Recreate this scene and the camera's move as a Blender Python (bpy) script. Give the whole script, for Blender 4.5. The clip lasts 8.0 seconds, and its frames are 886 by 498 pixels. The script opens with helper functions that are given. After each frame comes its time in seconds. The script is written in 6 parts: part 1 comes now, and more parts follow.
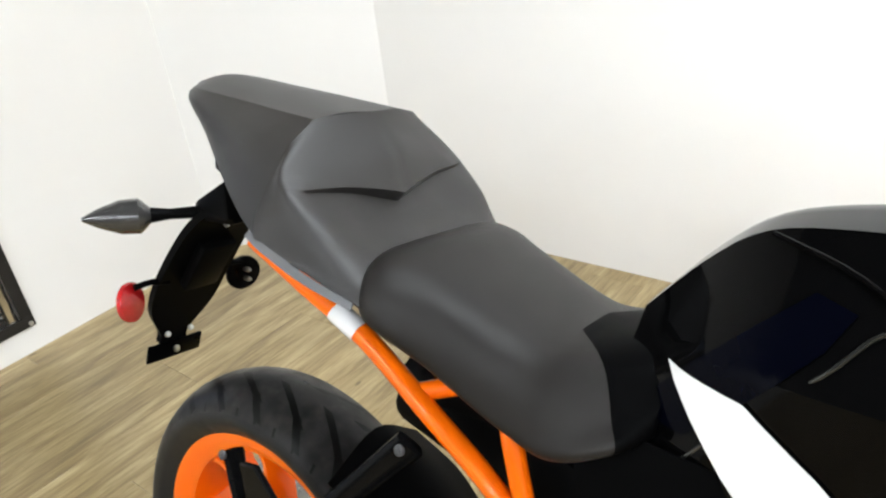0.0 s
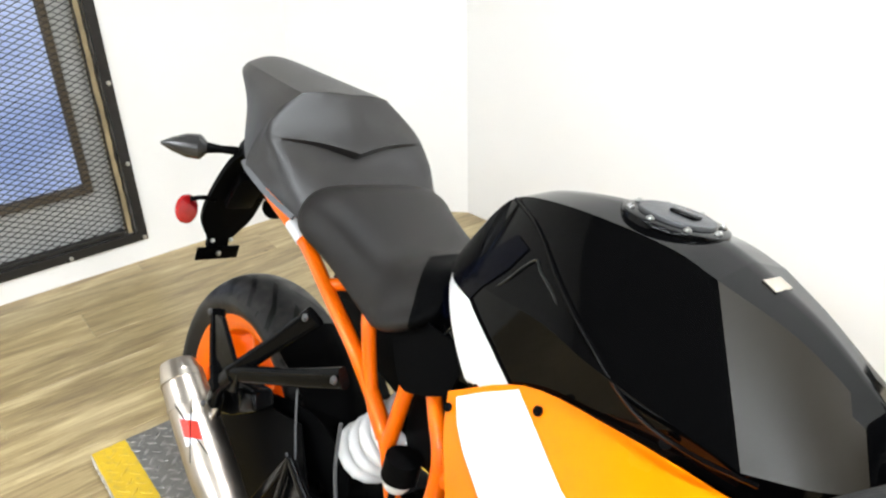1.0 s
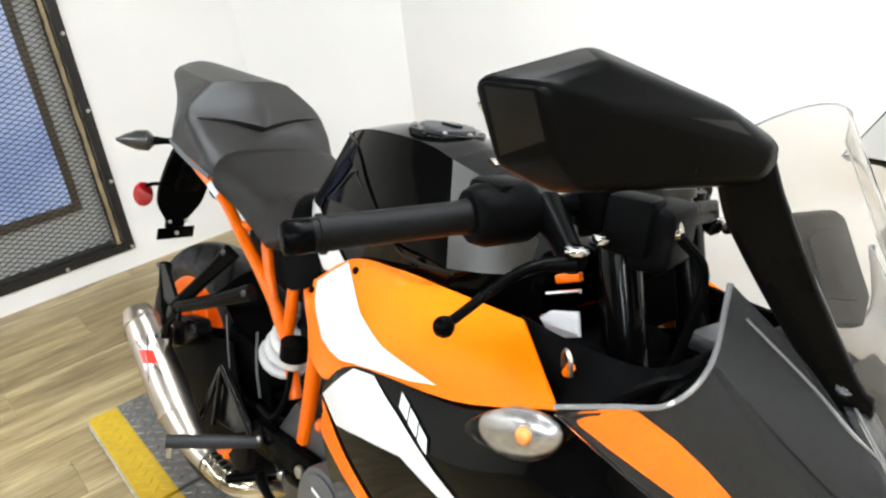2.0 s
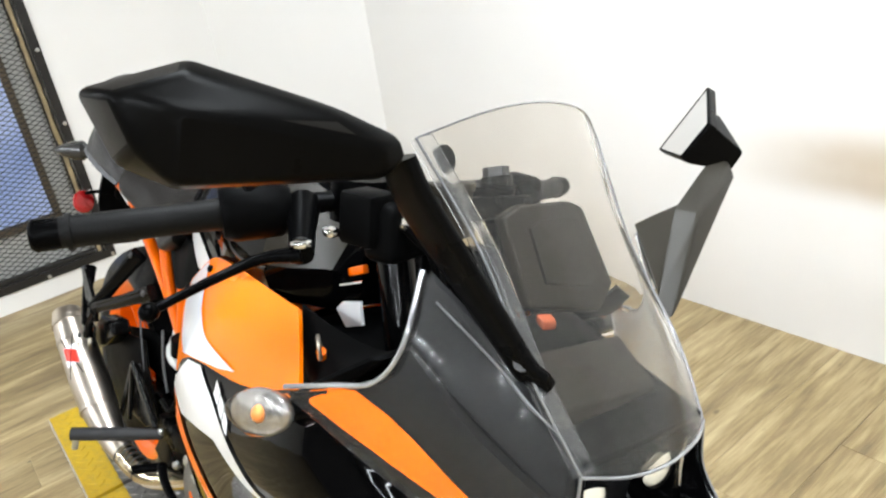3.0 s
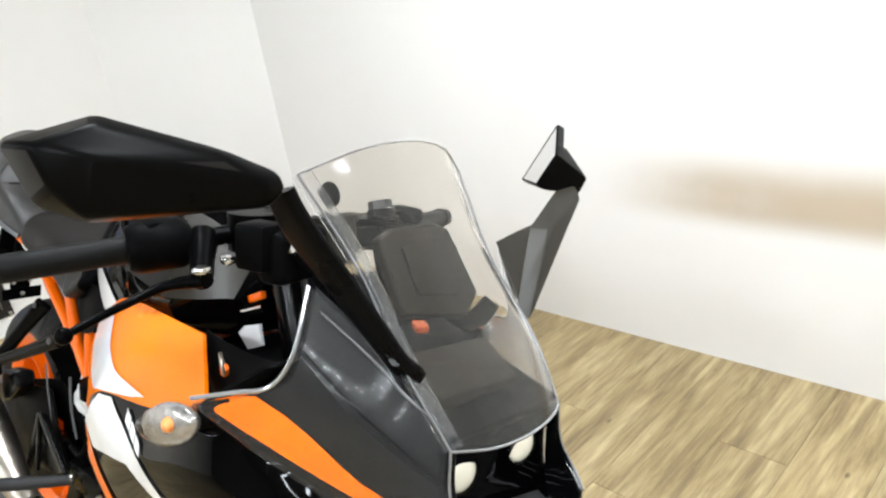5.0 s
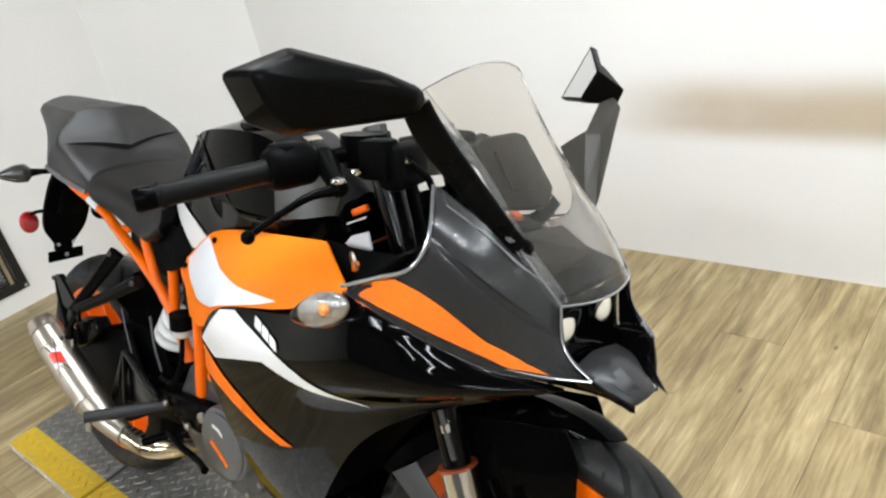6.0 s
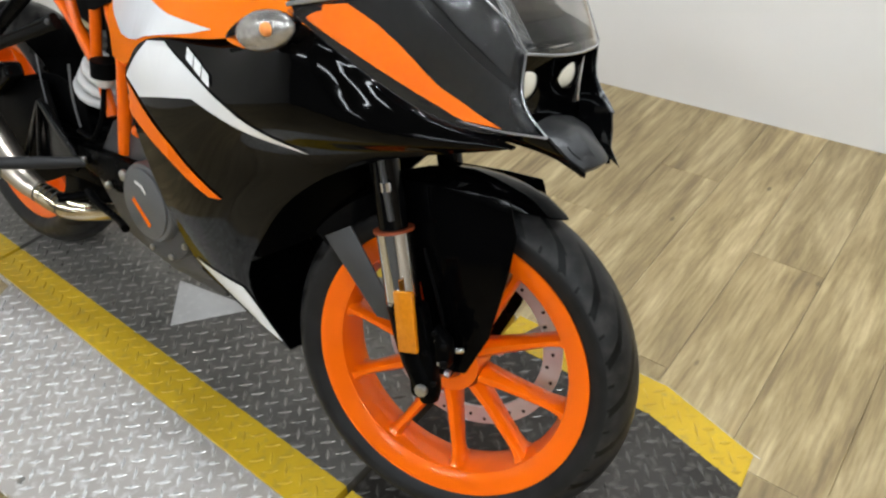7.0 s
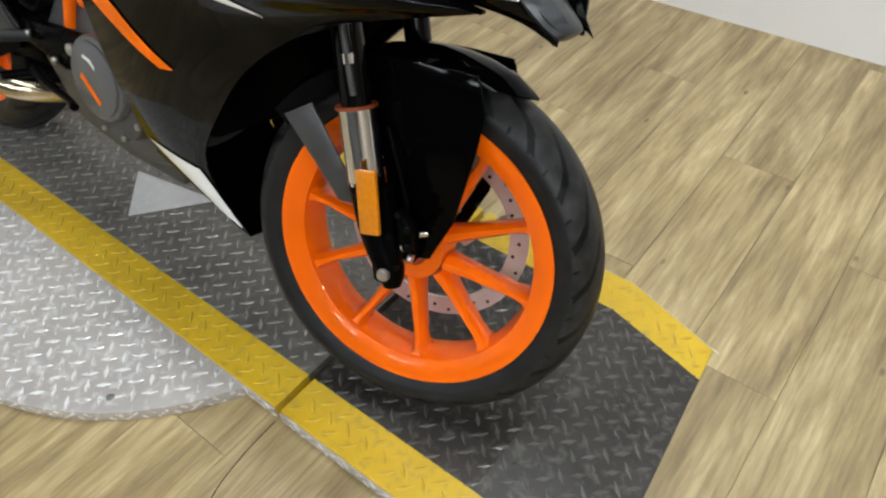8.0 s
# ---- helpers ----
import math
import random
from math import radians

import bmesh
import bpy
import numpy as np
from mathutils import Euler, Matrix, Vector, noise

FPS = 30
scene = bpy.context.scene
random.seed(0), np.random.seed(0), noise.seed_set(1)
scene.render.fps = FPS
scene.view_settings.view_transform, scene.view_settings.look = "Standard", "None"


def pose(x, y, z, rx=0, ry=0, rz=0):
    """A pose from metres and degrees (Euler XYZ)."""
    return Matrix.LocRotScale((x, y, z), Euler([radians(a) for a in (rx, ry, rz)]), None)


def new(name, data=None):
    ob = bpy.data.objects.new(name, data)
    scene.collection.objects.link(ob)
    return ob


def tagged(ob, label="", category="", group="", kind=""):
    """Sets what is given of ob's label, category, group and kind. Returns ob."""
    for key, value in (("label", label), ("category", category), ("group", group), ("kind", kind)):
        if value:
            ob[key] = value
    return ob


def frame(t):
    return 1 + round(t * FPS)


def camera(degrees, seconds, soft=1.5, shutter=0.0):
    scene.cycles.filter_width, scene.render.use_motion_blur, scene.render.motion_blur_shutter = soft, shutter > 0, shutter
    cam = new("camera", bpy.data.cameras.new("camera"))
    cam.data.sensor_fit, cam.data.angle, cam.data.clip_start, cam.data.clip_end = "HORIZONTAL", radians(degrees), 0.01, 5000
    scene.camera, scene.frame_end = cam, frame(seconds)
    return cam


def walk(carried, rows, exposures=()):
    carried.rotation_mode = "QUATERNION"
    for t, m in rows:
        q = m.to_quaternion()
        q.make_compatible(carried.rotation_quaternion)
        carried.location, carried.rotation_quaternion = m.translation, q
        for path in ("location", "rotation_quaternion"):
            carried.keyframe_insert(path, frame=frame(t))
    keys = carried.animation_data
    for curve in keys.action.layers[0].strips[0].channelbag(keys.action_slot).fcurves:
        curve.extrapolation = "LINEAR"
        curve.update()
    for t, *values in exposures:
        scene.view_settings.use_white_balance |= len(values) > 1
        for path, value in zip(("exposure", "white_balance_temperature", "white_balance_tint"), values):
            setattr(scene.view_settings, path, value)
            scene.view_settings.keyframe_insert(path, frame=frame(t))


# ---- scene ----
cam = camera(62.84, 8.0, soft=2.3)
ROWS = [
    (0.0, 0.7152, -0.3130, 1.2192, 61.236, 6.190, 37.342),
    (0.5, 0.9093, -0.3888, 1.3046, 64.746, 7.313, 45.406),
    (1.0, 1.1495, -0.3527, 1.2803, 62.869, 1.347, 50.904),
    (1.2, 1.2353, -0.3677, 1.2784, 63.624, 4.182, 52.547),
    (2.3, 1.6468, -0.3863, 1.2552, 64.904, 6.290, 48.972),
    (2.5, 1.6892, -0.3173, 1.2539, 65.542, 4.371, 50.818),
    (3.0, 1.7680, -0.2164, 1.2415, 64.858, 8.081, 51.326),
    (3.5, 1.8020, -0.1693, 1.2494, 67.090, 8.195, 47.629),
    (4.0, 1.8192, -0.1558, 1.2536, 67.593, 6.720, 45.666),
    (5.3, 1.8953, -0.3255, 1.2654, 66.652, 9.686, 42.349),
    (5.5, 1.8987, -0.3746, 1.2932, 63.841, 12.362, 41.427),
    (6.0, 1.8803, -0.5020, 1.2930, 62.806, 11.321, 39.199),
    (6.5, 1.8669, -0.5243, 1.2419, 57.316, 7.468, 38.068),
    (7.0, 1.8654, -0.5375, 1.1618, 50.718, 3.463, 38.355),
    (7.2, 1.8626, -0.5368, 1.1377, 47.324, 2.042, 37.900),
    (7.5, 1.8694, -0.5384, 1.1111, 44.154, 1.403, 36.690),
    (8.0, 1.8781, -0.5381, 1.1013, 44.179, 1.172, 37.586),
]
walk(cam, [(t, pose(*p)) for t, *p in ROWS], [(0.0, 0.0), (0.5, 0.06), (1.0, 0.20), (1.2, 0.16), (2.5, -0.06), (3.5, -0.06), (5.3, -0.20), (6.0, -0.38), (6.5, -0.55), (7.0, -0.72), (7.5, -0.72), (8.0, -0.72)])

# ---- light ----
world = bpy.data.worlds.new("room_air")
scene.world = world
world.use_nodes = True
world.node_tree.nodes["Background"].inputs[0].default_value = (1.0, 0.95, 0.88, 1)
world.node_tree.nodes["Background"].inputs[1].default_value = 0.3
scene.view_settings.exposure = 0.0
FLOOR = -0.032
CEIL = 2.75
TUBES = [(0.8, 0.45), (2.1, 0.45), (3.3, -1.1)] + [(x, -2.6) for x in (-0.6, 1.5, 3.6, 5.7)] + [(x, -4.6) for x in (0.4, 2.5, 4.6)]
TUBE_POWER = 37.0


# ---- tools ----
def nodes_of(m):
    m.use_nodes = True
    return m.node_tree.nodes, m.node_tree.links, m.node_tree.nodes["Principled BSDF"]


def surface(name, color, rough=0.5, metal=0.0, coat=0.0, vary=0.12, scale=14.0, bump=0.0, bump_scale=220.0, rough_vary=0.1, ior=1.45, spec=0.5):
    """A painted, moulded or metal surface with stains at a large scale and grain at a small one."""
    m = bpy.data.materials.new(name)
    n, l, b = nodes_of(m)
    tc = n.new("ShaderNodeTexCoord")
    big = n.new("ShaderNodeTexNoise")
    big.inputs["Scale"].default_value = scale
    big.inputs["Detail"].default_value = 6
    l.new(tc.outputs["Object"], big.inputs["Vector"])
    mix = n.new("ShaderNodeMix")
    mix.data_type = "RGBA"
    lo = [c * (1 - vary) for c in color]
    hi = [min(1, c * (1 + vary)) for c in color]
    mix.inputs[6].default_value = (*lo, 1)
    mix.inputs[7].default_value = (*hi, 1)
    l.new(big.outputs["Fac"], mix.inputs[0])
    l.new(mix.outputs[2], b.inputs["Base Color"])
    b.inputs["Metallic"].default_value = metal
    b.inputs["IOR"].default_value = ior
    b.inputs["Specular IOR Level"].default_value = spec
    b.inputs["Coat Weight"].default_value = coat
    b.inputs["Coat Roughness"].default_value = 0.04
    fine = n.new("ShaderNodeTexNoise")
    fine.inputs["Scale"].default_value = bump_scale
    fine.inputs["Detail"].default_value = 4
    l.new(tc.outputs["Object"], fine.inputs["Vector"])
    ramp = n.new("ShaderNodeMapRange")
    ramp.inputs["To Min"].default_value = max(0.02, rough - rough_vary)
    ramp.inputs["To Max"].default_value = min(1, rough + rough_vary)
    l.new(big.outputs["Fac"], ramp.inputs["Value"])
    l.new(ramp.outputs["Result"], b.inputs["Roughness"])
    if bump:
        bp = n.new("ShaderNodeBump")
        bp.inputs["Strength"].default_value = bump
        bp.inputs["Distance"].default_value = 0.001
        l.new(fine.outputs["Fac"], bp.inputs["Height"])
        l.new(bp.outputs["Normal"], b.inputs["Normal"])
    return m


def part(name, bm, material, parent=None, label="", smooth=True, angle=40):
    """Links a bmesh as one mesh object, under a thing or a part if one is given."""
    if smooth:
        for f in bm.faces:
            f.smooth = True
        lim = radians(angle)
        for e in bm.edges:
            if len(e.link_faces) == 2 and e.calc_face_angle(0) > lim:
                e.smooth = False
    me = bpy.data.meshes.new(name)
    bm.to_mesh(me)
    bm.free()
    me.materials.append(material)
    ob = new(name, me)
    if parent is not None:
        ob.parent = parent
    if label:
        ob["label"] = label
    return ob


def thing(name, m, label, category, group="", kind=""):
    ob = new(name)
    ob.empty_display_size = 0.05
    ob.matrix_basis = m
    return tagged(ob, label, category, group, kind)


def add_box(bm, size, m=None, bevel=0.0, segments=2):
    r = bmesh.ops.create_cube(bm, size=1, matrix=(m or Matrix()) @ Matrix.Diagonal((*size, 1)))
    if bevel:
        es = list({e for v in r["verts"] for e in v.link_edges})
        bmesh.ops.bevel(bm, geom=es, offset=bevel, segments=segments, affect="EDGES", profile=0.5)
    return bm


def box(size, m=None, bevel=0.0, segments=2):
    return add_box(bmesh.new(), size, m, bevel, segments)


def add_rings(bm, rings, closed=True, cap=True):
    """Skins a row of rings of equal length."""
    vs = [[bm.verts.new(p) for p in r] for r in rings]
    k = len(vs[0])
    for a, b in zip(vs, vs[1:]):
        for i in range(k if closed else k - 1):
            j = (i + 1) % k
            bm.faces.new((a[i], a[j], b[j], b[i]))
    if cap and closed:
        bm.faces.new(list(reversed(vs[0])))
        bm.faces.new(vs[-1])
    bmesh.ops.recalc_face_normals(bm, faces=bm.faces[:])
    return bm


def smooth_path(pts, steps=6):
    """A Catmull-Rom curve through a few control points."""
    p = [Vector(q) for q in pts]
    p = [2 * p[0] - p[1]] + p + [2 * p[-1] - p[-2]]
    out = []
    for i in range(1, len(p) - 2):
        for s in range(steps):
            t = s / steps
            a, b, c, d = p[i - 1], p[i], p[i + 1], p[i + 2]
            out.append(0.5 * (2 * b + (c - a) * t + (2 * a - 5 * b + 4 * c - d) * t * t + (3 * b - a - 3 * c + d) * t ** 3))
    out.append(p[-2])
    return out


def add_tube(bm, pts, radius, sides=12, steps=6, cap=True):
    """A round tube along a smooth curve; radius is a number or one per control point."""
    path = smooth_path(pts, steps) if steps > 1 else [Vector(q) for q in pts]
    n = len(path)
    if isinstance(radius, (int, float)):
        rad = [radius] * n
    else:
        rad = [float(np.interp(i / (n - 1) * (len(radius) - 1), range(len(radius)), radius)) for i in range(n)]
    side = None
    rings = []
    for i, c in enumerate(path):
        d = (path[min(i + 1, n - 1)] - path[max(i - 1, 0)]).normalized()
        if side is None:
            side = d.orthogonal().normalized()
        side = (side - d * side.dot(d)).normalized()
        up = d.cross(side)
        rings.append([c + (side * math.cos(2 * math.pi * k / sides) + up * math.sin(2 * math.pi * k / sides)) * rad[i] for k in range(sides)])
    return add_rings(bm, rings, True, cap)


def tube(pts, radius, sides=12, steps=6, cap=True):
    return add_tube(bmesh.new(), pts, radius, sides, steps, cap)


def add_spin(bm, profile, sides=48, m=None):
    """Turns a closed profile of (radius, along) round the y axis."""
    m = m or Matrix()
    rings = []
    for k in range(sides):
        a = 2 * math.pi * k / sides
        rings.append([m @ Vector((r * math.cos(a), y, r * math.sin(a))) for r, y in profile])
    vs = [[bm.verts.new(p) for p in r] for r in rings]
    n = len(profile)
    for i in range(sides):
        a, b = vs[i], vs[(i + 1) % sides]
        for j in range(n):
            jj = (j + 1) % n
            bm.faces.new((a[j], a[jj], b[jj], b[j]))
    bmesh.ops.recalc_face_normals(bm, faces=bm.faces[:])
    return bm


def spin(profile, sides=48, m=None):
    return add_spin(bmesh.new(), profile, sides, m)


def add_disc(bm, r, depth, m=None, sides=32, bevel=0.0):
    """A round plate about the local z axis."""
    q = bmesh.ops.create_cone(bm, cap_ends=True, segments=sides, radius1=r, radius2=r, depth=depth, matrix=m or Matrix())
    if bevel:
        es = [e for e in {e for v in q["verts"] for e in v.link_edges} if any(len(f.verts) > 4 for f in e.link_faces)]
        bmesh.ops.bevel(bm, geom=es, offset=bevel, segments=2, affect="EDGES", profile=0.5)
    return bm


def disc(r, depth, m=None, sides=32, bevel=0.0):
    return add_disc(bmesh.new(), r, depth, m, sides, bevel)


def shell(rows, thick=0.004, steps=4, out=None):
    """A curved panel with a thickness, from a small net of control points (rows across, each row along)."""
    fine = [smooth_path(r, steps) for r in rows]
    cols = [smooth_path([r[i] for r in fine], steps) for i in range(len(fine[0]))]
    nu, nv = len(cols), len(cols[0])
    bm = bmesh.new()
    v = [[bm.verts.new(cols[i][j]) for j in range(nv)] for i in range(nu)]
    for i in range(nu - 1):
        for j in range(nv - 1):
            bm.faces.new((v[i][j], v[i + 1][j], v[i + 1][j + 1], v[i][j + 1]))
    bm.normal_update()
    bmesh.ops.remove_doubles(bm, verts=bm.verts[:], dist=1e-5)
    bmesh.ops.recalc_face_normals(bm, faces=bm.faces[:])
    f0 = bm.faces[:]
    mean = sum((f.normal * f.calc_area() for f in f0), Vector())
    if out is not None and mean.dot(Vector(out)) < 0:
        bmesh.ops.reverse_faces(bm, faces=f0)
    bmesh.ops.solidify(bm, geom=f0, thickness=thick)
    bmesh.ops.recalc_face_normals(bm, faces=bm.faces[:])
    return bm


def plate(outline, thick, m=None, bevel=0.0):
    """A flat plate: an outline in local x, y, raised by thick along local z."""
    bm = bmesh.new()
    m = m or Matrix()
    lo = [bm.verts.new(m @ Vector((x, y, 0))) for x, y in outline]
    hi = [bm.verts.new(m @ Vector((x, y, thick))) for x, y in outline]
    bm.faces.new(list(reversed(lo)))
    top = bm.faces.new(hi)
    n = len(outline)
    for i in range(n):
        j = (i + 1) % n
        bm.faces.new((lo[i], lo[j], hi[j], hi[i]))
    bmesh.ops.recalc_face_normals(bm, faces=bm.faces[:])
    if bevel:
        bmesh.ops.bevel(bm, geom=list(top.edges), offset=bevel, segments=2, affect="EDGES", profile=0.5)
    return bm


def step(a, b, x):
    t = min(1.0, max(0.0, (x - a) / (b - a)))
    return t * t * (3 - 2 * t)


def mirrored(bm):
    bmesh.ops.scale(bm, vec=(1, -1, 1), verts=bm.verts[:])
    bmesh.ops.reverse_faces(bm, faces=bm.faces[:])
    return bm


def moved(bm, m):
    bmesh.ops.transform(bm, matrix=m, verts=bm.verts[:])
    return bm


# ---- materials of the room ----
def wall_paint(name, color):
    return surface(name, color, rough=0.75, vary=0.03, scale=2.5, bump=0.25, bump_scale=160)


def banded_paint(name, color, band_tone, height, reach):
    """Wall paint with a soft tan band at one height, stronger along the wall's near end: dimmer light put into the
    colour.
    """
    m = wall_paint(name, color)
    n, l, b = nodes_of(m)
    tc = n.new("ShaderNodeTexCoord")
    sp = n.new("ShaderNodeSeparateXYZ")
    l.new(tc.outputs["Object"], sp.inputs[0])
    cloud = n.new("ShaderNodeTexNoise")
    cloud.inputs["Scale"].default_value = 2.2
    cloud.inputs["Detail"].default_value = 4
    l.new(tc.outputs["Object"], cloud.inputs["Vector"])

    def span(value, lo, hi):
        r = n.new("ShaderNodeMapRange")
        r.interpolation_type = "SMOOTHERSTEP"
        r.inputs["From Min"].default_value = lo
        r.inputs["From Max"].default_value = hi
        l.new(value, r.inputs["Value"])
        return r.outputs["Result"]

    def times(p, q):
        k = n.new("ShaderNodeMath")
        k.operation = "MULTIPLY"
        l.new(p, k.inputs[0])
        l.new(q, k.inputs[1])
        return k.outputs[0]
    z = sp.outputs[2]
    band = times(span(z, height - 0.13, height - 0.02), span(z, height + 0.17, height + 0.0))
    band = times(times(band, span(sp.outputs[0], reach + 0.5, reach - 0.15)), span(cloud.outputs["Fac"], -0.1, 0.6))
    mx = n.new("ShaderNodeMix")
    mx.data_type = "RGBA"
    mx.inputs[7].default_value = (*band_tone, 1)
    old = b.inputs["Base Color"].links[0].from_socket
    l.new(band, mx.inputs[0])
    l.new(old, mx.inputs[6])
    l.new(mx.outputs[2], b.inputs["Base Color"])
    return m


def wood_vinyl():
    """Long planks of printed oak vinyl: board tone by piece, grain and knots by noise."""
    m = bpy.data.materials.new("oak_vinyl")
    n, l, b = nodes_of(m)
    tc = n.new("ShaderNodeTexCoord")
    info = n.new("ShaderNodeObjectInfo")
    shift = n.new("ShaderNodeVectorMath")
    shift.operation = "ADD"
    mul = n.new("ShaderNodeVectorMath")
    mul.operation = "SCALE"
    mul.inputs[0].default_value = (17.0, 9.0, 5.0)
    l.new(info.outputs["Random"], mul.inputs["Scale"])
    l.new(tc.outputs["Object"], shift.inputs[0])
    l.new(mul.outputs[0], shift.inputs[1])
    stretch = n.new("ShaderNodeMapping")
    stretch.inputs["Scale"].default_value = (9.5, 1.25, 1.0)
    l.new(shift.outputs[0], stretch.inputs["Vector"])
    warp = n.new("ShaderNodeTexNoise")
    warp.inputs["Scale"].default_value = 2.0
    warp.inputs["Detail"].default_value = 7
    warp.inputs["Distortion"].default_value = 0.35
    warp.inputs["Roughness"].default_value = 0.66
    l.new(stretch.outputs[0], warp.inputs["Vector"])
    grain_map = n.new("ShaderNodeMapping")
    grain_map.inputs["Scale"].default_value = (130.0, 8.0, 1.0)
    l.new(shift.outputs[0], grain_map.inputs["Vector"])
    grain = n.new("ShaderNodeTexNoise")
    grain.inputs["Scale"].default_value = 1.0
    grain.inputs["Detail"].default_value = 5
    l.new(grain_map.outputs[0], grain.inputs["Vector"])
    ramp = n.new("ShaderNodeValToRGB")
    ramp.color_ramp.elements[0].position = 0.31
    ramp.color_ramp.elements[0].color = (0.195, 0.138, 0.068, 1)
    ramp.color_ramp.elements[1].position = 0.67
    ramp.color_ramp.elements[1].color = (0.515, 0.408, 0.225, 1)
    mid = ramp.color_ramp.elements.new(0.485)
    mid.color = (0.335, 0.250, 0.120, 1)
    l.new(warp.outputs["Fac"], ramp.inputs["Fac"])
    mix = n.new("ShaderNodeMix")
    mix.data_type = "RGBA"
    mix.blend_type = "MULTIPLY"
    mix.inputs[0].default_value = 0.5
    gr = n.new("ShaderNodeValToRGB")
    gr.color_ramp.elements[0].position = 0.35
    gr.color_ramp.elements[0].color = (0.5, 0.45, 0.38, 1)
    gr.color_ramp.elements[1].position = 0.6
    gr.color_ramp.elements[1].color = (1, 1, 1, 1)
    l.new(grain.outputs["Fac"], gr.inputs["Fac"])
    l.new(ramp.outputs["Color"], mix.inputs[6])
    l.new(gr.outputs["Color"], mix.inputs[7])
    tone = n.new("ShaderNodeHueSaturation")
    tr = n.new("ShaderNodeMapRange")
    tr.inputs["To Min"].default_value = 0.90
    tr.inputs["To Max"].default_value = 1.12
    l.new(info.outputs["Random"], tr.inputs["Value"])
    l.new(tr.outputs["Result"], tone.inputs["Value"])
    l.new(mix.outputs[2], tone.inputs["Color"])
    # knots
    km = n.new("ShaderNodeMapping")
    km.inputs["Scale"].default_value = (9.0, 4.5, 1.0)
    l.new(shift.outputs[0], km.inputs["Vector"])
    vor = n.new("ShaderNodeTexVoronoi")
    vor.inputs["Scale"].default_value = 1.0
    l.new(km.outputs[0], vor.inputs["Vector"])
    kr = n.new("ShaderNodeMapRange")
    kr.inputs["From Min"].default_value = 0.02
    kr.inputs["From Max"].default_value = 0.07
    kr.inputs["To Min"].default_value = 0.35
    kr.inputs["To Max"].default_value = 1.0
    l.new(vor.outputs["Distance"], kr.inputs["Value"])
    knot = n.new("ShaderNodeMix")
    knot.data_type = "RGBA"
    knot.blend_type = "MULTIPLY"
    knot.inputs[0].default_value = 1.0
    l.new(tone.outputs["Color"], knot.inputs[6])
    l.new(kr.outputs["Result"], knot.inputs[7])
    l.new(knot.outputs[2], b.inputs["Base Color"])
    b.inputs["Roughness"].default_value = 0.36
    bp = n.new("ShaderNodeBump")
    bp.inputs["Strength"].default_value = 0.25
    bp.inputs["Distance"].default_value = 0.001
    l.new(grain.outputs["Fac"], bp.inputs["Height"])
    l.new(bp.outputs["Normal"], b.inputs["Normal"])
    return m


WHITE_WALL = wall_paint("white_wall_paint", (0.82, 0.805, 0.78))
# the tan band paints a dimmer strip of light onto the wall
BANDED_WALL = banded_paint("banded_white_wall_paint", (0.82, 0.805, 0.78), (0.50, 0.415, 0.31), 0.535, 5.6)
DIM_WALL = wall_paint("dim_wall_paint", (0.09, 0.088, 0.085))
TAN_WALL = wall_paint("tan_wall_paint", (0.50, 0.43, 0.34))
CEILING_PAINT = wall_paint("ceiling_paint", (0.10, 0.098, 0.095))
OAK = wood_vinyl()
SEAM = surface("dark_seam", (0.02, 0.016, 0.012), rough=0.8)
UNDERLAY = surface("plank_joint", (0.50, 0.385, 0.21), rough=0.8)
LAMP_WHITE = surface("lamp_housing", (0.8, 0.8, 0.78), rough=0.4)


def glow(name, color, strength):
    m = bpy.data.materials.new(name)
    n, l, b = nodes_of(m)
    b.inputs["Base Color"].default_value = (*color, 1)
    b.inputs["Emission Color"].default_value = (*color, 1)
    b.inputs["Emission Strength"].default_value = strength
    return m


# ---- the room: floor, walls, ceiling ----
floor = tagged(part("floor", box((8.3, 8.6, 0.06), pose(2.55, -2.6, FLOOR - 0.0335)), UNDERLAY), "oak-look vinyl plank floor of a showroom", "floor", kind="structure")


def wall(name, x0, y0, x1, y1, label="plain white painted drywall", thick=0.12, paint=None):
    """A wall between two floor points; the room lies to the left of the way from the first to the second."""
    a, b = Vector((x0, y0, 0)), Vector((x1, y1, 0))
    d = (b - a)
    ang = math.degrees(math.atan2(d.y, d.x))
    m = pose(x0, y0, FLOOR, 0, 0, ang)
    ob = part(name, box((d.length, thick, CEIL - FLOOR), pose(d.length / 2, -thick / 2, (CEIL - FLOOR) / 2)), paint or WHITE_WALL, smooth=False)
    ob.matrix_basis = m
    return tagged(ob, label, "wall", kind="structure")


wall("wall_back", 6.6, 1.78, -1.06, 1.545, "white painted drywall with a soft tan band of dimmer light painted in", paint=BANDED_WALL)
wall("wall_corner", -1.06, 1.545, -1.588, 1.036)
# the wall with the grille has an opening
GX0, GY0, GX1, GY1 = -1.588, 1.036, -1.41, -6.9
gd = Vector((GX1 - GX0, GY1 - GY0, 0))
GM = pose(GX0, GY0, FLOOR, 0, 0, math.degrees(math.atan2(gd.y, gd.x)))
G0, G1, GB, GT = 0.735, 1.405, 0.115, 1.36
bm = bmesh.new()
H = CEIL - FLOOR
for u0, u1, z0, z1 in ((0, G0, 0, H), (G1, gd.length, 0, H), (G0, G1, 0, GB), (G0, G1, GT, H)):
    add_box(bm, (u1 - u0, 0.16, z1 - z0), pose((u0 + u1) / 2, -0.08, (z0 + z1) / 2))
ob = part("wall_grille", bm, WHITE_WALL, smooth=False)
ob.matrix_basis = GM
tagged(ob, "white painted drywall round a steel mesh grille", "wall", kind="structure")
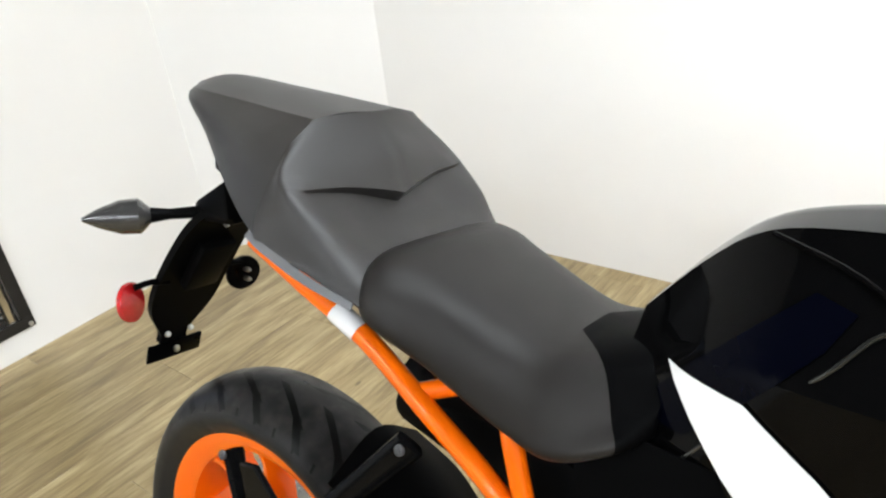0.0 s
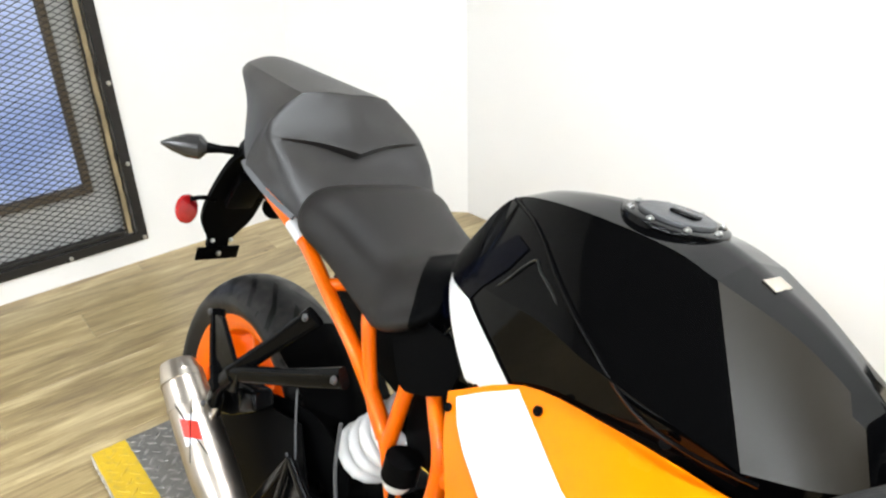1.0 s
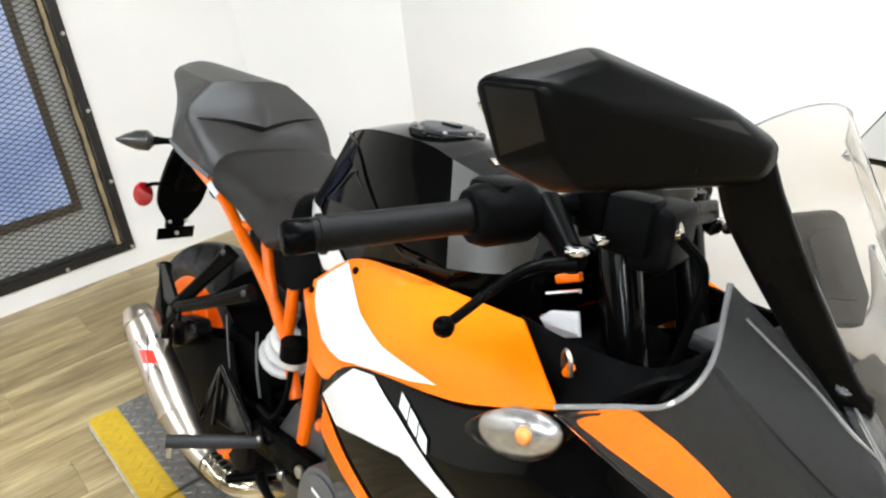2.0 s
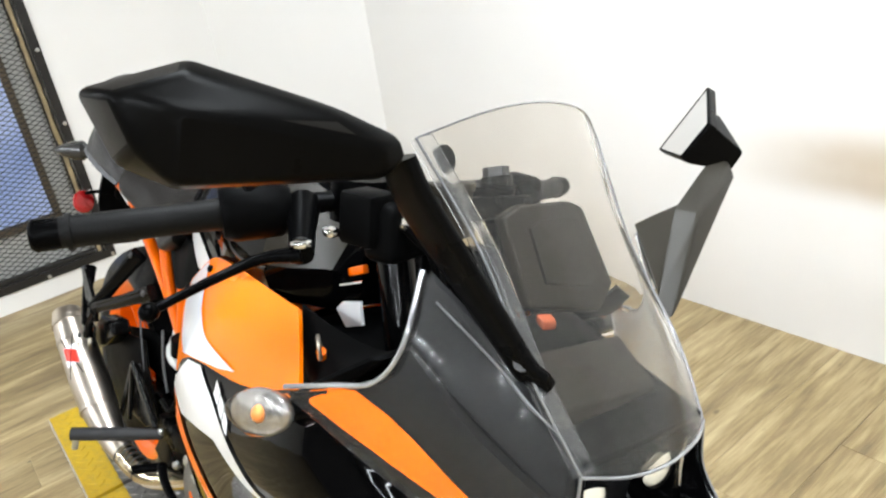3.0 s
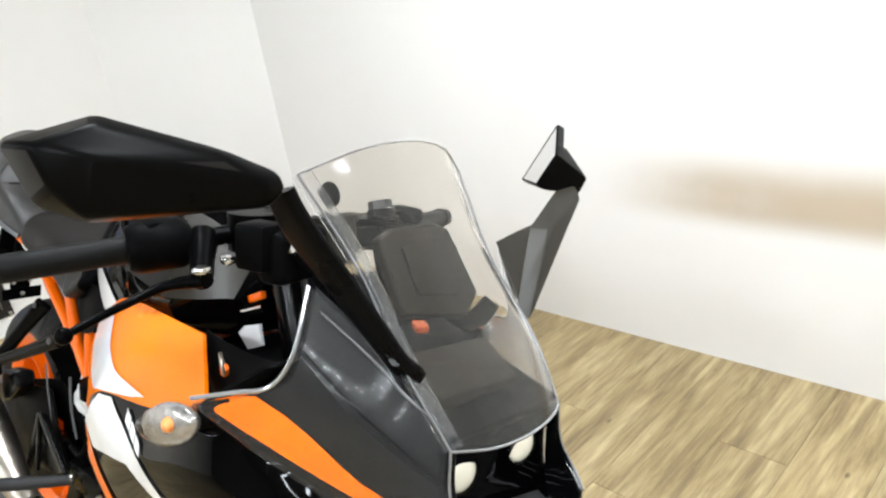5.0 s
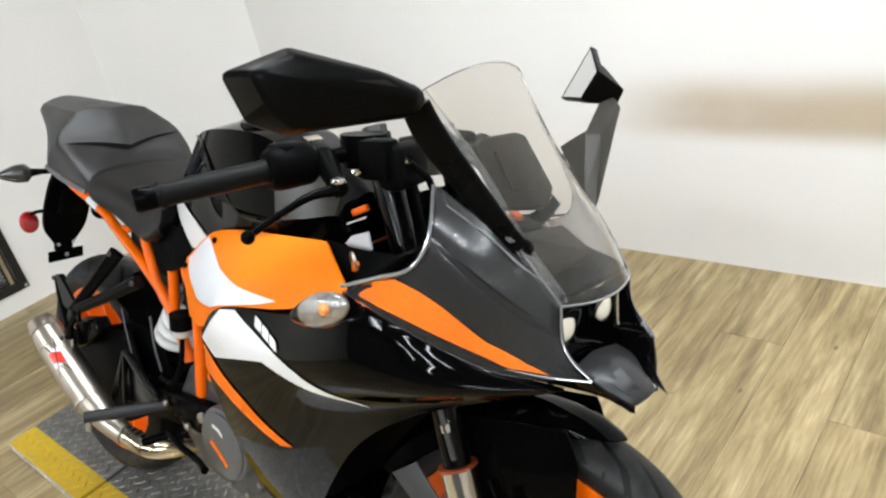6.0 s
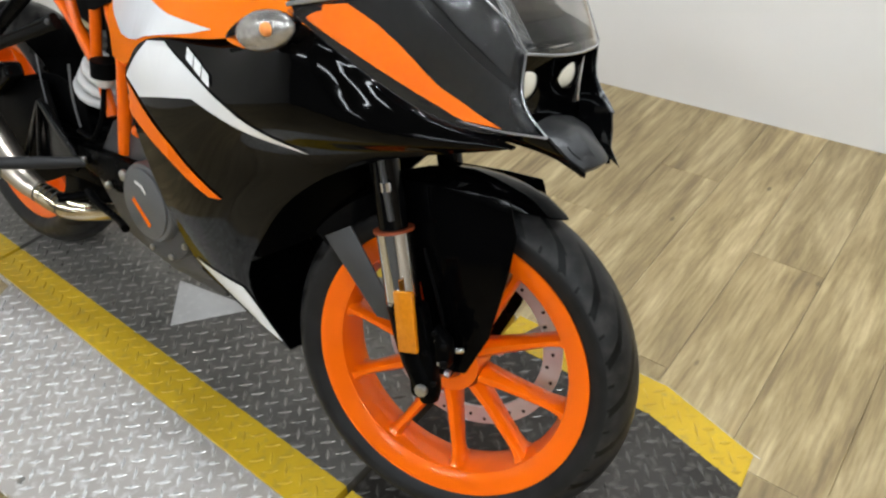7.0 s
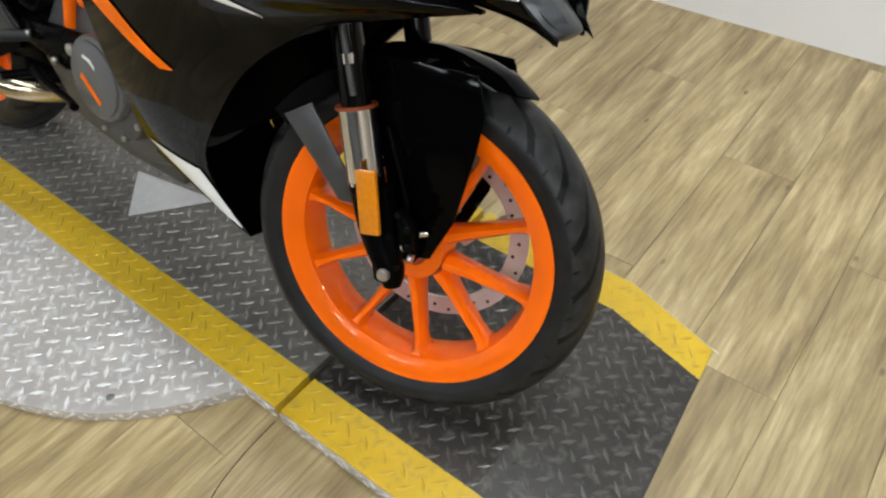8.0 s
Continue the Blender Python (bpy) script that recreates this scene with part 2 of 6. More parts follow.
# unseen walls added to close the room, toned for the reflections they give
wall("wall_south", -1.41, -6.9, 6.85, -6.65, "added wall out of view, dark so black panels reflect dark", paint=DIM_WALL)
wall("wall_east", 6.85, -6.65, 6.6, 1.78, "added wall out of view, tan to tint reflections", paint=TAN_WALL)
# ceiling out of view, kept dark so the black panels reflect dark
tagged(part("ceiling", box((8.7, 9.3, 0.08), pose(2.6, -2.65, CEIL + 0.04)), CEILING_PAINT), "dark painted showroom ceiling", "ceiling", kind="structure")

# ---- ceiling lamps ----
TUBE_GLASS = glow("lit_tube", (0.88, 0.945, 1.0), 57.0)


def ceiling_lamp(x, y):
    ob = thing("ceiling_light", pose(x, y, CEIL - 0.002), "white ceiling fixture with two lit tubes", "ceiling light", "ceiling lights")
    part("housing", box((1.24, 0.2, 0.05), pose(0, 0, -0.025), 0.008), LAMP_WHITE, ob)
    for s in (-1, 1):
        part("tube", tube([(-0.59, 0.05 * s, -0.07), (0.59, 0.05 * s, -0.07)], 0.014, 12, 2), TUBE_GLASS, ob)
    lamp = bpy.data.lights.new("tube_light", "AREA")
    lamp.shape, lamp.size, lamp.size_y, lamp.energy = "RECTANGLE", 1.2, 0.16, TUBE_POWER
    lamp.color = (0.88, 0.945, 1.0)
    lo = new("tube_light", lamp)
    lo.matrix_basis = pose(x, y, CEIL - 0.1)
    return ob


for x, y in TUBES:
    ceiling_lamp(x, y)


# ---- display stand: turntable and tread plates ----
def tread_plate(name, color, rough=0.38, metal=0.85, wear=0.25, worn=(0.3, 0.3, 0.29)):
    """Rolled steel plate, scuffed: two scales of wear and a brighter rubbed tone."""
    m = surface(name, color, rough, metal, vary=wear, scale=9, bump=0.3, bump_scale=260)
    n, l, b = nodes_of(m)
    tc = n.new("ShaderNodeTexCoord")
    ns = n.new("ShaderNodeTexNoise")
    ns.inputs["Scale"].default_value = 55
    ns.inputs["Detail"].default_value = 8
    l.new(tc.outputs["Object"], ns.inputs["Vector"])
    mr = n.new("ShaderNodeMapRange")
    mr.inputs["From Min"].default_value = 0.52
    mr.inputs["From Max"].default_value = 0.72
    l.new(ns.outputs["Fac"], mr.inputs["Value"])
    old = b.inputs["Base Color"].links[0].from_socket
    mx = n.new("ShaderNodeMix")
    mx.data_type = "RGBA"
    mx.inputs[7].default_value = (*worn, 1)
    l.new(mr.outputs["Result"], mx.inputs[0])
    l.new(old, mx.inputs[6])
    l.new(mx.outputs[2], b.inputs["Base Color"])
    return m


STEEL_TREAD = tread_plate("bare_tread_plate", (0.47, 0.435, 0.40), 0.36, 0.35, 0.2, (0.72, 0.70, 0.68))
STEEL_BAR = surface("rubbed_steel_bar", (0.82, 0.80, 0.78), 0.28, 0.35, 0, 0.25, 40)
DARK_TREAD = tread_plate("worn_black_tread_plate", (0.175, 0.165, 0.150), 0.34, 0.45, 0.5, (0.28, 0.265, 0.245))
DARK_BAR = surface("rubbed_black_bar", (0.30, 0.285, 0.26), 0.28, 0.5, 0, 0.5, 30)
# front plate: dirt plus the shade by the front wheel, both in the colour
DIRTY_SHADED_TREAD = tread_plate("dirty_shaded_tread_plate", (0.034, 0.030, 0.026), 0.36, 0.3, 0.6, (0.10, 0.092, 0.082))
DIRTY_SHADED_BAR = surface("dirty_shaded_bar", (0.10, 0.094, 0.085), 0.30, 0.4, 0, 0.6, 30)
YELLOW_TREAD = tread_plate("yellow_tread_paint", (0.56, 0.365, 0.014), 0.42, 0.0, 0.25, (0.42, 0.30, 0.045))
YELLOW_BAR = surface("yellow_bar_paint", (0.52, 0.34, 0.022), 0.36, 0, 0.1, 0.4, 35)
PATCH_STEEL = tread_plate("bright_patch_steel", (0.60, 0.59, 0.58), 0.4, 0.2, 0.14, (0.68, 0.67, 0.66))
SCREW = surface("screw_steel", (0.5, 0.5, 0.48), 0.3, 1.0)


def lozenges(inside, x0, x1, y0, y1, z):
    """Raised bars of a tread plate, in two directions by turns, wherever inside(x, y) holds."""
    p = 0.029
    verts, faces = [], []
    c45 = math.sqrt(0.5)
    n = int(max(x1 - x0, y1 - y0) / p) + 4
    for i in range(-n, n + 1):
        for j in range(-n, n + 1):
            u, v = i * p, j * p
            x, y = (x0 + x1) / 2 + (u - v) * c45, (y0 + y1) / 2 + (u + v) * c45
            if not (x0 < x < x1 and y0 < y < y1 and inside(x, y)):
                continue
            d = Vector((c45, c45, 0)) if (i + j) % 2 else Vector((-c45, c45, 0))
            s = Vector((-d.y, d.x, 0))
            k = len(verts)
            c = Vector((x, y, z))
            verts += [c + d * 0.0165, c + s * 0.0046, c - d * 0.0165, c - s * 0.0046, c + d * 0.0105 + Vector((0, 0, 0.0017)), c - d * 0.0105 + Vector((0, 0, 0.0017))]
            faces += [(k, k + 1, k + 5, k + 4), (k + 1, k + 2, k + 5), (k + 2, k + 3, k + 5), (k + 3, k, k + 4, k + 5)]
    me = bpy.data.meshes.new("tread_pattern")
    me.from_pydata([tuple(v) for v in verts], [], faces)
    bm = bmesh.new()
    bm.from_mesh(me)
    bpy.data.meshes.remove(me)
    bmesh.ops.recalc_face_normals(bm, faces=bm.faces[:])
    return bm


YN, YF = -0.186, 0.448
bm = disc(0.586, 0.028, pose(0.611, 0.088, -0.018), 96, 0.002)
turn = thing("turntable", pose(0, 0, 0), "round bare steel tread-plate turntable on the floor", "turntable")
part("disc", bm, STEEL_TREAD, turn, smooth=True)
tagged(part("tread_pattern", lozenges(lambda x, y: (x - 0.611) ** 2 + (y - 0.088) ** 2 < 0.575 ** 2 and (y < YN - 0.004 or y > YF + 0.004), 0.02, 1.2, -0.5, 0.68, -0.0038), STEEL_BAR, turn, smooth=False), kind="stuff")
rim = bmesh.new()
for k in range(130):
    for j in (0, 1):
        a = 2 * math.pi * (k + 0.5 * j) / 130
        add_box(rim, (0.0012, 0.013, 0.0045), pose(0.611 + 0.5862 * math.cos(a), 0.088 + 0.5862 * math.sin(a), -0.012 - 0.011 * j, 0, 0, math.degrees(a)) @ pose(0, 0, 0, 38 if (k + j) % 2 else -38))
tagged(part("rim_pattern", rim, STEEL_BAR, turn, smooth=False), kind="stuff")
for a in range(0, 360, 30):
    x, y = 0.611 + 0.555 * math.cos(radians(a + 8)), 0.088 + 0.555 * math.sin(radians(a + 8))
    if y < YN - 0.01 or y > YF + 0.01:
        part("plate_screw", disc(0.008, 0.003, pose(x, y, -0.003), 14, 0.001), SCREW, turn)


BEND = 1.575


def ramp(bm):
    """Bends the front plate down to the floor past BEND, with its end a little askew."""
    bmesh.ops.bisect_plane(bm, geom=bm.verts[:] + bm.edges[:] + bm.faces[:], plane_co=(BEND, 0, 0), plane_no=(1, 0, 0))
    for v in bm.verts:
        u = (v.co.x - BEND) / 0.21
        if u > 1e-4:
            low = v.co.z < -0.02
            v.co.x += u * 0.075 * (0.13 - v.co.y)
            v.co.z = max(-0.0318, v.co.z - 0.028 * u) + (0 if low else 0.0002)
            v.co.y -= u * 0.036 * step(0.1, 0.45, v.co.y)
    return bm


def stand_plate(x0, x1, label, bend=lambda bm: bm, face=DARK_TREAD, bar=DARK_BAR):
    ob = thing("stand_plate", pose(0, 0, 0), label, "floor plate", "plates of the display stand")
    g = 0.007
    w = YF - YN - 0.17
    part("tread", bend(box((x1 - x0 - 2 * g, w, 0.0275), pose((x0 + x1) / 2, (YN + YF) / 2, -0.01425))), face, ob, "black tread surface, scuffed", smooth=False)
    tagged(part("tread_pattern", bend(lozenges(lambda x, y: True, x0 + 0.016, x1 - 0.016, YN + 0.09, YF - 0.09, -0.0006)), bar, ob, smooth=False), kind="stuff")
    for y in (YN + 0.0425, YF - 0.0425):
        part("border", bend(box((x1 - x0 - 2 * g, 0.085, 0.0315), pose((x0 + x1) / 2, y, -0.01575), 0.0015)), YELLOW_TREAD, ob, "yellow painted border strip", smooth=False)
        side = -1 if y < 0.1 else 1
        part("edge_face", bend(box((x1 - x0 - 2 * g, 0.003, 0.028), pose((x0 + x1) / 2, y + side * 0.0441, -0.0172), 0.0008)), STEEL_TREAD, ob, "bare steel edge of the strip", smooth=False)
        bars = bmesh.new()
        count = int((x1 - x0) / 0.029)
        for k in range(count):
            for j in (0, 1):
                add_box(bars, (0.014, 0.0014, 0.0050), pose(x0 + 0.02 + 0.029 * (k + 0.5 * j), y + side * 0.0460, -0.011 - 0.012 * j, 0, 35 if (k + j) % 2 else -35))
        tagged(part("edge_pattern", bend(bars), STEEL_BAR, ob, smooth=False), kind="stuff")
        tagged(part("tread_pattern", bend(lozenges(lambda x, y: True, x0 + 0.016, x1 - 0.016, y - 0.038, y + 0.038, -0.0001)), YELLOW_BAR, ob, smooth=False), kind="stuff")
    return ob


stand_plate(-0.525, -0.022, "black tread plate with yellow edge strips on the floor")
stand_plate(-0.022, 1.212, "black tread plate with yellow edge strips on the floor")
stand_plate(1.212, 1.797, "black tread plate bent down as a ramp, yellow edge strips", ramp, DIRTY_SHADED_TREAD, DIRTY_SHADED_BAR)
tri = thing("steel_patch", pose(0, 0, 0), "triangular bare steel tread patch on the black plate", "steel patch")
part("patch", plate([(0.463, 0.068), (0.578, -0.042), (0.70, 0.11)], 0.002, pose(0, 0, 0.0012)), PATCH_STEEL, tri, smooth=False)

# ---- motorcycle ----
LEAN = -15.16
STEER = 13.2
BIKE = thing("motorcycle", pose(0, 0, 0.0, LEAN), "black, orange and white sport motorcycle leaning on its stand", "motorcycle")
RAKE = 23.5
AX = Vector((-math.sin(radians(RAKE)), 0, math.cos(radians(RAKE))))
HUB = Vector((1.34, 0, 0.29))
TURNED = Matrix.Translation(HUB) @ Matrix.Rotation(radians(STEER), 4, AX) @ Matrix.Translation(-HUB)

ORANGE = surface("orange_paint", (0.92, 0.162, 0.0005), 0.27, 0, 0.12, 0.04, 6, spec=0.12)
# the same orange made yellower, strong light on the side panels painted in
LIT_ORANGE = surface("lit_orange_paint", (0.93, 0.195, 0.0005), 0.25, 0, 0.15, 0.06, 6, spec=0.12)
RIM_ORANGE = surface("orange_wheel_paint", (0.90, 0.140, 0.001), 0.3, 0, 0.55, 0.05, 8, spec=0.12)
BLACK_GLOSS = surface("black_gloss_paint", (0.0012, 0.0012, 0.0013), 0.05, 0, 0.0, 0.2, 6, rough_vary=0.03, spec=0.15)
TANK_BLACK = surface("black_tank_paint", (0.0012, 0.0012, 0.0013), 0.06, 0, 0.0, 0.2, 6, rough_vary=0.04, spec=0.10)
GUARD_BLACK = surface("black_mudguard_gloss", (0.001, 0.001, 0.0011), 0.07, 0, 0.0, 0.2, 6, rough_vary=0.04, spec=0.07)
# brown-grey reflection on the black tank's front facets, put into the colour
SHOULDER_REFLECTION = surface("brown_grey_reflection", (0.014, 0.0115, 0.008), 0.34, 0, 0, 0.25, 5, 0.1, 700, spec=0.12)
WHITE_PAINT = surface("white_paint", (0.82, 0.82, 0.82), 0.25, 0, 0.5, 0.03, 6)
HUGGER_BLACK = surface("black_hugger_plastic", (0.003, 0.003, 0.0032), 0.24, 0, 0, 0.3, 14, 0.05, 500, spec=0.045)
BLACK_COVER = surface("black_cover_plastic", (0.0015, 0.0015, 0.0016), 0.4, 0, 0, 0.2, 20, spec=0.015)
BEAD_HIGHLIGHT = surface("grey_highlight_bead", (0.012, 0.012, 0.011), 0.2, 0, 0.3, 0.2, 40)
BLACK_SATIN = surface("black_satin_metal", (0.0015, 0.0015, 0.0016), 0.28, 0.0, 0, 0.3, 20, 0.1, 400, spec=0.03)
FORK_BLACK = surface("black_fork_lacquer", (0.0015, 0.0015, 0.0016), 0.1, 0.0, 0, 0.3, 20, spec=0.2)
CAST_BLACK = surface("black_cast_alloy", (0.0025, 0.0025, 0.0026), 0.2, 0.0, 0, 0.4, 30, 0.1, 300, spec=0.1)
BLACK_PLASTIC = surface("black_moulded_plastic", (0.0025, 0.0025, 0.0026), 0.42, 0, 0, 0.25, 20, 0.05, 900, spec=0.02)
# the pad's vinyl again, darkened to put shade on the rider seat
SHADED_VINYL = surface("shaded_rider_vinyl", (0.0105, 0.0090, 0.0080), 0.46, 0, 0, 0.3, 9, 0.35, 1300, spec=0.28)
SEAT_VINYL = surface("seat_vinyl", (0.0125, 0.0107, 0.0098), 0.42, 0, 0, 0.25, 9, 0.35, 1300, spec=0.5)
SEAT_VINYL.node_tree.nodes["Principled BSDF"].inputs["Sheen Weight"].default_value = 0.06
SEAT_VINYL.node_tree.nodes["Principled BSDF"].inputs["Sheen Roughness"].default_value = 0.35
RUBBER = surface("tyre_rubber", (0.017, 0.017, 0.018), 0.6, 0, 0, 0.3, 18, 0.25, 300, spec=0.35)
GRIP_RUBBER = surface("grip_rubber", (0.0045, 0.0044, 0.0043), 0.5, 0, 0, 0.3, 30, 0.4, 500, spec=0.12)
STEEL = surface("brushed_steel", (0.52, 0.465, 0.395), 0.34, 1.0, 0, 0.2, 20, rough_vary=0.08)
CHROME = surface("chrome", (0.75, 0.75, 0.76), 0.08, 1.0, 0, 0.04, 10, rough_vary=0.04)


def tyre_profile(r_rim, r_out, half, n=9):
    pts = [(r_rim, -half * 0.72), (r_rim + 0.02, -half * 0.95)]
    for k in range(n):
        a = -75 + 150 * k / (n - 1)
        y = half * math.sin(radians(a)) / math.sin(radians(75))
        c = (math.cos(radians(a)) - math.cos(radians(75))) / (1 - math.cos(radians(75)))
        pts.append((r_out - (1 - c) * half * 0.62, y))
    pts += [(r_rim + 0.02, half * 0.95), (r_rim, half * 0.72)]
    return pts


def tyre_rubber():
    """Rubber whose slanted grooves follow the tyre round: u runs round it, v across it."""
    m = surface("grooved_tyre_rubber", (0.013, 0.013, 0.0135), 0.42, 0, 0, 0.7, 26, 0.35, 260, rough_vary=0.3, spec=0.22)
    n, l, b = nodes_of(m)
    uv = n.new("ShaderNodeUVMap")
    uv.uv_map = "round"
    sp = n.new("ShaderNodeSeparateXYZ")
    l.new(uv.outputs[0], sp.inputs[0])

    def calc(op, a, c=None, k=None):
        q = n.new("ShaderNodeMath")
        q.operation = op
        for i, val in enumerate((a, c, k)):
            if val is None:
                continue
            if isinstance(val, (int, float)):
                q.inputs[i].default_value = val
            else:
                l.new(val, q.inputs[i])
        return q.outputs[0]
    v = calc("SUBTRACT", sp.outputs[1], 0.5)
    av = calc("ABSOLUTE", v)
    side = calc("MULTIPLY", calc("SIGN", v), 0.25)

    def grooves(count, slant, off, lo, hi, width):
        ph = calc("ADD", calc("MULTIPLY_ADD", sp.outputs[0], float(count), calc("MULTIPLY", av, slant)), calc("ADD", side, off))
        f = calc("ABSOLUTE", calc("SUBTRACT", calc("FRACT", ph), 0.5))
        line = calc("LESS_THAN", f, width)
        band = calc("MULTIPLY", calc("GREATER_THAN", av, lo), calc("LESS_THAN", av, hi))
        return calc("MULTIPLY", line, band)
    g = calc("MAXIMUM", calc("MAXIMUM", grooves(22, 5.5, 0.0, 0.03, 0.20, 0.11), grooves(22, 3.0, 0.45, 0.16, 0.30, 0.10)), grooves(44, 2.0, 0.2, 0.27, 0.315, 0.06))
    # shade inside the grooves is put into the colour here
    old = b.inputs["Base Color"].links[0].from_socket
    mx = n.new("ShaderNodeMix")
    mx.data_type = "RGBA"
    mx.inputs[7].default_value = (0.002, 0.002, 0.002, 1)
    l.new(g, mx.inputs[0])
    l.new(old, mx.inputs[6])
    # grey bloom of a scrubbed tread
    ns = n.new("ShaderNodeTexNoise")
    ns.inputs["Scale"].default_value = 45
    tc = n.new("ShaderNodeTexCoord")
    l.new(tc.outputs["Object"], ns.inputs["Vector"])
    bl = calc("MULTIPLY", calc("MULTIPLY", calc("LESS_THAN", av, 0.32), calc("POWER", ns.outputs["Fac"], 3.0)), 1.2)
    m2 = n.new("ShaderNodeMix")
    m2.data_type = "RGBA"
    m2.inputs[7].default_value = (0.058, 0.054, 0.050, 1)
    l.new(bl, m2.inputs[0])
    l.new(old, m2.inputs[6])
    l.new(m2.outputs[2], mx.inputs[6])
    l.new(mx.outputs[2], b.inputs["Base Color"])
    bp = n.new("ShaderNodeBump")
    bp.invert = True
    bp.inputs["Strength"].default_value = 1.0
    bp.inputs["Distance"].default_value = 0.004
    l.new(g, bp.inputs["Height"])
    l.new(bp.outputs["Normal"], b.inputs["Normal"])
    return m


TYRE = tyre_rubber()


def tyre(profile, sides, m):
    """The tyre's body, with a map whose u runs round and v across."""
    bm = bmesh.new()
    uv = bm.loops.layers.uv.new("round")
    n = len(profile)
    length = [0]
    for (r0, y0), (r1, y1) in zip(profile, profile[1:]):
        length.append(length[-1] + math.hypot(r1 - r0, y1 - y0))
    vs = [[bm.verts.new(m @ Vector((r * math.cos(2 * math.pi * k / sides), y, r * math.sin(2 * math.pi * k / sides)))) for r, y in profile] for k in range(sides)]
    for k in range(sides):
        for j in range(n - 1):
            f = bm.faces.new((vs[k][j], vs[k][j + 1], vs[(k + 1) % sides][j + 1], vs[(k + 1) % sides][j]))
            for lp, (kk, jj) in zip(f.loops, ((k, j), (k, j + 1), (k + 1, j + 1), (k + 1, j))):
                lp[uv].uv = (kk / sides, length[jj] / length[-1])
    bmesh.ops.recalc_face_normals(bm, faces=bm.faces[:])
    return bm


def wheel(name, hub, m, r_rim, r_out, half, rim_half, label, phase=66):
    base = m @ Matrix.Translation(hub)
    w = part(name, spin([(0.05, -rim_half * 0.6), (0.05, rim_half * 0.6), (0.026, rim_half * 0.7), (0.026, -rim_half * 0.7)], 40, base), RIM_ORANGE, BIKE, label)
    part("tyre", tyre(tyre_profile(r_rim - 0.006, r_out, half, 15), 120, base), TYRE, w, "black sport tyre with slanted grooves")
    rr = r_rim
    prof = [(rr, -rim_half), (rr + 0.0, -rim_half + 0.006), (rr - 0.018, -rim_half + 0.014), (rr - 0.022, -rim_half * 0.4), (rr - 0.028, 0), (rr - 0.022, rim_half * 0.4),
            (rr - 0.018, rim_half - 0.014), (rr, rim_half - 0.006), (rr, rim_half), (rr - 0.012, rim_half), (rr - 0.034, rim_half * 0.72), (rr - 0.042, 0.0), (rr - 0.034, -rim_half * 0.72), (rr - 0.012, -rim_half)]
    part("rim", spin(prof, 96, base), RIM_ORANGE, w)
    for k in range(10):
        a = radians(phase - 36 * k)
        c = radians(phase - 36 * (k // 2 * 2) - 18)
        side = 0.010 if k % 2 else -0.010
        p0 = Vector((0.052 * math.cos(c) + side * math.sin(c), 0, 0.052 * math.sin(c) - side * math.cos(c)))
        p1 = Vector(((rr - 0.034) * math.cos(a), 0, (rr - 0.034) * math.sin(a)))
        d = (p1 - p0).normalized()
        t = Vector((-d.z, 0, d.x))
        Y = Vector((0, 1, 0))
        rings = []
        for s, wd, dp in ((0, 0.012, rim_half * 0.55), (0.3, 0.0105, rim_half * 0.42), (0.8, 0.0075, rim_half * 0.42), (0.93, 0.009, rim_half * 0.5), (1, 0.017, rim_half * 0.62)):
            c0 = p0.lerp(p1, s)
            rings.append([base @ (c0 + t * wd * u + Y * dp * v) for u, v in ((-1, -0.62), (-0.45, -1), (0.45, -1), (1, -0.62), (1, 0.62), (0.45, 1), (-0.45, 1), (-1, 0.62))])
        part("spoke", add_rings(bmesh.new(), rings), RIM_ORANGE, w)
    return w


FRONT = wheel("front_wheel", HUB, TURNED, 0.231, 0.292, 0.055, 0.047, "orange ten-spoke front wheel")
REAR = wheel("rear_wheel", Vector((0, 0, 0.304)), Matrix(), 0.231, 0.306, 0.075, 0.058, "orange ten-spoke rear wheel")


# ---- motorcycle: bodywork tools ----
from mathutils.bvhtree import BVHTree


def mid_y(x):
    """The bodywork points a little to the right of the line of the wheels."""
    return -0.025 * max(0.0, x - 0.2)


def B(bm):
    """Sets a body piece on the bike's own middle line; the nose's left is widened to fit the camera's view."""
    for v in bm.verts:
        x, y = v.co.x, v.co.y
        v.co.y += mid_y(x) + 0.020 * step(1.33, 1.43, x) * (1 - step(1.47, 1.53, x)) * step(0.02, 0.07, y)
    return bm


def loft(sections, around=4, along=4, sharp=False):
    """A body from half sections (x, [(y, z) from the top middle to the bottom middle]), mirrored about y = 0."""
    full = []
    for x, half in sections:
        half = [(x + (p[2] if len(p) > 2 else 0.0), p[0], p[1]) for p in half]
        pts = [Vector((px, -y, z)) for px, y, z in half] + [Vector((px, y, z)) for px, y, z in reversed(half[1:-1])]
        n = len(pts)
        ring = []
        for i in range(n):
            a, b, c, d = pts[i - 1], pts[i], pts[(i + 1) % n], pts[(i + 2) % n]
            for s in range(around):
                t = s / around
                if sharp:
                    ring.append(b.lerp(c, t))
                else:
                    ring.append(0.5 * (2 * b + (c - a) * t + (2 * a - 5 * b + 4 * c - d) * t * t + (3 * b - a - 3 * c + d) * t ** 3))
        full.append(ring)
    lines = [smooth_path([r[i] for r in full], along) for i in range(len(full[0]))]
    rings = [[ln[k] for ln in lines] for k in range(len(lines[0]))]
    return add_rings(bmesh.new(), rings)


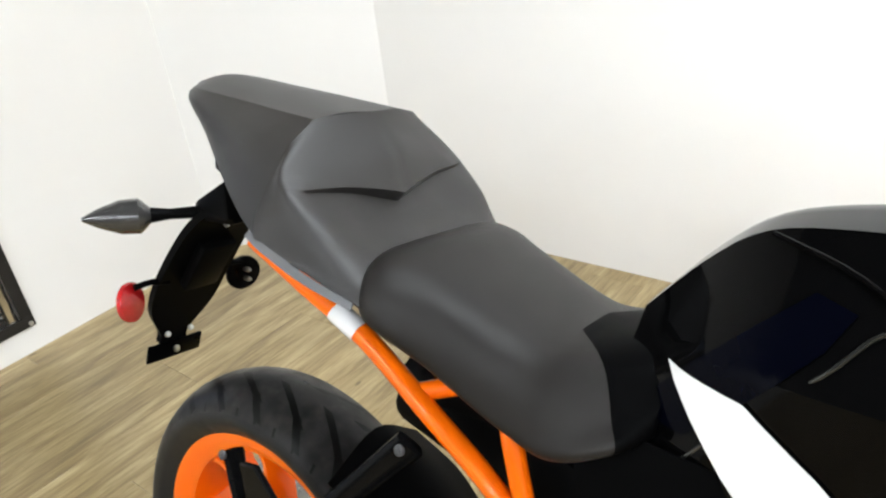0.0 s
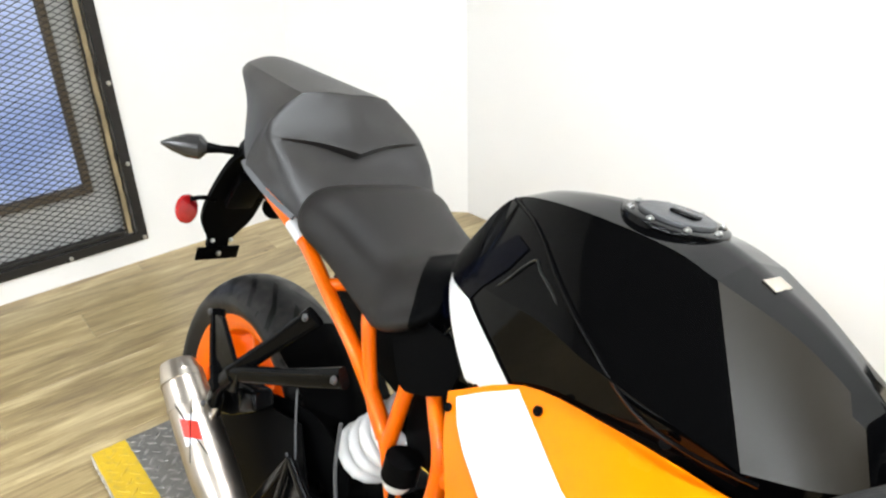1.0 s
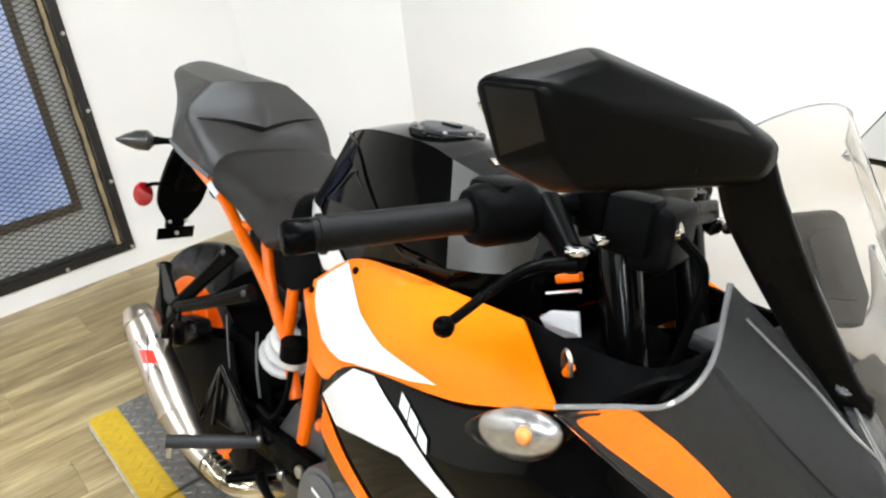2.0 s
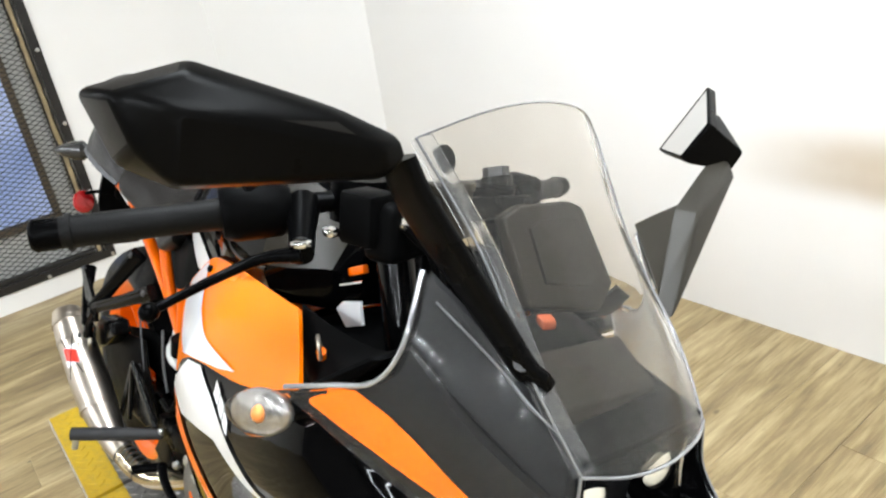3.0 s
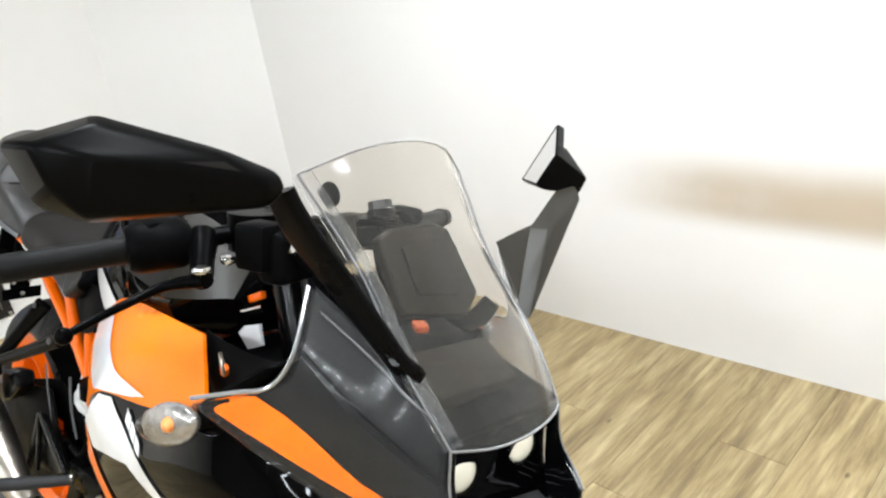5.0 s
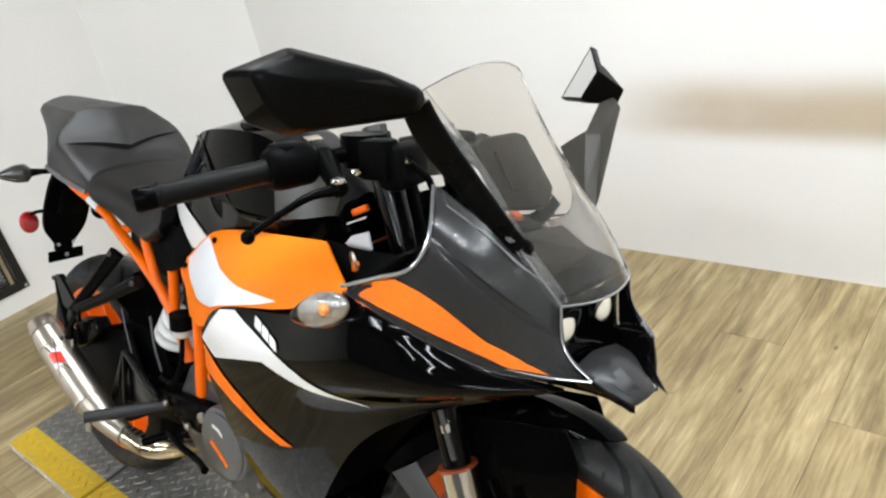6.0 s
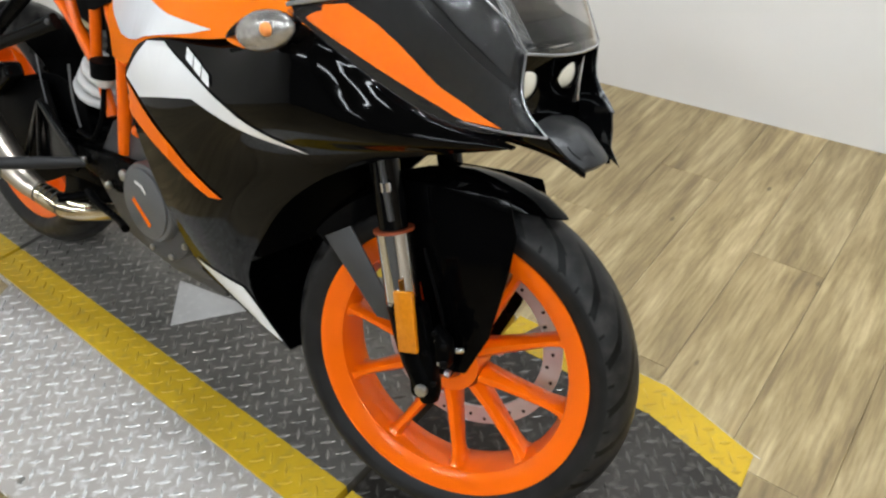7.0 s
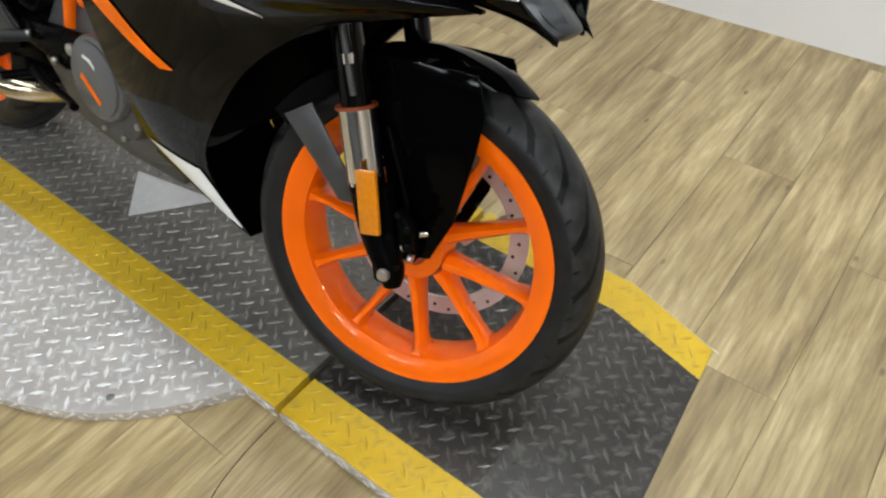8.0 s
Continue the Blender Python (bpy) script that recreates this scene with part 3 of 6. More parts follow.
def outline_fill(outline, fine=0.012):
    """A flat net inside an outline of (x, z) at y = 0."""
    bm = bmesh.new()
    n = len(outline)
    vs = []
    for i in range(n):
        a, b = Vector((outline[i][0], 0, outline[i][1])), Vector((outline[(i + 1) % n][0], 0, outline[(i + 1) % n][1]))
        k = max(1, int((b - a).length / fine))
        vs += [bm.verts.new(a.lerp(b, s / k)) for s in range(k)]
    es = [bm.edges.new((vs[i], vs[(i + 1) % len(vs)])) for i in range(len(vs))]
    bmesh.ops.triangle_fill(bm, edges=es, use_beauty=True)
    for _ in range(5):
        long = [e for e in bm.edges if e.calc_length() > fine * 1.6]
        if not long:
            break
        bmesh.ops.subdivide_edges(bm, edges=long, cuts=1)
        bmesh.ops.triangulate(bm, faces=bm.faces[:])
    return bm


def inlay(target, outline, proud=0.0012, thick=0.001, side=-1, fine=0.012):
    """A thin piece of an outline (x, z) that lies on the outer side of a panel's bmesh, seen from the side."""
    tree = BVHTree.FromBMesh(target)
    bm = outline_fill(outline, fine)
    for v in bm.verts:
        hit = tree.ray_cast(Vector((v.co.x, side * 1.0, v.co.z)), Vector((0, -side, 0)))
        if hit[0] is None:
            near = tree.find_nearest(Vector((v.co.x, side * 0.2, v.co.z)))
            v.co.y = near[0].y + side * proud
        else:
            v.co.y = hit[0].y + side * proud
    bmesh.ops.recalc_face_normals(bm, faces=bm.faces[:])
    bm.normal_update()
    f0 = bm.faces[:]
    if sum((f.normal.y * f.calc_area() for f in f0)) * side < 0:
        bmesh.ops.reverse_faces(bm, faces=f0)
    return bm


def blade(path, wide, thick, across):
    """A flat bar with rounded edges along a path; across is its broad direction."""
    pts = smooth_path(path, 8)
    n = len(pts)
    rings = []
    for i, c in enumerate(pts):
        d = (pts[min(i + 1, n - 1)] - pts[max(i - 1, 0)]).normalized()
        w = Vector(across)
        w = (w - d * w.dot(d)).normalized()
        h = d.cross(w)
        a = float(np.interp(i / (n - 1) * (len(wide) - 1), range(len(wide)), wide))
        ring = []
        for k in range(16):
            q = 2 * math.pi * k / 16
            cx, cy = math.cos(q), math.sin(q)
            ring.append(c + w * a * math.copysign(abs(cx) ** 0.6, cx) + h * thick * math.copysign(abs(cy) ** 0.6, cy))
        rings.append(ring)
    return add_rings(bmesh.new(), rings)


def hull(pts, bevel=0.0, seg=2):
    bm = bmesh.new()
    vs = [bm.verts.new(p) for p in pts]
    r = bmesh.ops.convex_hull(bm, input=vs)
    junk = list({e for e in r["geom_interior"] + r["geom_unused"] if isinstance(e, bmesh.types.BMVert)})
    if junk:
        bmesh.ops.delete(bm, geom=junk, context="VERTS")
    bmesh.ops.dissolve_limit(bm, angle_limit=0.06, verts=bm.verts[:], edges=bm.edges[:])
    bmesh.ops.recalc_face_normals(bm, faces=bm.faces[:])
    if bevel:
        bmesh.ops.bevel(bm, geom=bm.edges[:], offset=bevel, segments=seg, affect="EDGES", profile=0.5, clamp_overlap=True)
    return bm


def bolt(parent, place, normal, r=0.006, h=0.004, material=None):
    m = Matrix.Translation(place) @ Vector(normal).to_track_quat("Z", "Y").to_matrix().to_4x4()
    bm = disc(r, h, m @ pose(0, 0, h / 2), 12, h * 0.25)
    add_disc(bm, r * 0.5, 0.002, m @ pose(0, 0, h + 0.0005), 6)
    return part("bolt", bm, material or SCREW, parent)


def clear(name, tint, rough=0.02, ior=1.12, through_share=1.0):
    m = bpy.data.materials.new(name)
    n, l, b = nodes_of(m)
    b.inputs["Base Color"].default_value = (*tint, 1)
    b.inputs["Transmission Weight"].default_value = through_share
    b.inputs["IOR"].default_value = ior
    b.inputs["Roughness"].default_value = rough
    return m


DULL_ORANGE = surface("dull_orange_ring", (0.24, 0.045, 0.012), 0.5, 0, 0, 0.1, 20)
SCREEN = clear("smoke_tint_screen", (0.86, 0.83, 0.78), 0.03, 1.19, 0.985)
NEAR_SKIRT = clear("smoke_tint_skirt", (0.80, 0.79, 0.78), 0.10, 1.16, 0.986)
EDGE_HAZE = clear("hazed_screen_flange", (0.86, 0.86, 0.86), 0.14, 1.24, 0.975)
# left skirt: haze and the white wall's reflection put into a milky tint
MILKY_SKIRT = clear("milky_left_skirt", (0.82, 0.82, 0.83), 0.22, 1.42, 0.80)
LENS = clear("clear_lens", (0.95, 0.93, 0.90))
STRUT_GREY = surface("dark_strut_moulding", (0.022, 0.019, 0.014), 0.4, 0, 0, 0.3, 12, spec=0.25)
DASH_GREY = surface("grey_dash_moulding", (0.010, 0.0078, 0.0055), 0.5, 0, 0, 0.15, 15, 0.2, 500, spec=0.2)
INNER_GREY = surface("dark_inner_moulding", (0.004, 0.004, 0.0042), 0.4, 0, 0, 0.8, 7, spec=0.12)
CHIN_GREY = surface("grey_chin_plastic", (0.022, 0.0222, 0.023), 0.35, 0, 0, 0.2, 12, spec=0.4)
# pale grey for edges that catch light, the highlight put into the colour
LIT_EDGE_GREY = surface("lit_edge_grey", (0.085, 0.085, 0.088), 0.45, 0, 0, 0.1, 15, 0.2, 500)
DARK_GREY = surface("dark_grey_cast_metal", (0.07, 0.07, 0.072), 0.42, 0.5, 0, 0.25, 20, 0.4, 350)
COVER_GREY = surface("grey_engine_cover", (0.12, 0.123, 0.127), 0.36, 0.35, 0, 0.15, 25, 0.3, 500)
MIRROR_SHELL = surface("black_mirror_shell", (0.0026, 0.0025, 0.0024), 0.3, 0, 0, 0.2, 20, 0.05, 900, spec=0.05)
# mirror black made lighter, to paint light onto the facets that catch it
MIRROR_LIT = surface("lit_mirror_face", (0.008, 0.0068, 0.0055), 0.36, 0, 0, 0.3, 12, 0.1, 700, spec=0.2)
RED_LENS = surface("red_reflector", (0.38, 0.008, 0.010), 0.18, 0, 0.5, 0.25, 120)
AMBER = surface("amber_reflector", (0.58, 0.19, 0.004), 0.2, 0, 0.5, 0.25, 150)
BULB = surface("amber_bulb", (0.70, 0.24, 0.06), 0.3, 0, 0.3, 0.2, 40)
SILVER_BOWL = surface("silver_reflector_bowl", (0.42, 0.41, 0.40), 0.22, 0.75, 0, 0.5, 120)
SPRING_WHITE = surface("white_spring_paint", (0.75, 0.75, 0.74), 0.35, 0, 0.2, 0.06, 20)
CUP_WHITE = surface("milky_plastic", (0.66, 0.65, 0.62), 0.4, 0, 0, 0.1, 30)
LIGHT_LENS = surface("lamp_glass_cream", (0.78, 0.74, 0.62), 0.12, 0, 0.6, 0.12, 60)
MIRROR_GLASS = surface("mirror_glass", (0.86, 0.86, 0.86), 0.02, 1.0, 0, 0.02, 5, rough_vary=0.0)
BLUE_FILM = surface("dark_blue_film", (0.0006, 0.0008, 0.0026), 0.12, 0, 0.0, 0.3, 10, spec=0.05)
RED_PAINT = surface("red_sticker", (0.62, 0.03, 0.015), 0.35, 0, 0.2, 0.1, 30)
RUST_STEEL = surface("heat_tinted_steel", (0.58, 0.50, 0.36), 0.2, 1.0, 0, 0.3, 30)

# ---- motorcycle: seat and tail ----
def row(*half):
    """A row across the bike, mirrored; the last point is the middle one."""
    return [(x, -y, z) for x, y, z in half] + [(x, y, z) for x, y, z in reversed(half[:-1])]


SHOULDER = [(-0.165, 0.026, 1.004), (-0.11, 0.060, 1.008), (0.0, 0.074, 1.004), (0.08, 0.082, 1.0), (0.131, 0.082, 0.997)]
SPINE = [(-0.175, 0, 1.012), (-0.11, 0, 1.025), (0.0, 0, 1.018), (0.08, 0, 1.010), (0.144, 0, 1.003)]
HEM = [(-0.165, 0.024, 0.985), (-0.10, 0.058, 0.955), (0.0, 0.108, 0.92), (0.08, 0.146, 0.897), (0.135, 0.168, 0.884)]
between = lambda a, b, u, out=0.0, up=0.0: tuple(a[k] + (b[k] - a[k]) * u + (0, out, up)[k] for k in range(3))
cowl = part("tail_cowl", B(shell([row(a, between(a, c, 0.5, 0, 0.003), c) for a, c in zip(SHOULDER, SPINE)], 0.006, 5, out=(0, 0, 1))), SEAT_VINYL, BIKE, "dark grey grained passenger seat pad shaped as a tail hump", angle=40)
for s in (1, -1):
    bm = shell([SHOULDER, [between(a, b, 0.35, 0.010 + 0.010 * k / 4) for k, (a, b) in enumerate(zip(SHOULDER, HEM))], HEM], 0.006, 5, out=(0, 1, 0))
    part("hump_side", B(bm if s > 0 else mirrored(bm)), SEAT_VINYL, cowl, angle=40)
EDGE = [between(SHOULDER[4], HEM[4], 0.35, 0.020), (0.134, 0.167, 0.905)]
PAD_ROWS = [row(SHOULDER[4], (0.134, 0.068, 0.999), (0.140, 0.040, 1.0015), SPINE[4]),
            row(EDGE[0], (0.151, 0.138, 0.946), (0.157, 0.07, 0.950), (0.160, 0, 0.952)),
            row(HEM[4], (0.198, 0.143, 0.904), (0.190, 0.07, 0.903), (0.186, 0, 0.901)),
            row((0.20, 0.158, 0.858), (0.235, 0.132, 0.866), (0.24, 0.07, 0.870), (0.24, 0, 0.870)),
            row((0.267, 0.136, 0.830), (0.28, 0.115, 0.835), (0.285, 0.07, 0.842), (0.29, 0, 0.845))]


def seat_pad():
    """The pad's front face: a smooth sheet whose upper half swells to a chevron-shaped lip."""
    lines = [smooth_path(c, 24) for c in zip(*[smooth_path(r, 10) for r in PAD_ROWS])]
    out = Vector((0.74, 0, 0.67))
    net = []
    for ln in lines:
        y = ln[0].lerp(ln[-1], 0.4).y
        u = min(1.0, abs(y) / 0.092)
        edge = 1.88 - 0.62 * u
        swell = 0.013 * (1 - u) + 0.004 * (1 - u * u)
        col = []
        for v in [edge * k / 22 for k in range(23)] + [edge + 0.035] + [edge + 0.035 + (4 - edge - 0.035) * k / 30 for k in range(1, 31)]:
            k = min(len(ln) - 2, int(v * 24))
            p = ln[k].lerp(ln[k + 1], v * 24 - k)
            crease = 0.0022 * math.exp(-((y - 0.004) / 0.007) ** 2) * step(0.0, 0.5, v)
            col.append(p + out * ((swell - crease) * step(0.0, 1.25, v) if v <= edge + 1e-6 else 0.0))
        net.append(col)
    bm = bmesh.new()
    vs = [[bm.verts.new(p) for p in c] for c in net]
    for a, b in zip(vs, vs[1:]):
        for i in range(len(a) - 1):
            bm.faces.new((a[i], a[i + 1], b[i + 1], b[i]))
    bmesh.ops.recalc_face_normals(bm, faces=bm.faces[:])
    if sum((f.normal * f.calc_area() for f in bm.faces), Vector()).dot(out) < 0:
        bmesh.ops.reverse_faces(bm, faces=bm.faces[:])
    bmesh.ops.solidify(bm, geom=bm.faces[:], thickness=0.006)
    return bm


part("seat_pad", B(seat_pad()), SEAT_VINYL, cowl, "front face of the passenger pad with a chevron lip", angle=50)
for s in (1, -1):
    # the pad's lower bevel as a paler strip, its stronger light painted in
    bm = B(shell([[(0.125, -0.166, 0.888), (0.150, -0.166, 0.879), (0.20, -0.158, 0.857), (0.252, -0.141, 0.836)],
                  [(0.122, -0.170, 0.882), (0.150, -0.172, 0.871), (0.20, -0.164, 0.850), (0.252, -0.145, 0.829)]], 0.005, 5, out=(0, -1, 1)))
    part("lit_bevel", bm if s > 0 else mirrored(bm), LIT_EDGE_GREY, BIKE, "lower bevel of the seat pad, painted lighter grey as if lit")
    bm = B(shell([[(-0.12, -0.03, 0.94), (0.0, -0.055, 0.90), (0.09, -0.075, 0.87), (0.25, -0.055, 0.80)],
                  [(-0.12, -0.03, 0.90), (0.0, -0.05, 0.86), (0.09, -0.06, 0.83), (0.25, -0.05, 0.77)]], 0.005, 5, out=(0, -1, 0)))
    part("tail_side", bm if s > 0 else mirrored(bm), BLACK_PLASTIC, BIKE)
seat_bm = B(loft([
    (0.234, [(0, 0.856), (0.05, 0.852), (0.075, 0.840), (0.06, 0.82), (0, 0.81)]),
    (0.243, [(0, 0.878), (0.090, 0.875), (0.122, 0.848), (0.108, 0.815), (0, 0.80)]),
    (0.276, [(0, 0.884), (0.106, 0.872), (0.141, 0.836), (0.122, 0.806), (0, 0.79)]),
    (0.33, [(0, 0.866), (0.100, 0.854), (0.126, 0.804), (0.104, 0.780), (0, 0.765)]),
    (0.42, [(0, 0.838), (0.094, 0.824), (0.117, 0.770), (0.104, 0.748), (0, 0.74)]),
    (0.475, [(0, 0.842), (0.086, 0.830), (0.122, 0.780), (0.116, 0.748), (0, 0.745)]),
    (0.525, [(0, 0.858), (0.068, 0.846), (0.104, 0.806), (0.116, 0.776), (0, 0.77)]),
    (0.548, [(0, 0.866), (0.05, 0.858), (0.085, 0.822), (0.088, 0.79), (0, 0.78)])], 5, 5))
# the seat's nose runs under a black cover
for co, no in (((0.462, -0.055, 0), (0.743, 0.669, 0)), ((0.462, 0.038, 0), (0.743, -0.669, 0)), ((0.447, 0, 0), (1, 0, 0))):
    bmesh.ops.bisect_plane(seat_bm, geom=seat_bm.verts[:] + seat_bm.edges[:] + seat_bm.faces[:], plane_co=co, plane_no=no)
nose_bm = seat_bm.copy()


def on_nose(f):
    c = f.calc_center_median()
    return c.x > 0.447 and (c.x - 0.462) * 0.743 + (c.y + 0.055) * 0.669 > 0 and (c.x - 0.462) * 0.743 - (c.y - 0.038) * 0.669 > 0


bmesh.ops.delete(seat_bm, geom=[f for f in seat_bm.faces if on_nose(f)], context="FACES")
bmesh.ops.delete(nose_bm, geom=[f for f in nose_bm.faces if not on_nose(f)], context="FACES")
seat = part("seat", seat_bm, SHADED_VINYL, BIKE, "dark grey grained vinyl rider seat", angle=60)
part("nose_cover", nose_bm, BLACK_COVER, seat, "black cover between the seat and the tank", angle=60)
part("seat_base", B(box((0.26, 0.12, 0.04), pose(0.40, 0, 0.735, 0, -4), 0.01)), BLACK_PLASTIC, BIKE)

# plate bracket, rear lamps, reflectors
bracket = part("plate_bracket", shell([[(-0.10, -0.045, 0.85), (-0.10, 0.045, 0.85)], [(-0.155, -0.058, 0.80), (-0.155, 0.058, 0.80)], [(-0.225, -0.062, 0.71), (-0.225, 0.062, 0.71)],
                                      [(-0.262, -0.055, 0.65), (-0.262, 0.055, 0.65)], [(-0.288, -0.026, 0.60), (-0.288, 0.026, 0.60)], [(-0.296, -0.024, 0.58), (-0.296, 0.024, 0.58)]], 0.012, 4, out=(1, 0, 0)),
               BLACK_PLASTIC, BIKE, "black plastic plate bracket hanging off the tail", angle=50)
part("rib", box((0.02, 0.06, 0.10), pose(-0.19, 0, 0.74, 0, 36), 0.006), BLACK_PLASTIC, bracket)
part("cross_bar", box((0.006, 0.098, 0.034), pose(-0.297, 0.002, 0.566, 0, 18), 0.002), BLACK_SATIN, bracket)
bolt(bracket, (-0.293, 0.002, 0.566), (1, 0, 0.1), 0.006)
for y, x, z in ((0.021, -0.286, 0.602), (-0.021, -0.286, 0.602), (0.0, -0.15, 0.81), (0.03, -0.2, 0.755)):
    bolt(bracket, (x + 0.008, y, z), (1, 0, 0.6), 0.005)
part("tail_light_body", B(hull([(-0.165, -0.04, 0.845), (-0.165, 0.04, 0.845), (-0.05, -0.07, 0.90), (-0.05, 0.07, 0.90), (-0.04, -0.07, 0.84), (-0.04, 0.07, 0.84), (-0.15, -0.04, 0.82), (-0.15, 0.04, 0.82)], 0.008)), BLACK_PLASTIC, BIKE)


def indicator(base, tip, r, lens_material):
    """A stalked turn signal from its base to its outer tip."""
    a, b = Vector(base), Vector(tip)
    st = a.lerp(b, 0.42)
    ob = part("indicator", tube([a, a.lerp(b, 0.25), st], [0.009, 0.0075, 0.011], 10, 4), BLACK_PLASTIC, BIKE)
    part("lamp_shell", tube([st, a.lerp(b, 0.52), a.lerp(b, 0.68), a.lerp(b, 0.86), b], [0.010, r, r * 0.95, r * 0.55, 0.003], 14, 5), lens_material, ob)
    return ob


SMOKE = surface("smoked_lens", (0.03, 0.029, 0.028), 0.25, 0, 0.4, 0.2, 40)
indicator((-0.155, -0.035, 0.832), (-0.235, -0.162, 0.826), 0.025, SMOKE)
indicator((-0.155, 0.035, 0.832), (-0.235, 0.162, 0.826), 0.025, SMOKE)
for s in (-1, 1):
    arm = part("reflector_arm", tube([(-0.225, 0.045 * s, 0.712), (-0.23, 0.07 * s, 0.716), (-0.235, 0.095 * s, 0.712)], 0.005, 8, 3), BLACK_SATIN, BIKE)
    m = Matrix.Translation((-0.238, 0.1 * s, 0.69)) @ pose(0, 0, 0, 90, 0, 90) @ pose(0, 0, 0, 8 * s, 28 if s < 0 else -10, 0)
    part("reflector", disc(0.030, 0.01, m, 28, 0.003), RED_LENS if s < 0 else BLACK_PLASTIC, arm, "round red reflector" if s < 0 else "black back of a round reflector")
    if s > 0:
        for dz in (-0.008, 0.008):
            bolt(arm, (-0.233, 0.098, 0.69 + dz), (1, 0, 0.1), 0.004, 0.016)

# ---- motorcycle: tank ----
tank_bm = B(loft([
    (0.50, [(0, 0.875), (0.02, 0.872), (0.06, 0.82), (0.07, 0.77), (0, 0.75)]),
    (0.55, [(0, 0.935), (0.034, 0.93), (0.082, 0.85), (0.094, 0.76), (0, 0.72)]),
    (0.595, [(0, 0.972), (0.046, 0.966), (0.100, 0.87), (0.104, 0.75), (0, 0.70)]),
    (0.66, [(0, 0.991), (0.062, 0.982), (0.114, 0.876), (0.110, 0.76), (0, 0.72)]),
    (0.74, [(0, 1.001), (0.07, 0.988), (0.125, 0.880), (0.112, 0.78), (0, 0.74)]),
    (0.82, [(0, 0.996), (0.068, 0.985), (0.138, 0.874), (0.118, 0.79), (0, 0.75)]),
    (0.865, [(0, 0.985), (0.066, 0.974, 0.004), (0.148, 0.868, 0.105), (0.125, 0.81, 0.10), (0, 0.76, 0.05)]),
    ], 4, 4, sharp=True))
front_bm = B(loft([(0.865, [(0, 0.985), (0.066, 0.974, 0.004), (0.148, 0.868, 0.105), (0.125, 0.81, 0.10), (0, 0.76, 0.05)]),
    (0.94, [(0, 0.955), (0.042, 0.948), (0.120, 0.870, 0.068), (0.11, 0.82, 0.06), (0, 0.78)]),
    (1.0, [(0, 0.918), (0.026, 0.912), (0.085, 0.872, 0.04), (0.08, 0.82, 0.04), (0, 0.80)]),
    (1.03, [(0, 0.895), (0.02, 0.89), (0.07, 0.86, 0.02), (0.07, 0.83, 0.02), (0, 0.81)])], 4, 4, sharp=True))
# the slanted front facets are split off to carry the painted reflection
shoulder_bm = front_bm.copy()
front_bm.normal_update()
shoulder_bm.normal_update()
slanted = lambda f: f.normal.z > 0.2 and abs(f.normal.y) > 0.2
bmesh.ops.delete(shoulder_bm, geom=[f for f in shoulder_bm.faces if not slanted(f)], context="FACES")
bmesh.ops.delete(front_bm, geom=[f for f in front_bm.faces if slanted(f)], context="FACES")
tank_copy = tank_bm.copy()
pile = bpy.data.meshes.new("tank_front")
front_bm.to_mesh(pile)
tank_bm.from_mesh(pile)
bpy.data.meshes.remove(pile)
tank = part("fuel_tank", tank_bm, TANK_BLACK, BIKE, "gloss black fuel tank with facets", angle=24)
part("tank_shoulder", shoulder_bm, SHOULDER_REFLECTION, tank, "front facets of the black tank, brown-grey reflection painted in", angle=30)
CAP = Matrix.Translation((0.775, mid_y(0.775), 0.991)) @ pose(0, 0, 0, 0, 3, 0)
cap = part("filler_cap", disc(0.056, 0.016, CAP, 40, 0.003), BLACK_GLOSS, tank, "round black filler cap with ring bolts")
part("cap_lid", disc(0.040, 0.008, CAP @ pose(0, 0, 0.009), 36, 0.002), DARK_GREY, tank)
part("key_flap", box((0.03, 0.016, 0.005), CAP @ pose(0.008, 0, 0.015), 0.002), BLACK_GLOSS, tank)
for k in range(8):
    a = 2 * math.pi * k / 8
    bolt(cap, CAP @ Vector((0.048 * math.cos(a), 0.048 * math.sin(a), 0.0075)), (0, 0, 1), 0.004, 0.003)
STRIPE = [(0.545, 0.856), (0.612, 0.852), (0.668, 0.820), (0.715, 0.786), (0.724, 0.765), (0.655, 0.745), (0.606, 0.790), (0.575, 0.822)]
part("white_stripe", inlay(tank_copy, STRIPE, 0.003), WHITE_PAINT, tank, "white painted stripe")
part("white_stripe", inlay(tank_copy, STRIPE, 0.003, side=1), WHITE_PAINT, tank, "white painted stripe")
FILM = [(0.540, 0.806), (0.538, 0.828), (0.568, 0.865), (0.606, 0.905), (0.640, 0.938), (0.668, 0.932), (0.655, 0.905), (0.612, 0.852), (0.571, 0.806)]
part("blue_film", inlay(tank_copy, FILM, 0.002), BLUE_FILM, tank, "dark blue protective film")
for s in (-1, 1):
    part("edge_strip", B(tube([(0.60, 0.052 * s, 0.966), (0.665, 0.078 * s, 0.953), (0.735, 0.108 * s, 0.918), (0.80, 0.128 * s, 0.889), (0.868, 0.143 * s, 0.862), (0.93, 0.150 * s, 0.860), (0.985, 0.147 * s, 0.866)], 0.0024, 8, 5)), BLACK_GLOSS, tank)
# grey bead added to draw the reflection line on the knee panel
for s in (-1, 1):
    part("knee_highlight", B(tube([(0.560, 0.093 * s, 0.776), (0.577, 0.099 * s, 0.791), (0.615, 0.104 * s, 0.845), (0.657, 0.1065 * s, 0.890), (0.684, 0.096 * s, 0.925), (0.700, 0.101 * s, 0.919), (0.733, 0.1105 * s, 0.905), (0.770, 0.123 * s, 0.880)], 0.0016, 8, 5)), BEAD_HIGHLIGHT, tank)
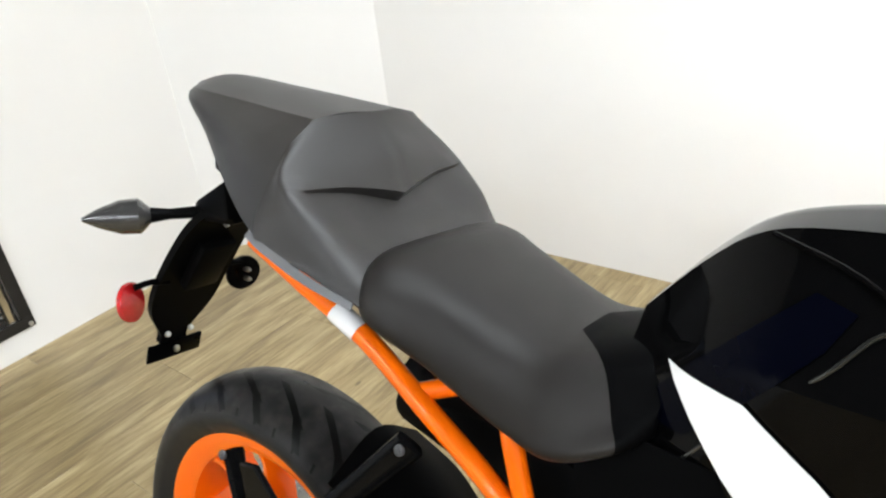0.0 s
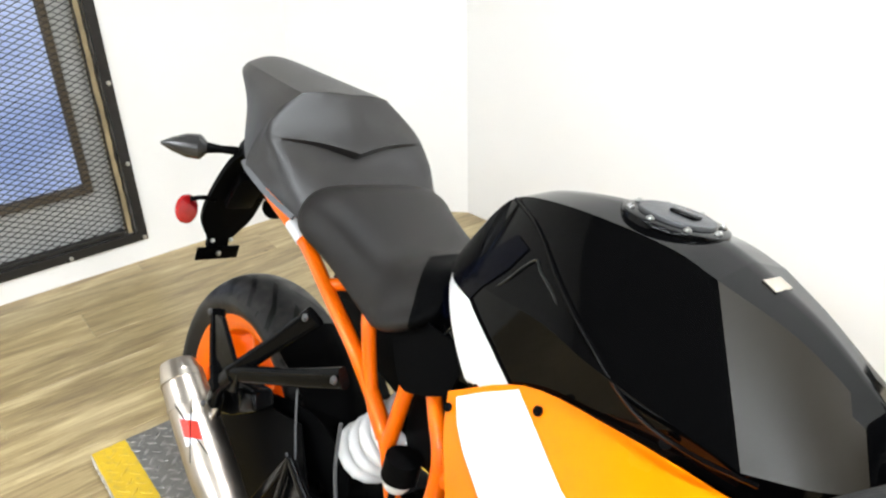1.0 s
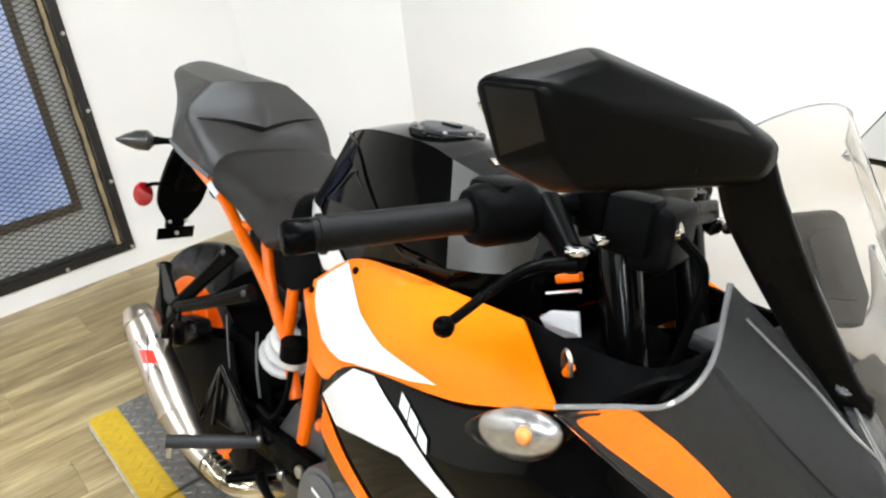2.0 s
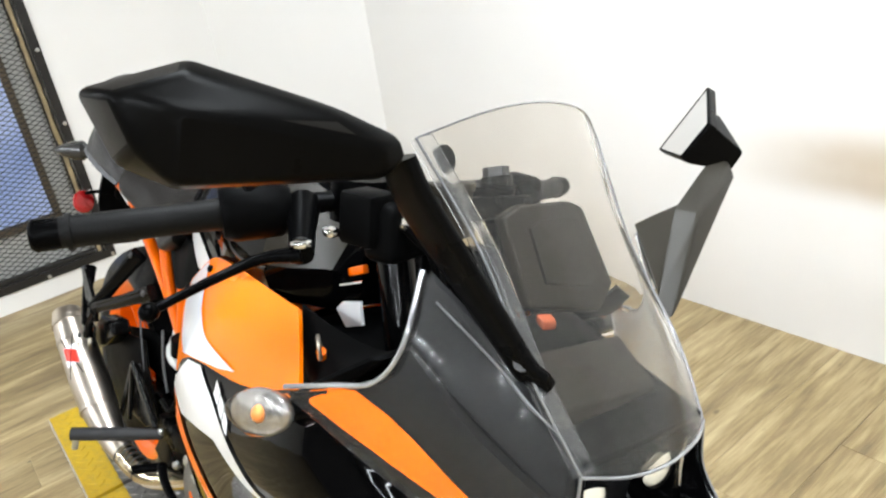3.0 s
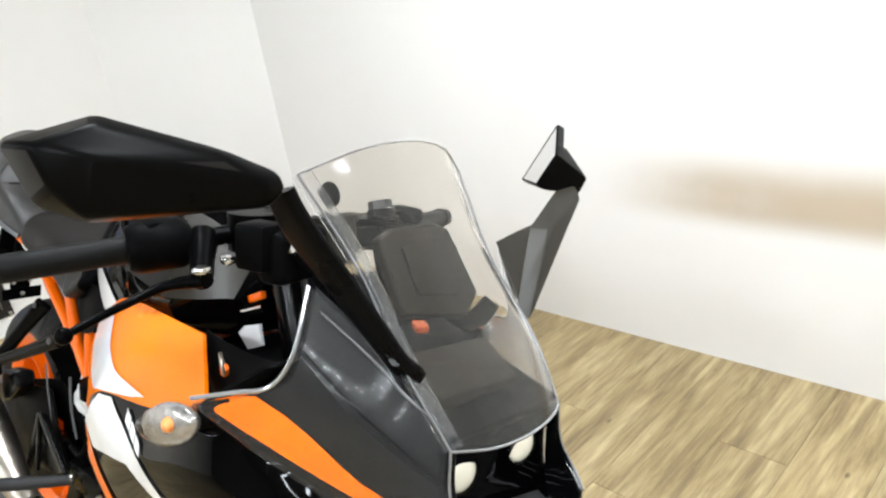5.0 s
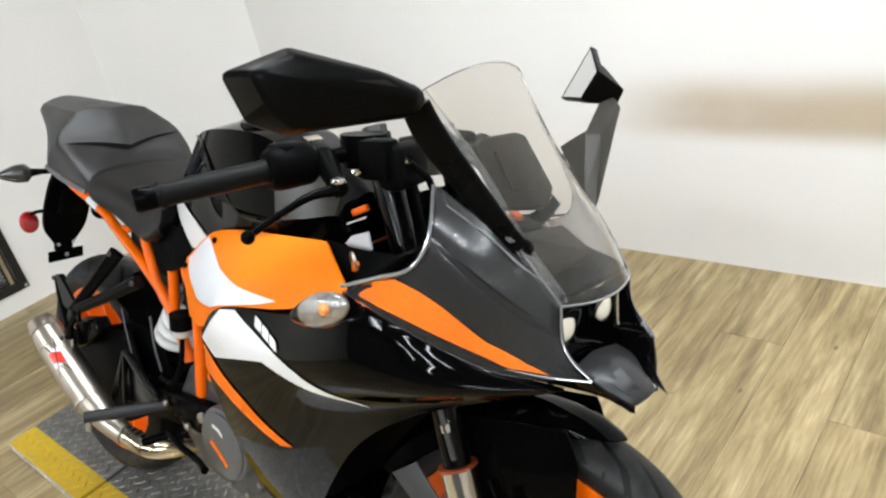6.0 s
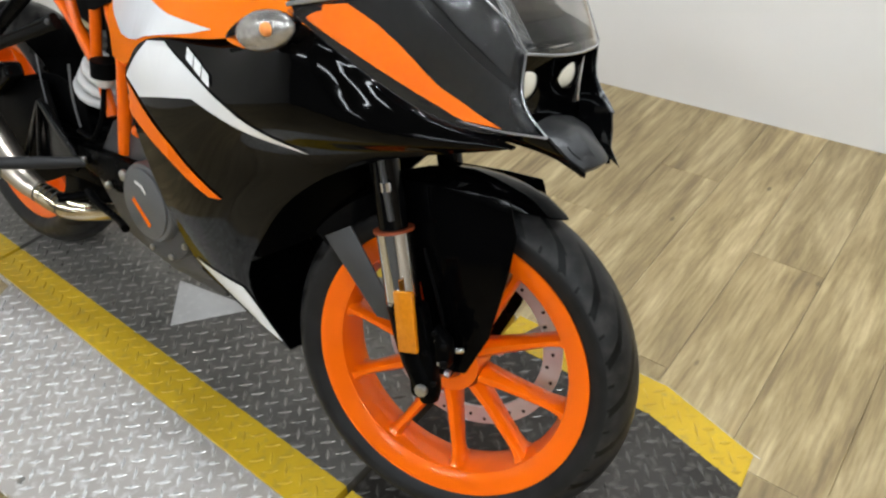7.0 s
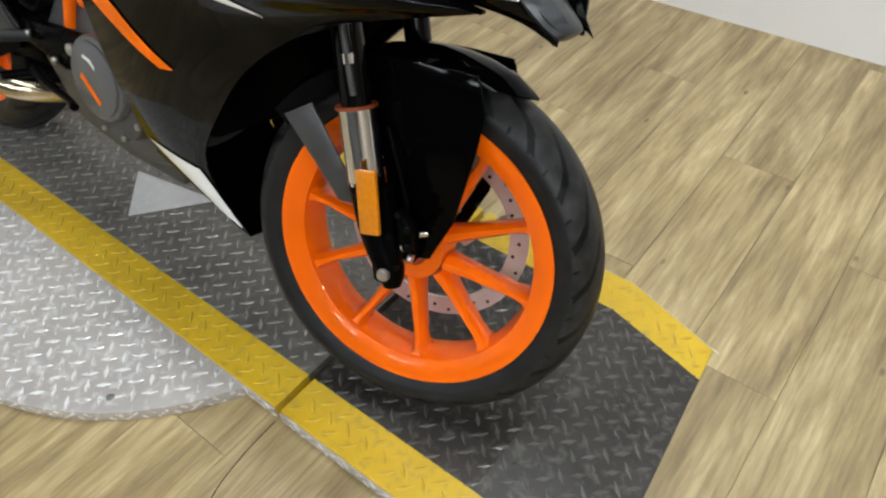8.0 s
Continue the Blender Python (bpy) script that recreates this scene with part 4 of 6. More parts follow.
part("badge", B(box((0.016, 0.034, 0.002), pose(0.893, 0, 0.9735, 0, 22), 0.0008)), STEEL, tank, "small silver maker badge as a plain shape")


def tank_skirt():
    edge = [(0.478, -0.100, 0.778), (0.486, -0.112, 0.748), (0.510, -0.121, 0.716), (0.536, -0.126, 0.697), (0.575, -0.127, 0.708), (0.615, -0.122, 0.728)]
    crown = [(0.490, -0.085, 0.800), (0.505, -0.096, 0.795), (0.53, -0.106, 0.79), (0.56, -0.112, 0.79), (0.59, -0.114, 0.79), (0.63, -0.114, 0.79)]
    return shell([crown, [tuple((a + b) / 2 for a, b in zip(p, q)) for p, q in zip(crown, edge)], edge], 0.004, 4, out=(0, -1, 0))


# ---- motorcycle: side panels ----


def side_panels(s):
    f = (lambda b: b) if s < 0 else mirrored
    w = "right" if s < 0 else "left"
    top_bm = shell([[(0.618, -0.116, 0.738), (0.73, -0.120, 0.806), (0.86, -0.138, 0.834), (0.99, -0.152, 0.848), (1.112, -0.166, 0.861)],
                    [(0.65, -0.142, 0.705), (0.78, -0.166, 0.755), (0.92, -0.192, 0.785), (1.05, -0.198, 0.808), (1.160, -0.188, 0.838)],
                    [(0.70, -0.168, 0.655), (0.81, -0.205, 0.672), (0.89, -0.213, 0.727), (1.07, -0.212, 0.764), (1.205, -0.211, 0.818)]], 0.005, 5, out=(0, -1, 0.3))
    tc = top_bm.copy()
    p = part("side_panel", f(B(top_bm)) if s < 0 else mirrored_body(top_bm), LIT_ORANGE, BIKE, "orange tank side panel with a white stripe")
    wh = inlay(tc, [(0.640, 0.744), (0.680, 0.772), (0.727, 0.801), (0.78, 0.790), (0.845, 0.775), (0.935, 0.769), (1.045, 0.770), (1.0, 0.756), (0.93, 0.740), (0.885, 0.729), (0.845, 0.715), (0.80, 0.706), (0.752, 0.703), (0.70, 0.716), (0.665, 0.729)], 0.0025)
    part("white_stripe", B(wh) if s < 0 else mirrored_body(wh), WHITE_PAINT, p, "white painted stripe")
    if s < 0:
        tree = BVHTree.FromBMesh(tc)
        for x, z in ((0.637, 0.730), (0.768, 0.802)):
            h = tree.ray_cast(Vector((x, -1, z)), Vector((0, 1, 0)))
            y = h[0].y if h[0] else -0.14
            bolt(p, (x, y + mid_y(x) - 0.002, z), (0, -1, 0.4), 0.0055, 0.0035, BLACK_SATIN)
    low_bm = shell([[(0.81, -0.207, 0.665), (0.885, -0.212, 0.724), (1.06, -0.192, 0.764), (1.21, -0.208, 0.812), (1.33, -0.134, 0.734), (1.45, -0.072, 0.703)],
                    [(0.81, -0.208, 0.650), (0.89, -0.219, 0.700), (1.055, -0.208, 0.738), (1.20, -0.222, 0.768), (1.325, -0.154, 0.720), (1.445, -0.082, 0.700)],
                    [(0.81, -0.207, 0.63), (0.90, -0.220, 0.655), (1.03, -0.225, 0.685), (1.18, -0.226, 0.69), (1.31, -0.172, 0.690), (1.43, -0.086, 0.694)],
                    [(0.815, -0.205, 0.58), (0.90, -0.215, 0.585), (1.0, -0.215, 0.60), (1.10, -0.200, 0.62), (1.2, -0.175, 0.635), (1.29, -0.152, 0.65)],
                    [(0.835, -0.190, 0.49), (0.90, -0.195, 0.495), (0.97, -0.195, 0.505), (1.04, -0.185, 0.525), (1.11, -0.170, 0.55), (1.17, -0.160, 0.572)],
                    [(0.85, -0.165, 0.40), (0.895, -0.170, 0.405), (0.94, -0.170, 0.415), (0.985, -0.165, 0.43), (1.035, -0.158, 0.45), (1.08, -0.152, 0.47)],
                    [(0.868, -0.130, 0.31), (0.90, -0.130, 0.31), (0.93, -0.130, 0.31), (0.955, -0.128, 0.31), (0.98, -0.125, 0.315), (1.0, -0.125, 0.33)],
                    [(0.955, -0.100, 0.245), (0.98, -0.095, 0.235), (1.0, -0.090, 0.225), (1.02, -0.088, 0.215), (1.04, -0.085, 0.208), (1.055, -0.080, 0.20)]], 0.005, 5, out=(0, -1, 0))
    low_bm.normal_update()
    flat = [v for v in low_bm.verts if all(f.normal.dot(v.normal) > 0.85 for f in v.link_faces)]
    for k in range(6):
        bmesh.ops.smooth_vert(low_bm, verts=flat, factor=0.5, use_axis_y=True)
    lc = low_bm.copy()
    q = part("fairing", B(low_bm) if s < 0 else mirrored_body(low_bm), BLACK_GLOSS, BIKE, "gloss black lower fairing with white and orange flashes")
    for nm, mat, out in (
            ("white_flash", WHITE_PAINT, [(0.890, 0.724), (0.818, 0.656), (0.862, 0.634), (0.93, 0.652), (1.012, 0.671), (1.11, 0.654), (1.202, 0.638), (1.15, 0.661), (1.09, 0.682), (1.03, 0.700), (0.97, 0.717), (0.930, 0.731)]),
            ("orange_flash", ORANGE, [(0.806, 0.655), (0.83, 0.642), (0.86, 0.622), (0.935, 0.578), (1.02, 0.512), (0.995, 0.508), (0.915, 0.550), (0.808, 0.598)]),
            ("white_tip", WHITE_PAINT, [(0.872, 0.335), (0.93, 0.328), (0.985, 0.318), (1.046, 0.217), (0.985, 0.245), (0.93, 0.288)])):
        d = inlay(lc, out, 0.0025)
        part(nm, B(d) if s < 0 else mirrored_body(d), mat, q, nm.replace("_", " ") + " on the black fairing")
    # the maker's letters become plain blocks
    for k in range(3):
        x, z = 0.996 + 0.023 * k, 0.7225 - 0.0078 * k
        d = inlay(lc, [(x - 0.0105, z + 0.0125), (x + 0.0095, z + 0.0062), (x + 0.0145, z - 0.009), (x - 0.0055, z - 0.0027)], 0.003)
        part("mark", B(d) if s < 0 else mirrored_body(d), WHITE_PAINT, q)
    # screen wing: the clear skirt over the coloured nose side
    def wing(off):
        return [[(1.305 - off * 0.2, -0.146 + off, 0.958), (1.362, -0.112 + off, 0.905), (1.412, -0.094 + off, 0.85), (1.446, -0.078 + off, 0.813)],
                [(1.314, -0.169 + off, 0.897), (1.362, -0.142 + off, 0.845), (1.41, -0.108 + off, 0.80), (1.45, -0.080 + off, 0.772)],
                [(1.296, -0.184 + off, 0.858), (1.345, -0.152 + off, 0.803), (1.405, -0.110 + off, 0.762), (1.464, -0.081 + off, 0.748)],
                [(1.222, -0.234 + off, 0.828), (1.30, -0.172 + off, 0.762), (1.385, -0.114 + off, 0.717), (1.492, -0.078 + off, 0.727)]]
    wb = shell(wing(0), 0.003, 5, out=(0, -1, 0.2))
    o = part("screen_wing", B(wb) if s < 0 else mirrored_body(wb), NEAR_SKIRT if s < 0 else MILKY_SKIRT, BIKE, "clear side skirt of the windscreen")
    o.visible_shadow = False
    if s < 0:
        ib = shell([[(x - 0.004, y + 0.012, z - 0.004) for x, y, z in r] for r in wing(0)], 0.004, 5, out=(0, -1, 0.2))
        ic = ib.copy()
        inner = part("nose_side", B(ib), INNER_GREY, BIKE)
        d = inlay(ic, [(1.222, 0.827), (1.240, 0.836), (1.272, 0.842), (1.300, 0.824), (1.321, 0.806), (1.337, 0.790), (1.350, 0.775), (1.366, 0.759), (1.384, 0.748), (1.408, 0.733), (1.436, 0.7215), (1.42, 0.714), (1.380, 0.727), (1.338, 0.750), (1.298, 0.774), (1.258, 0.800)], 0.003)
        part("orange_flash", B(d), ORANGE, inner, "orange strip under the clear skirt")
    rim = tube([(1.220, -0.233, 0.834), (1.262, -0.207, 0.847), (1.296, -0.185, 0.859), (1.315, -0.170, 0.897), (1.306, -0.147, 0.958)], 0.0025, 8, 6)
    part("screen_rim", B(rim) if s < 0 else mirrored_body(rim), CHROME_EDGE, o)
    if s < 0:
        bolt(inner, (1.351, -0.147, 0.758), (0.3, -1, 0.5), 0.006, 0.003, DULL_ORANGE)
        # black strip added under the skirt for the dark band along its crease
        part("skirt_dark_strip", B(blade([(1.314, -0.160, 0.893), (1.360, -0.134, 0.843), (1.408, -0.101, 0.798), (1.446, -0.075, 0.768)], [0.004, 0.008, 0.007, 0.003], 0.0012, (0.2, -0.3, 1.0))), BLACK_PLASTIC, inner)
        # bright tube added for the light line above that crease
        part("skirt_ridge", B(tube([(1.322, -0.143, 0.934), (1.371, -0.113, 0.890), (1.400, -0.099, 0.862), (1.425, -0.085, 0.842)], [0.0012, 0.0014, 0.0018, 0.0008], 8, 5)), CHROME_EDGE, o)
        bolt(p, (0.9057, -0.161, 0.853), (0, -1, 0.5), 0.006, 0.003, BLACK_SATIN)
    # inner duct panel under the bar
    db = shell([[(1.10, -0.155, 0.86), (1.17, -0.15, 0.855), (1.25, -0.14, 0.86), (1.30, -0.13, 0.90)],
                [(1.12, -0.165, 0.83), (1.18, -0.175, 0.825), (1.24, -0.19, 0.835), (1.29, -0.165, 0.88)],
                [(1.14, -0.17, 0.80), (1.19, -0.19, 0.81), (1.222, -0.222, 0.828), (1.28, -0.18, 0.875)]], 0.004, 4, out=(0, -1, 0.5))
    part("inner_panel", B(db) if s < 0 else mirrored_body(db), BLACK_PLASTIC, BIKE)


def mirrored_body(bm):
    """The same piece on the other side."""
    return B(mirrored(bm))


CHROME_EDGE = surface("bright_screen_edge", (0.36, 0.36, 0.37), 0.15, 0.6, 0.3, 0.3, 30)
side_panels(-1)
side_panels(1)

# ---- motorcycle: nose, screen, mirrors ----
bub = shell([[(1.446, -0.078, 0.813), (1.466, -0.04, 0.812), (1.472, 0, 0.812), (1.466, 0.04, 0.812), (1.446, 0.078, 0.813)],
             [(1.392, -0.094, 0.885), (1.410, -0.047, 0.900), (1.415, 0, 0.904), (1.410, 0.047, 0.900), (1.392, 0.094, 0.885)],
             [(1.332, -0.106, 0.975), (1.348, -0.055, 0.997), (1.352, 0, 1.003), (1.348, 0.048, 0.997), (1.332, 0.090, 0.972)],
             [(1.270, -0.136, 1.064), (1.286, -0.066, 1.089), (1.292, -0.005, 1.097), (1.290, 0.050, 1.089), (1.277, 0.092, 1.060)]], 0.003, 5, out=(1, 0, 0.5))
o = part("windscreen", B(bub), SCREEN, BIKE, "clear lightly smoked windscreen")
o.visible_shadow = False
for s in (-1, 1):
    part("screen_rim", B(tube([(1.446, 0.078 * s, 0.814), (1.392, 0.094 * s, 0.886), (1.332, -0.106 if s < 0 else 0.090, 0.976 if s < 0 else 0.973), (1.270, -0.136, 1.064) if s < 0 else (1.277, 0.092, 1.060)], 0.0013, 8, 5)), CHROME_EDGE, o)
part("screen_rim", B(tube([(1.270, -0.136, 1.064), (1.286, -0.066, 1.089), (1.292, -0.005, 1.097), (1.290, 0.050, 1.089), (1.277, 0.092, 1.060)], 0.0010, 8, 5)), CHROME_EDGE, o)
# the bent flange along the near edge of the screen
fl = [(1.270, -0.136, 1.064), (1.332, -0.106, 0.975), (1.392, -0.094, 0.885), (1.446, -0.078, 0.813)]
flange = part("screen_flange", B(shell([[(x - 0.005, y - 0.002, z - 0.004) for x, y, z in fl], [(x + 0.003, y + 0.004, z + 0.002) for x, y, z in fl], [(x + 0.005, y + 0.014, z + 0.004) for x, y, z in fl]], 0.002, 5, out=(0.6, -1, 0.4))), EDGE_HAZE, o, "hazy bent edge of the clear screen")
flange.visible_shadow = False

for s in (-1, 1):
    part("screen_rim", B(tube([(1.447, 0.078 * s, 0.814), (1.451, 0.081 * s, 0.772), (1.465, 0.082 * s, 0.749), (1.493, 0.079 * s, 0.727)], 0.0016, 8, 5)), CHROME_EDGE, o)
    part("screen_rim", B(tube([(1.493, 0.079 * s, 0.727), (1.44, 0.092 * s, 0.722), (1.385, 0.105 * s, 0.722)], [0.0016, 0.0014, 0.001], 8, 5)), CHROME_EDGE, o)
part("screen_rim", B(tube([(1.447, -0.078, 0.812), (1.467, -0.04, 0.811), (1.473, 0, 0.811), (1.467, 0.04, 0.811), (1.447, 0.078, 0.812)], 0.0016, 8, 5)), CHROME_EDGE, o)

# headlight mask
mask = part("nose_mask", B(shell([[(1.438, -0.076, 0.812), (1.455, 0, 0.811), (1.438, 0.076, 0.812)],
                                 [(1.430, -0.078, 0.765), (1.436, 0, 0.765), (1.430, 0.078, 0.765)],
                                 [(1.436, -0.080, 0.705), (1.440, 0, 0.704), (1.436, 0.080, 0.705)]], 0.006, 4, out=(1, 0, 0))), BLACK_GLOSS, BIKE, "black nose with two round lamps")
for s in (-1, 1):
    m = Matrix.Translation((1.431, 0.049 * s + mid_y(1.45), 0.774)) @ pose(0, 0, 0, 0, 80, -10 if s < 0 else -6)
    part("lamp_ring", spin([(0.0245, -0.012), (0.0245, 0.004), (0.022, 0.006), (0.0205, -0.012)], 32, m @ pose(0, 0, 0, 90)), BLACK_GLOSS, mask)
    bm = bmesh.new()
    bmesh.ops.create_uvsphere(bm, u_segments=24, v_segments=12, radius=0.0205, matrix=m @ Matrix.Diagonal((1.06, 1.12, 0.45, 1)))
    part("headlight", bm, LIGHT_LENS, mask, "round cream-lit headlight lens")
    cheek = shell([[(1.448, -0.077, 0.811), (1.452, -0.0795, 0.772), (1.468, -0.080, 0.747), (1.492, -0.077, 0.727), (1.526, -0.036, 0.681)],
                   [(1.446, -0.0755, 0.810), (1.449, -0.078, 0.770), (1.462, -0.077, 0.740), (1.487, -0.068, 0.718), (1.522, -0.030, 0.683)],
                   [(1.434, -0.0745, 0.808), (1.434, -0.0765, 0.766), (1.438, -0.074, 0.730), (1.455, -0.060, 0.708), (1.500, -0.032, 0.694)]], 0.003, 4, out=(0.5, 1, 0))
    part("nose_cheek", B(cheek) if s < 0 else mirrored_body(cheek), BLACK_GLOSS, mask, angle=30)
    lowc = shell([[(1.492, -0.0775, 0.7265), (1.46, -0.088, 0.722), (1.38, -0.106, 0.720)],
                  [(1.510, -0.060, 0.704), (1.465, -0.070, 0.705), (1.37, -0.085, 0.705)],
                  [(1.526, -0.036, 0.680), (1.47, -0.030, 0.690), (1.37, -0.02, 0.70)]], 0.004, 5, out=(0, -0.4, -1))
    part("nose_under", B(lowc) if s < 0 else mirrored_body(lowc), BLACK_GLOSS, mask)
    tip = hull([(1.490, -0.062, 0.712), (1.530 + (0.011 if s > 0 else 0), -0.036, 0.678), (1.527 + (0.011 if s > 0 else 0), -0.030, 0.686), (1.500, -0.040, 0.700), (1.495, -0.045, 0.692)], 0.001)
    part("nose_tip", B(tip) if s < 0 else mirrored_body(tip), BLACK_GLOSS, mask)
part("beak", B(shell([[(1.444, -0.058, 0.712), (1.447, -0.03, 0.722), (1.448, 0, 0.727), (1.447, 0.03, 0.722), (1.444, 0.058, 0.712)],
                      [(1.480, -0.050, 0.706), (1.486, -0.028, 0.718), (1.489, 0, 0.722), (1.486, 0.028, 0.718), (1.480, 0.050, 0.706)],
                      [(1.520, -0.032, 0.688), (1.528, -0.02, 0.694), (1.531, 0, 0.696), (1.528, 0.02, 0.694), (1.520, 0.032, 0.688)],
                      [(1.520, -0.028, 0.680), (1.524, -0.015, 0.681), (1.525, 0, 0.681), (1.524, 0.015, 0.681), (1.520, 0.028, 0.680)]], 0.004, 4, out=(1, 0, 1))), CHIN_GREY, mask, "grey chin plate under the lamps", angle=40)
part("beak_scoop", B(shell([[(1.488, -0.032, 0.714), (1.495, -0.012, 0.722)], [(1.507, -0.034, 0.704), (1.516, -0.014, 0.709)], [(1.524, -0.026, 0.692), (1.528, -0.010, 0.697)]], 0.0015, 4, out=(1, 0, 1))), CHIN_GREY, mask)


def front_indicator(s):
    c = Vector((1.195, 0.2475 * s + mid_y(1.2), 0.801))
    ob = part("front_indicator", tube([c + Vector((0.02, -0.05 * s, 0.002)), c + Vector((0.012, -0.03 * s, 0)), c], 0.011, 12, 3), BLACK_PLASTIC, BIKE, "clear almond turn signal on the fairing")
    m = Matrix.Translation(c) @ pose(0, 0, 0, 0, -18, -10 * s)
    bm = bmesh.new()
    bmesh.ops.create_uvsphere(bm, u_segments=24, v_segments=14, radius=1, matrix=m @ Matrix.Diagonal((0.049, 0.022, 0.0235, 1)))
    for v in bm.verts:
        d = m.inverted() @ v.co
        if d.x < 0:
            v.co = m @ Vector((d.x * 1.15, d.y * (1 + d.x * 8), d.z * (1 + d.x * 8)))
    sh = part("lens", bm, LENS, ob, "clear ribbed lens")
    sh.visible_shadow = False
    bm = bmesh.new()
    bmesh.ops.create_uvsphere(bm, u_segments=20, v_segments=10, radius=1, matrix=m @ pose(0, -0.006 * s, 0) @ Matrix.Diagonal((0.041, 0.012, 0.0185, 1)))
    part("bowl", bm, SILVER_BOWL, ob)
    bm = bmesh.new()
    bmesh.ops.create_uvsphere(bm, u_segments=14, v_segments=8, radius=0.0075, matrix=m @ pose(0.012, 0.005 * s, 0.001))
    part("bulb", bm, BULB, ob)


front_indicator(-1)
front_indicator(1)

# right mirror: black wedge seen from its back
def facets(verts, faces, bevel=0.0015, segments=2, lit_faces=()):
    """A closed body of flat faces with softened edges; the faces in the last argument take the second material."""
    bm = bmesh.new()
    vs = [bm.verts.new(p) for p in verts]
    for f in faces:
        bm.faces.new([vs[k] for k in f]).material_index = 1 if f in lit_faces else 0
    bmesh.ops.recalc_face_normals(bm, faces=bm.faces[:])
    bmesh.ops.bevel(bm, geom=bm.edges[:], offset=bevel, segments=segments, affect="EDGES", profile=0.5, clamp_overlap=True)
    return bm


RIM_LINE = [(1.262, -0.427, 1.100), (1.287, -0.362, 1.123), (1.325, -0.275, 1.097), (1.343, -0.231, 1.078), (1.347, -0.224, 1.060), (1.337, -0.240, 1.044), (1.285, -0.372, 1.036), (1.265, -0.405, 1.050)]
BACK_LINE = [(1.300, -0.415, 1.101), (1.308, -0.371, 1.115), (1.338, -0.279, 1.092), (1.352, -0.246, 1.070), (1.346, -0.248, 1.050), (1.312, -0.385, 1.045), (1.306, -0.404, 1.068), (1.318, -0.381, 1.094)]
GLASS_LINE = [(1.24, -0.40, 1.085), (1.24, -0.35, 1.105), (1.27, -0.26, 1.06), (1.24, -0.36, 1.04)]
mr = part("mirror", facets(RIM_LINE + BACK_LINE + GLASS_LINE,
                           [(0, 1, 9, 8), (1, 2, 10, 9), (2, 3, 11, 10), (15, 10, 11), (3, 4, 12, 11), (4, 5, 12), (5, 6, 13, 12), (6, 7, 14, 13), (7, 0, 8, 14), (8, 9, 10, 15), (8, 15, 14), (15, 13, 14), (15, 11, 12, 13),
                            (0, 16, 17, 1), (1, 17, 2), (17, 18, 2), (2, 18, 3), (3, 18, 4), (4, 18, 5), (5, 18, 19, 6), (6, 19, 7), (7, 19, 16, 0), (16, 19, 18, 17)], 0.0065, 4, lit_faces=((7, 0, 8, 14), (0, 1, 9, 8), (15, 10, 11))),
          MIRROR_SHELL, BIKE, "black faceted mirror housing on a strut", angle=50)
mr.data.materials.append(MIRROR_LIT)
part("mirror_glass", hull([(1.2385, -0.396, 1.083), (1.2385, -0.352, 1.100), (1.265, -0.267, 1.06), (1.2385, -0.36, 1.045), (1.2365, -0.398, 1.083), (1.2365, -0.352, 1.101), (1.2645, -0.265, 1.06), (1.2365, -0.36, 1.044)]), MIRROR_GLASS, mr)


strut = part("mirror_strut", blade([(1.316, -0.214, 1.056), (1.325, -0.198, 1.020), (1.344, -0.166, 0.968), (1.366, -0.140, 0.922), (1.385, -0.124, 0.889), (1.397, -0.113, 0.878), (1.404, -0.108, 0.873)], [0.022, 0.024, 0.021, 0.018, 0.016, 0.013, 0.004], 0.0075, (0.75, -0.2, 0.55)), MIRROR_SHELL, BIKE, "black blade-shaped mirror strut", angle=60)
bolt(strut, (1.388, -0.1285, 0.894), (0.45, -0.75, 0.5), 0.0075, 0.005, DARK_GREY)
# left mirror: its glass is turned towards the nose
g = [Vector(p) for p in ((1.232, 0.328, 1.109), (1.191, 0.306, 1.027), (1.266, 0.242, 1.031), (1.288, 0.251, 1.073))]
gm = sum(g, Vector()) / 4
nrm = (g[1] - g[0]).cross(g[3] - g[0]).normalized()
if nrm.y > 0:
    nrm = -nrm
flat = [p - nrm * (p - gm).dot(nrm) for p in g]
rim_pts = [gm + (p - gm) * 1.07 for p in flat]
lm = part("mirror", hull([p - nrm * 0.001 for p in rim_pts] + [p - nrm * 0.011 for p in rim_pts], 0.0012), MIRROR_SHELL, BIKE, "black angular mirror housing with its glass turned inward", angle=20)
part("housing", hull([rim_pts[2] - nrm * 0.004, rim_pts[3] - nrm * 0.004, rim_pts[2] - nrm * 0.012, rim_pts[0].lerp(rim_pts[3], 0.72) - nrm * 0.004, rim_pts[0].lerp(rim_pts[3], 0.6) - nrm * 0.014, rim_pts[1].lerp(rim_pts[2], 0.6) - nrm * 0.014,
                      Vector((1.319, 0.286, 1.042)), Vector((1.308, 0.284, 1.019)), Vector((1.298, 0.30, 1.05)), Vector((1.29, 0.30, 1.022))], 0.0015), MIRROR_SHELL, lm, angle=20)
part("mirror_glass", hull([gm + (p - gm) * 0.98 + nrm * 0.0012 for p in flat] + [gm + (p - gm) * 0.98 - nrm * 0.004 for p in flat]), MIRROR_GLASS, lm)
part("mirror_strut", hull([(1.326, 0.262, 1.018), (1.300, 0.236, 1.026), (1.308, 0.275, 1.034), (1.345, 0.170, 0.985), (1.318, 0.16, 0.985), (1.374, 0.098, 0.897), (1.362, 0.085, 0.905), (1.385, 0.085, 0.885), (1.335, 0.14, 0.955)], 0.003), STRUT_GREY, BIKE, "dark grey angular mirror strut", angle=20)
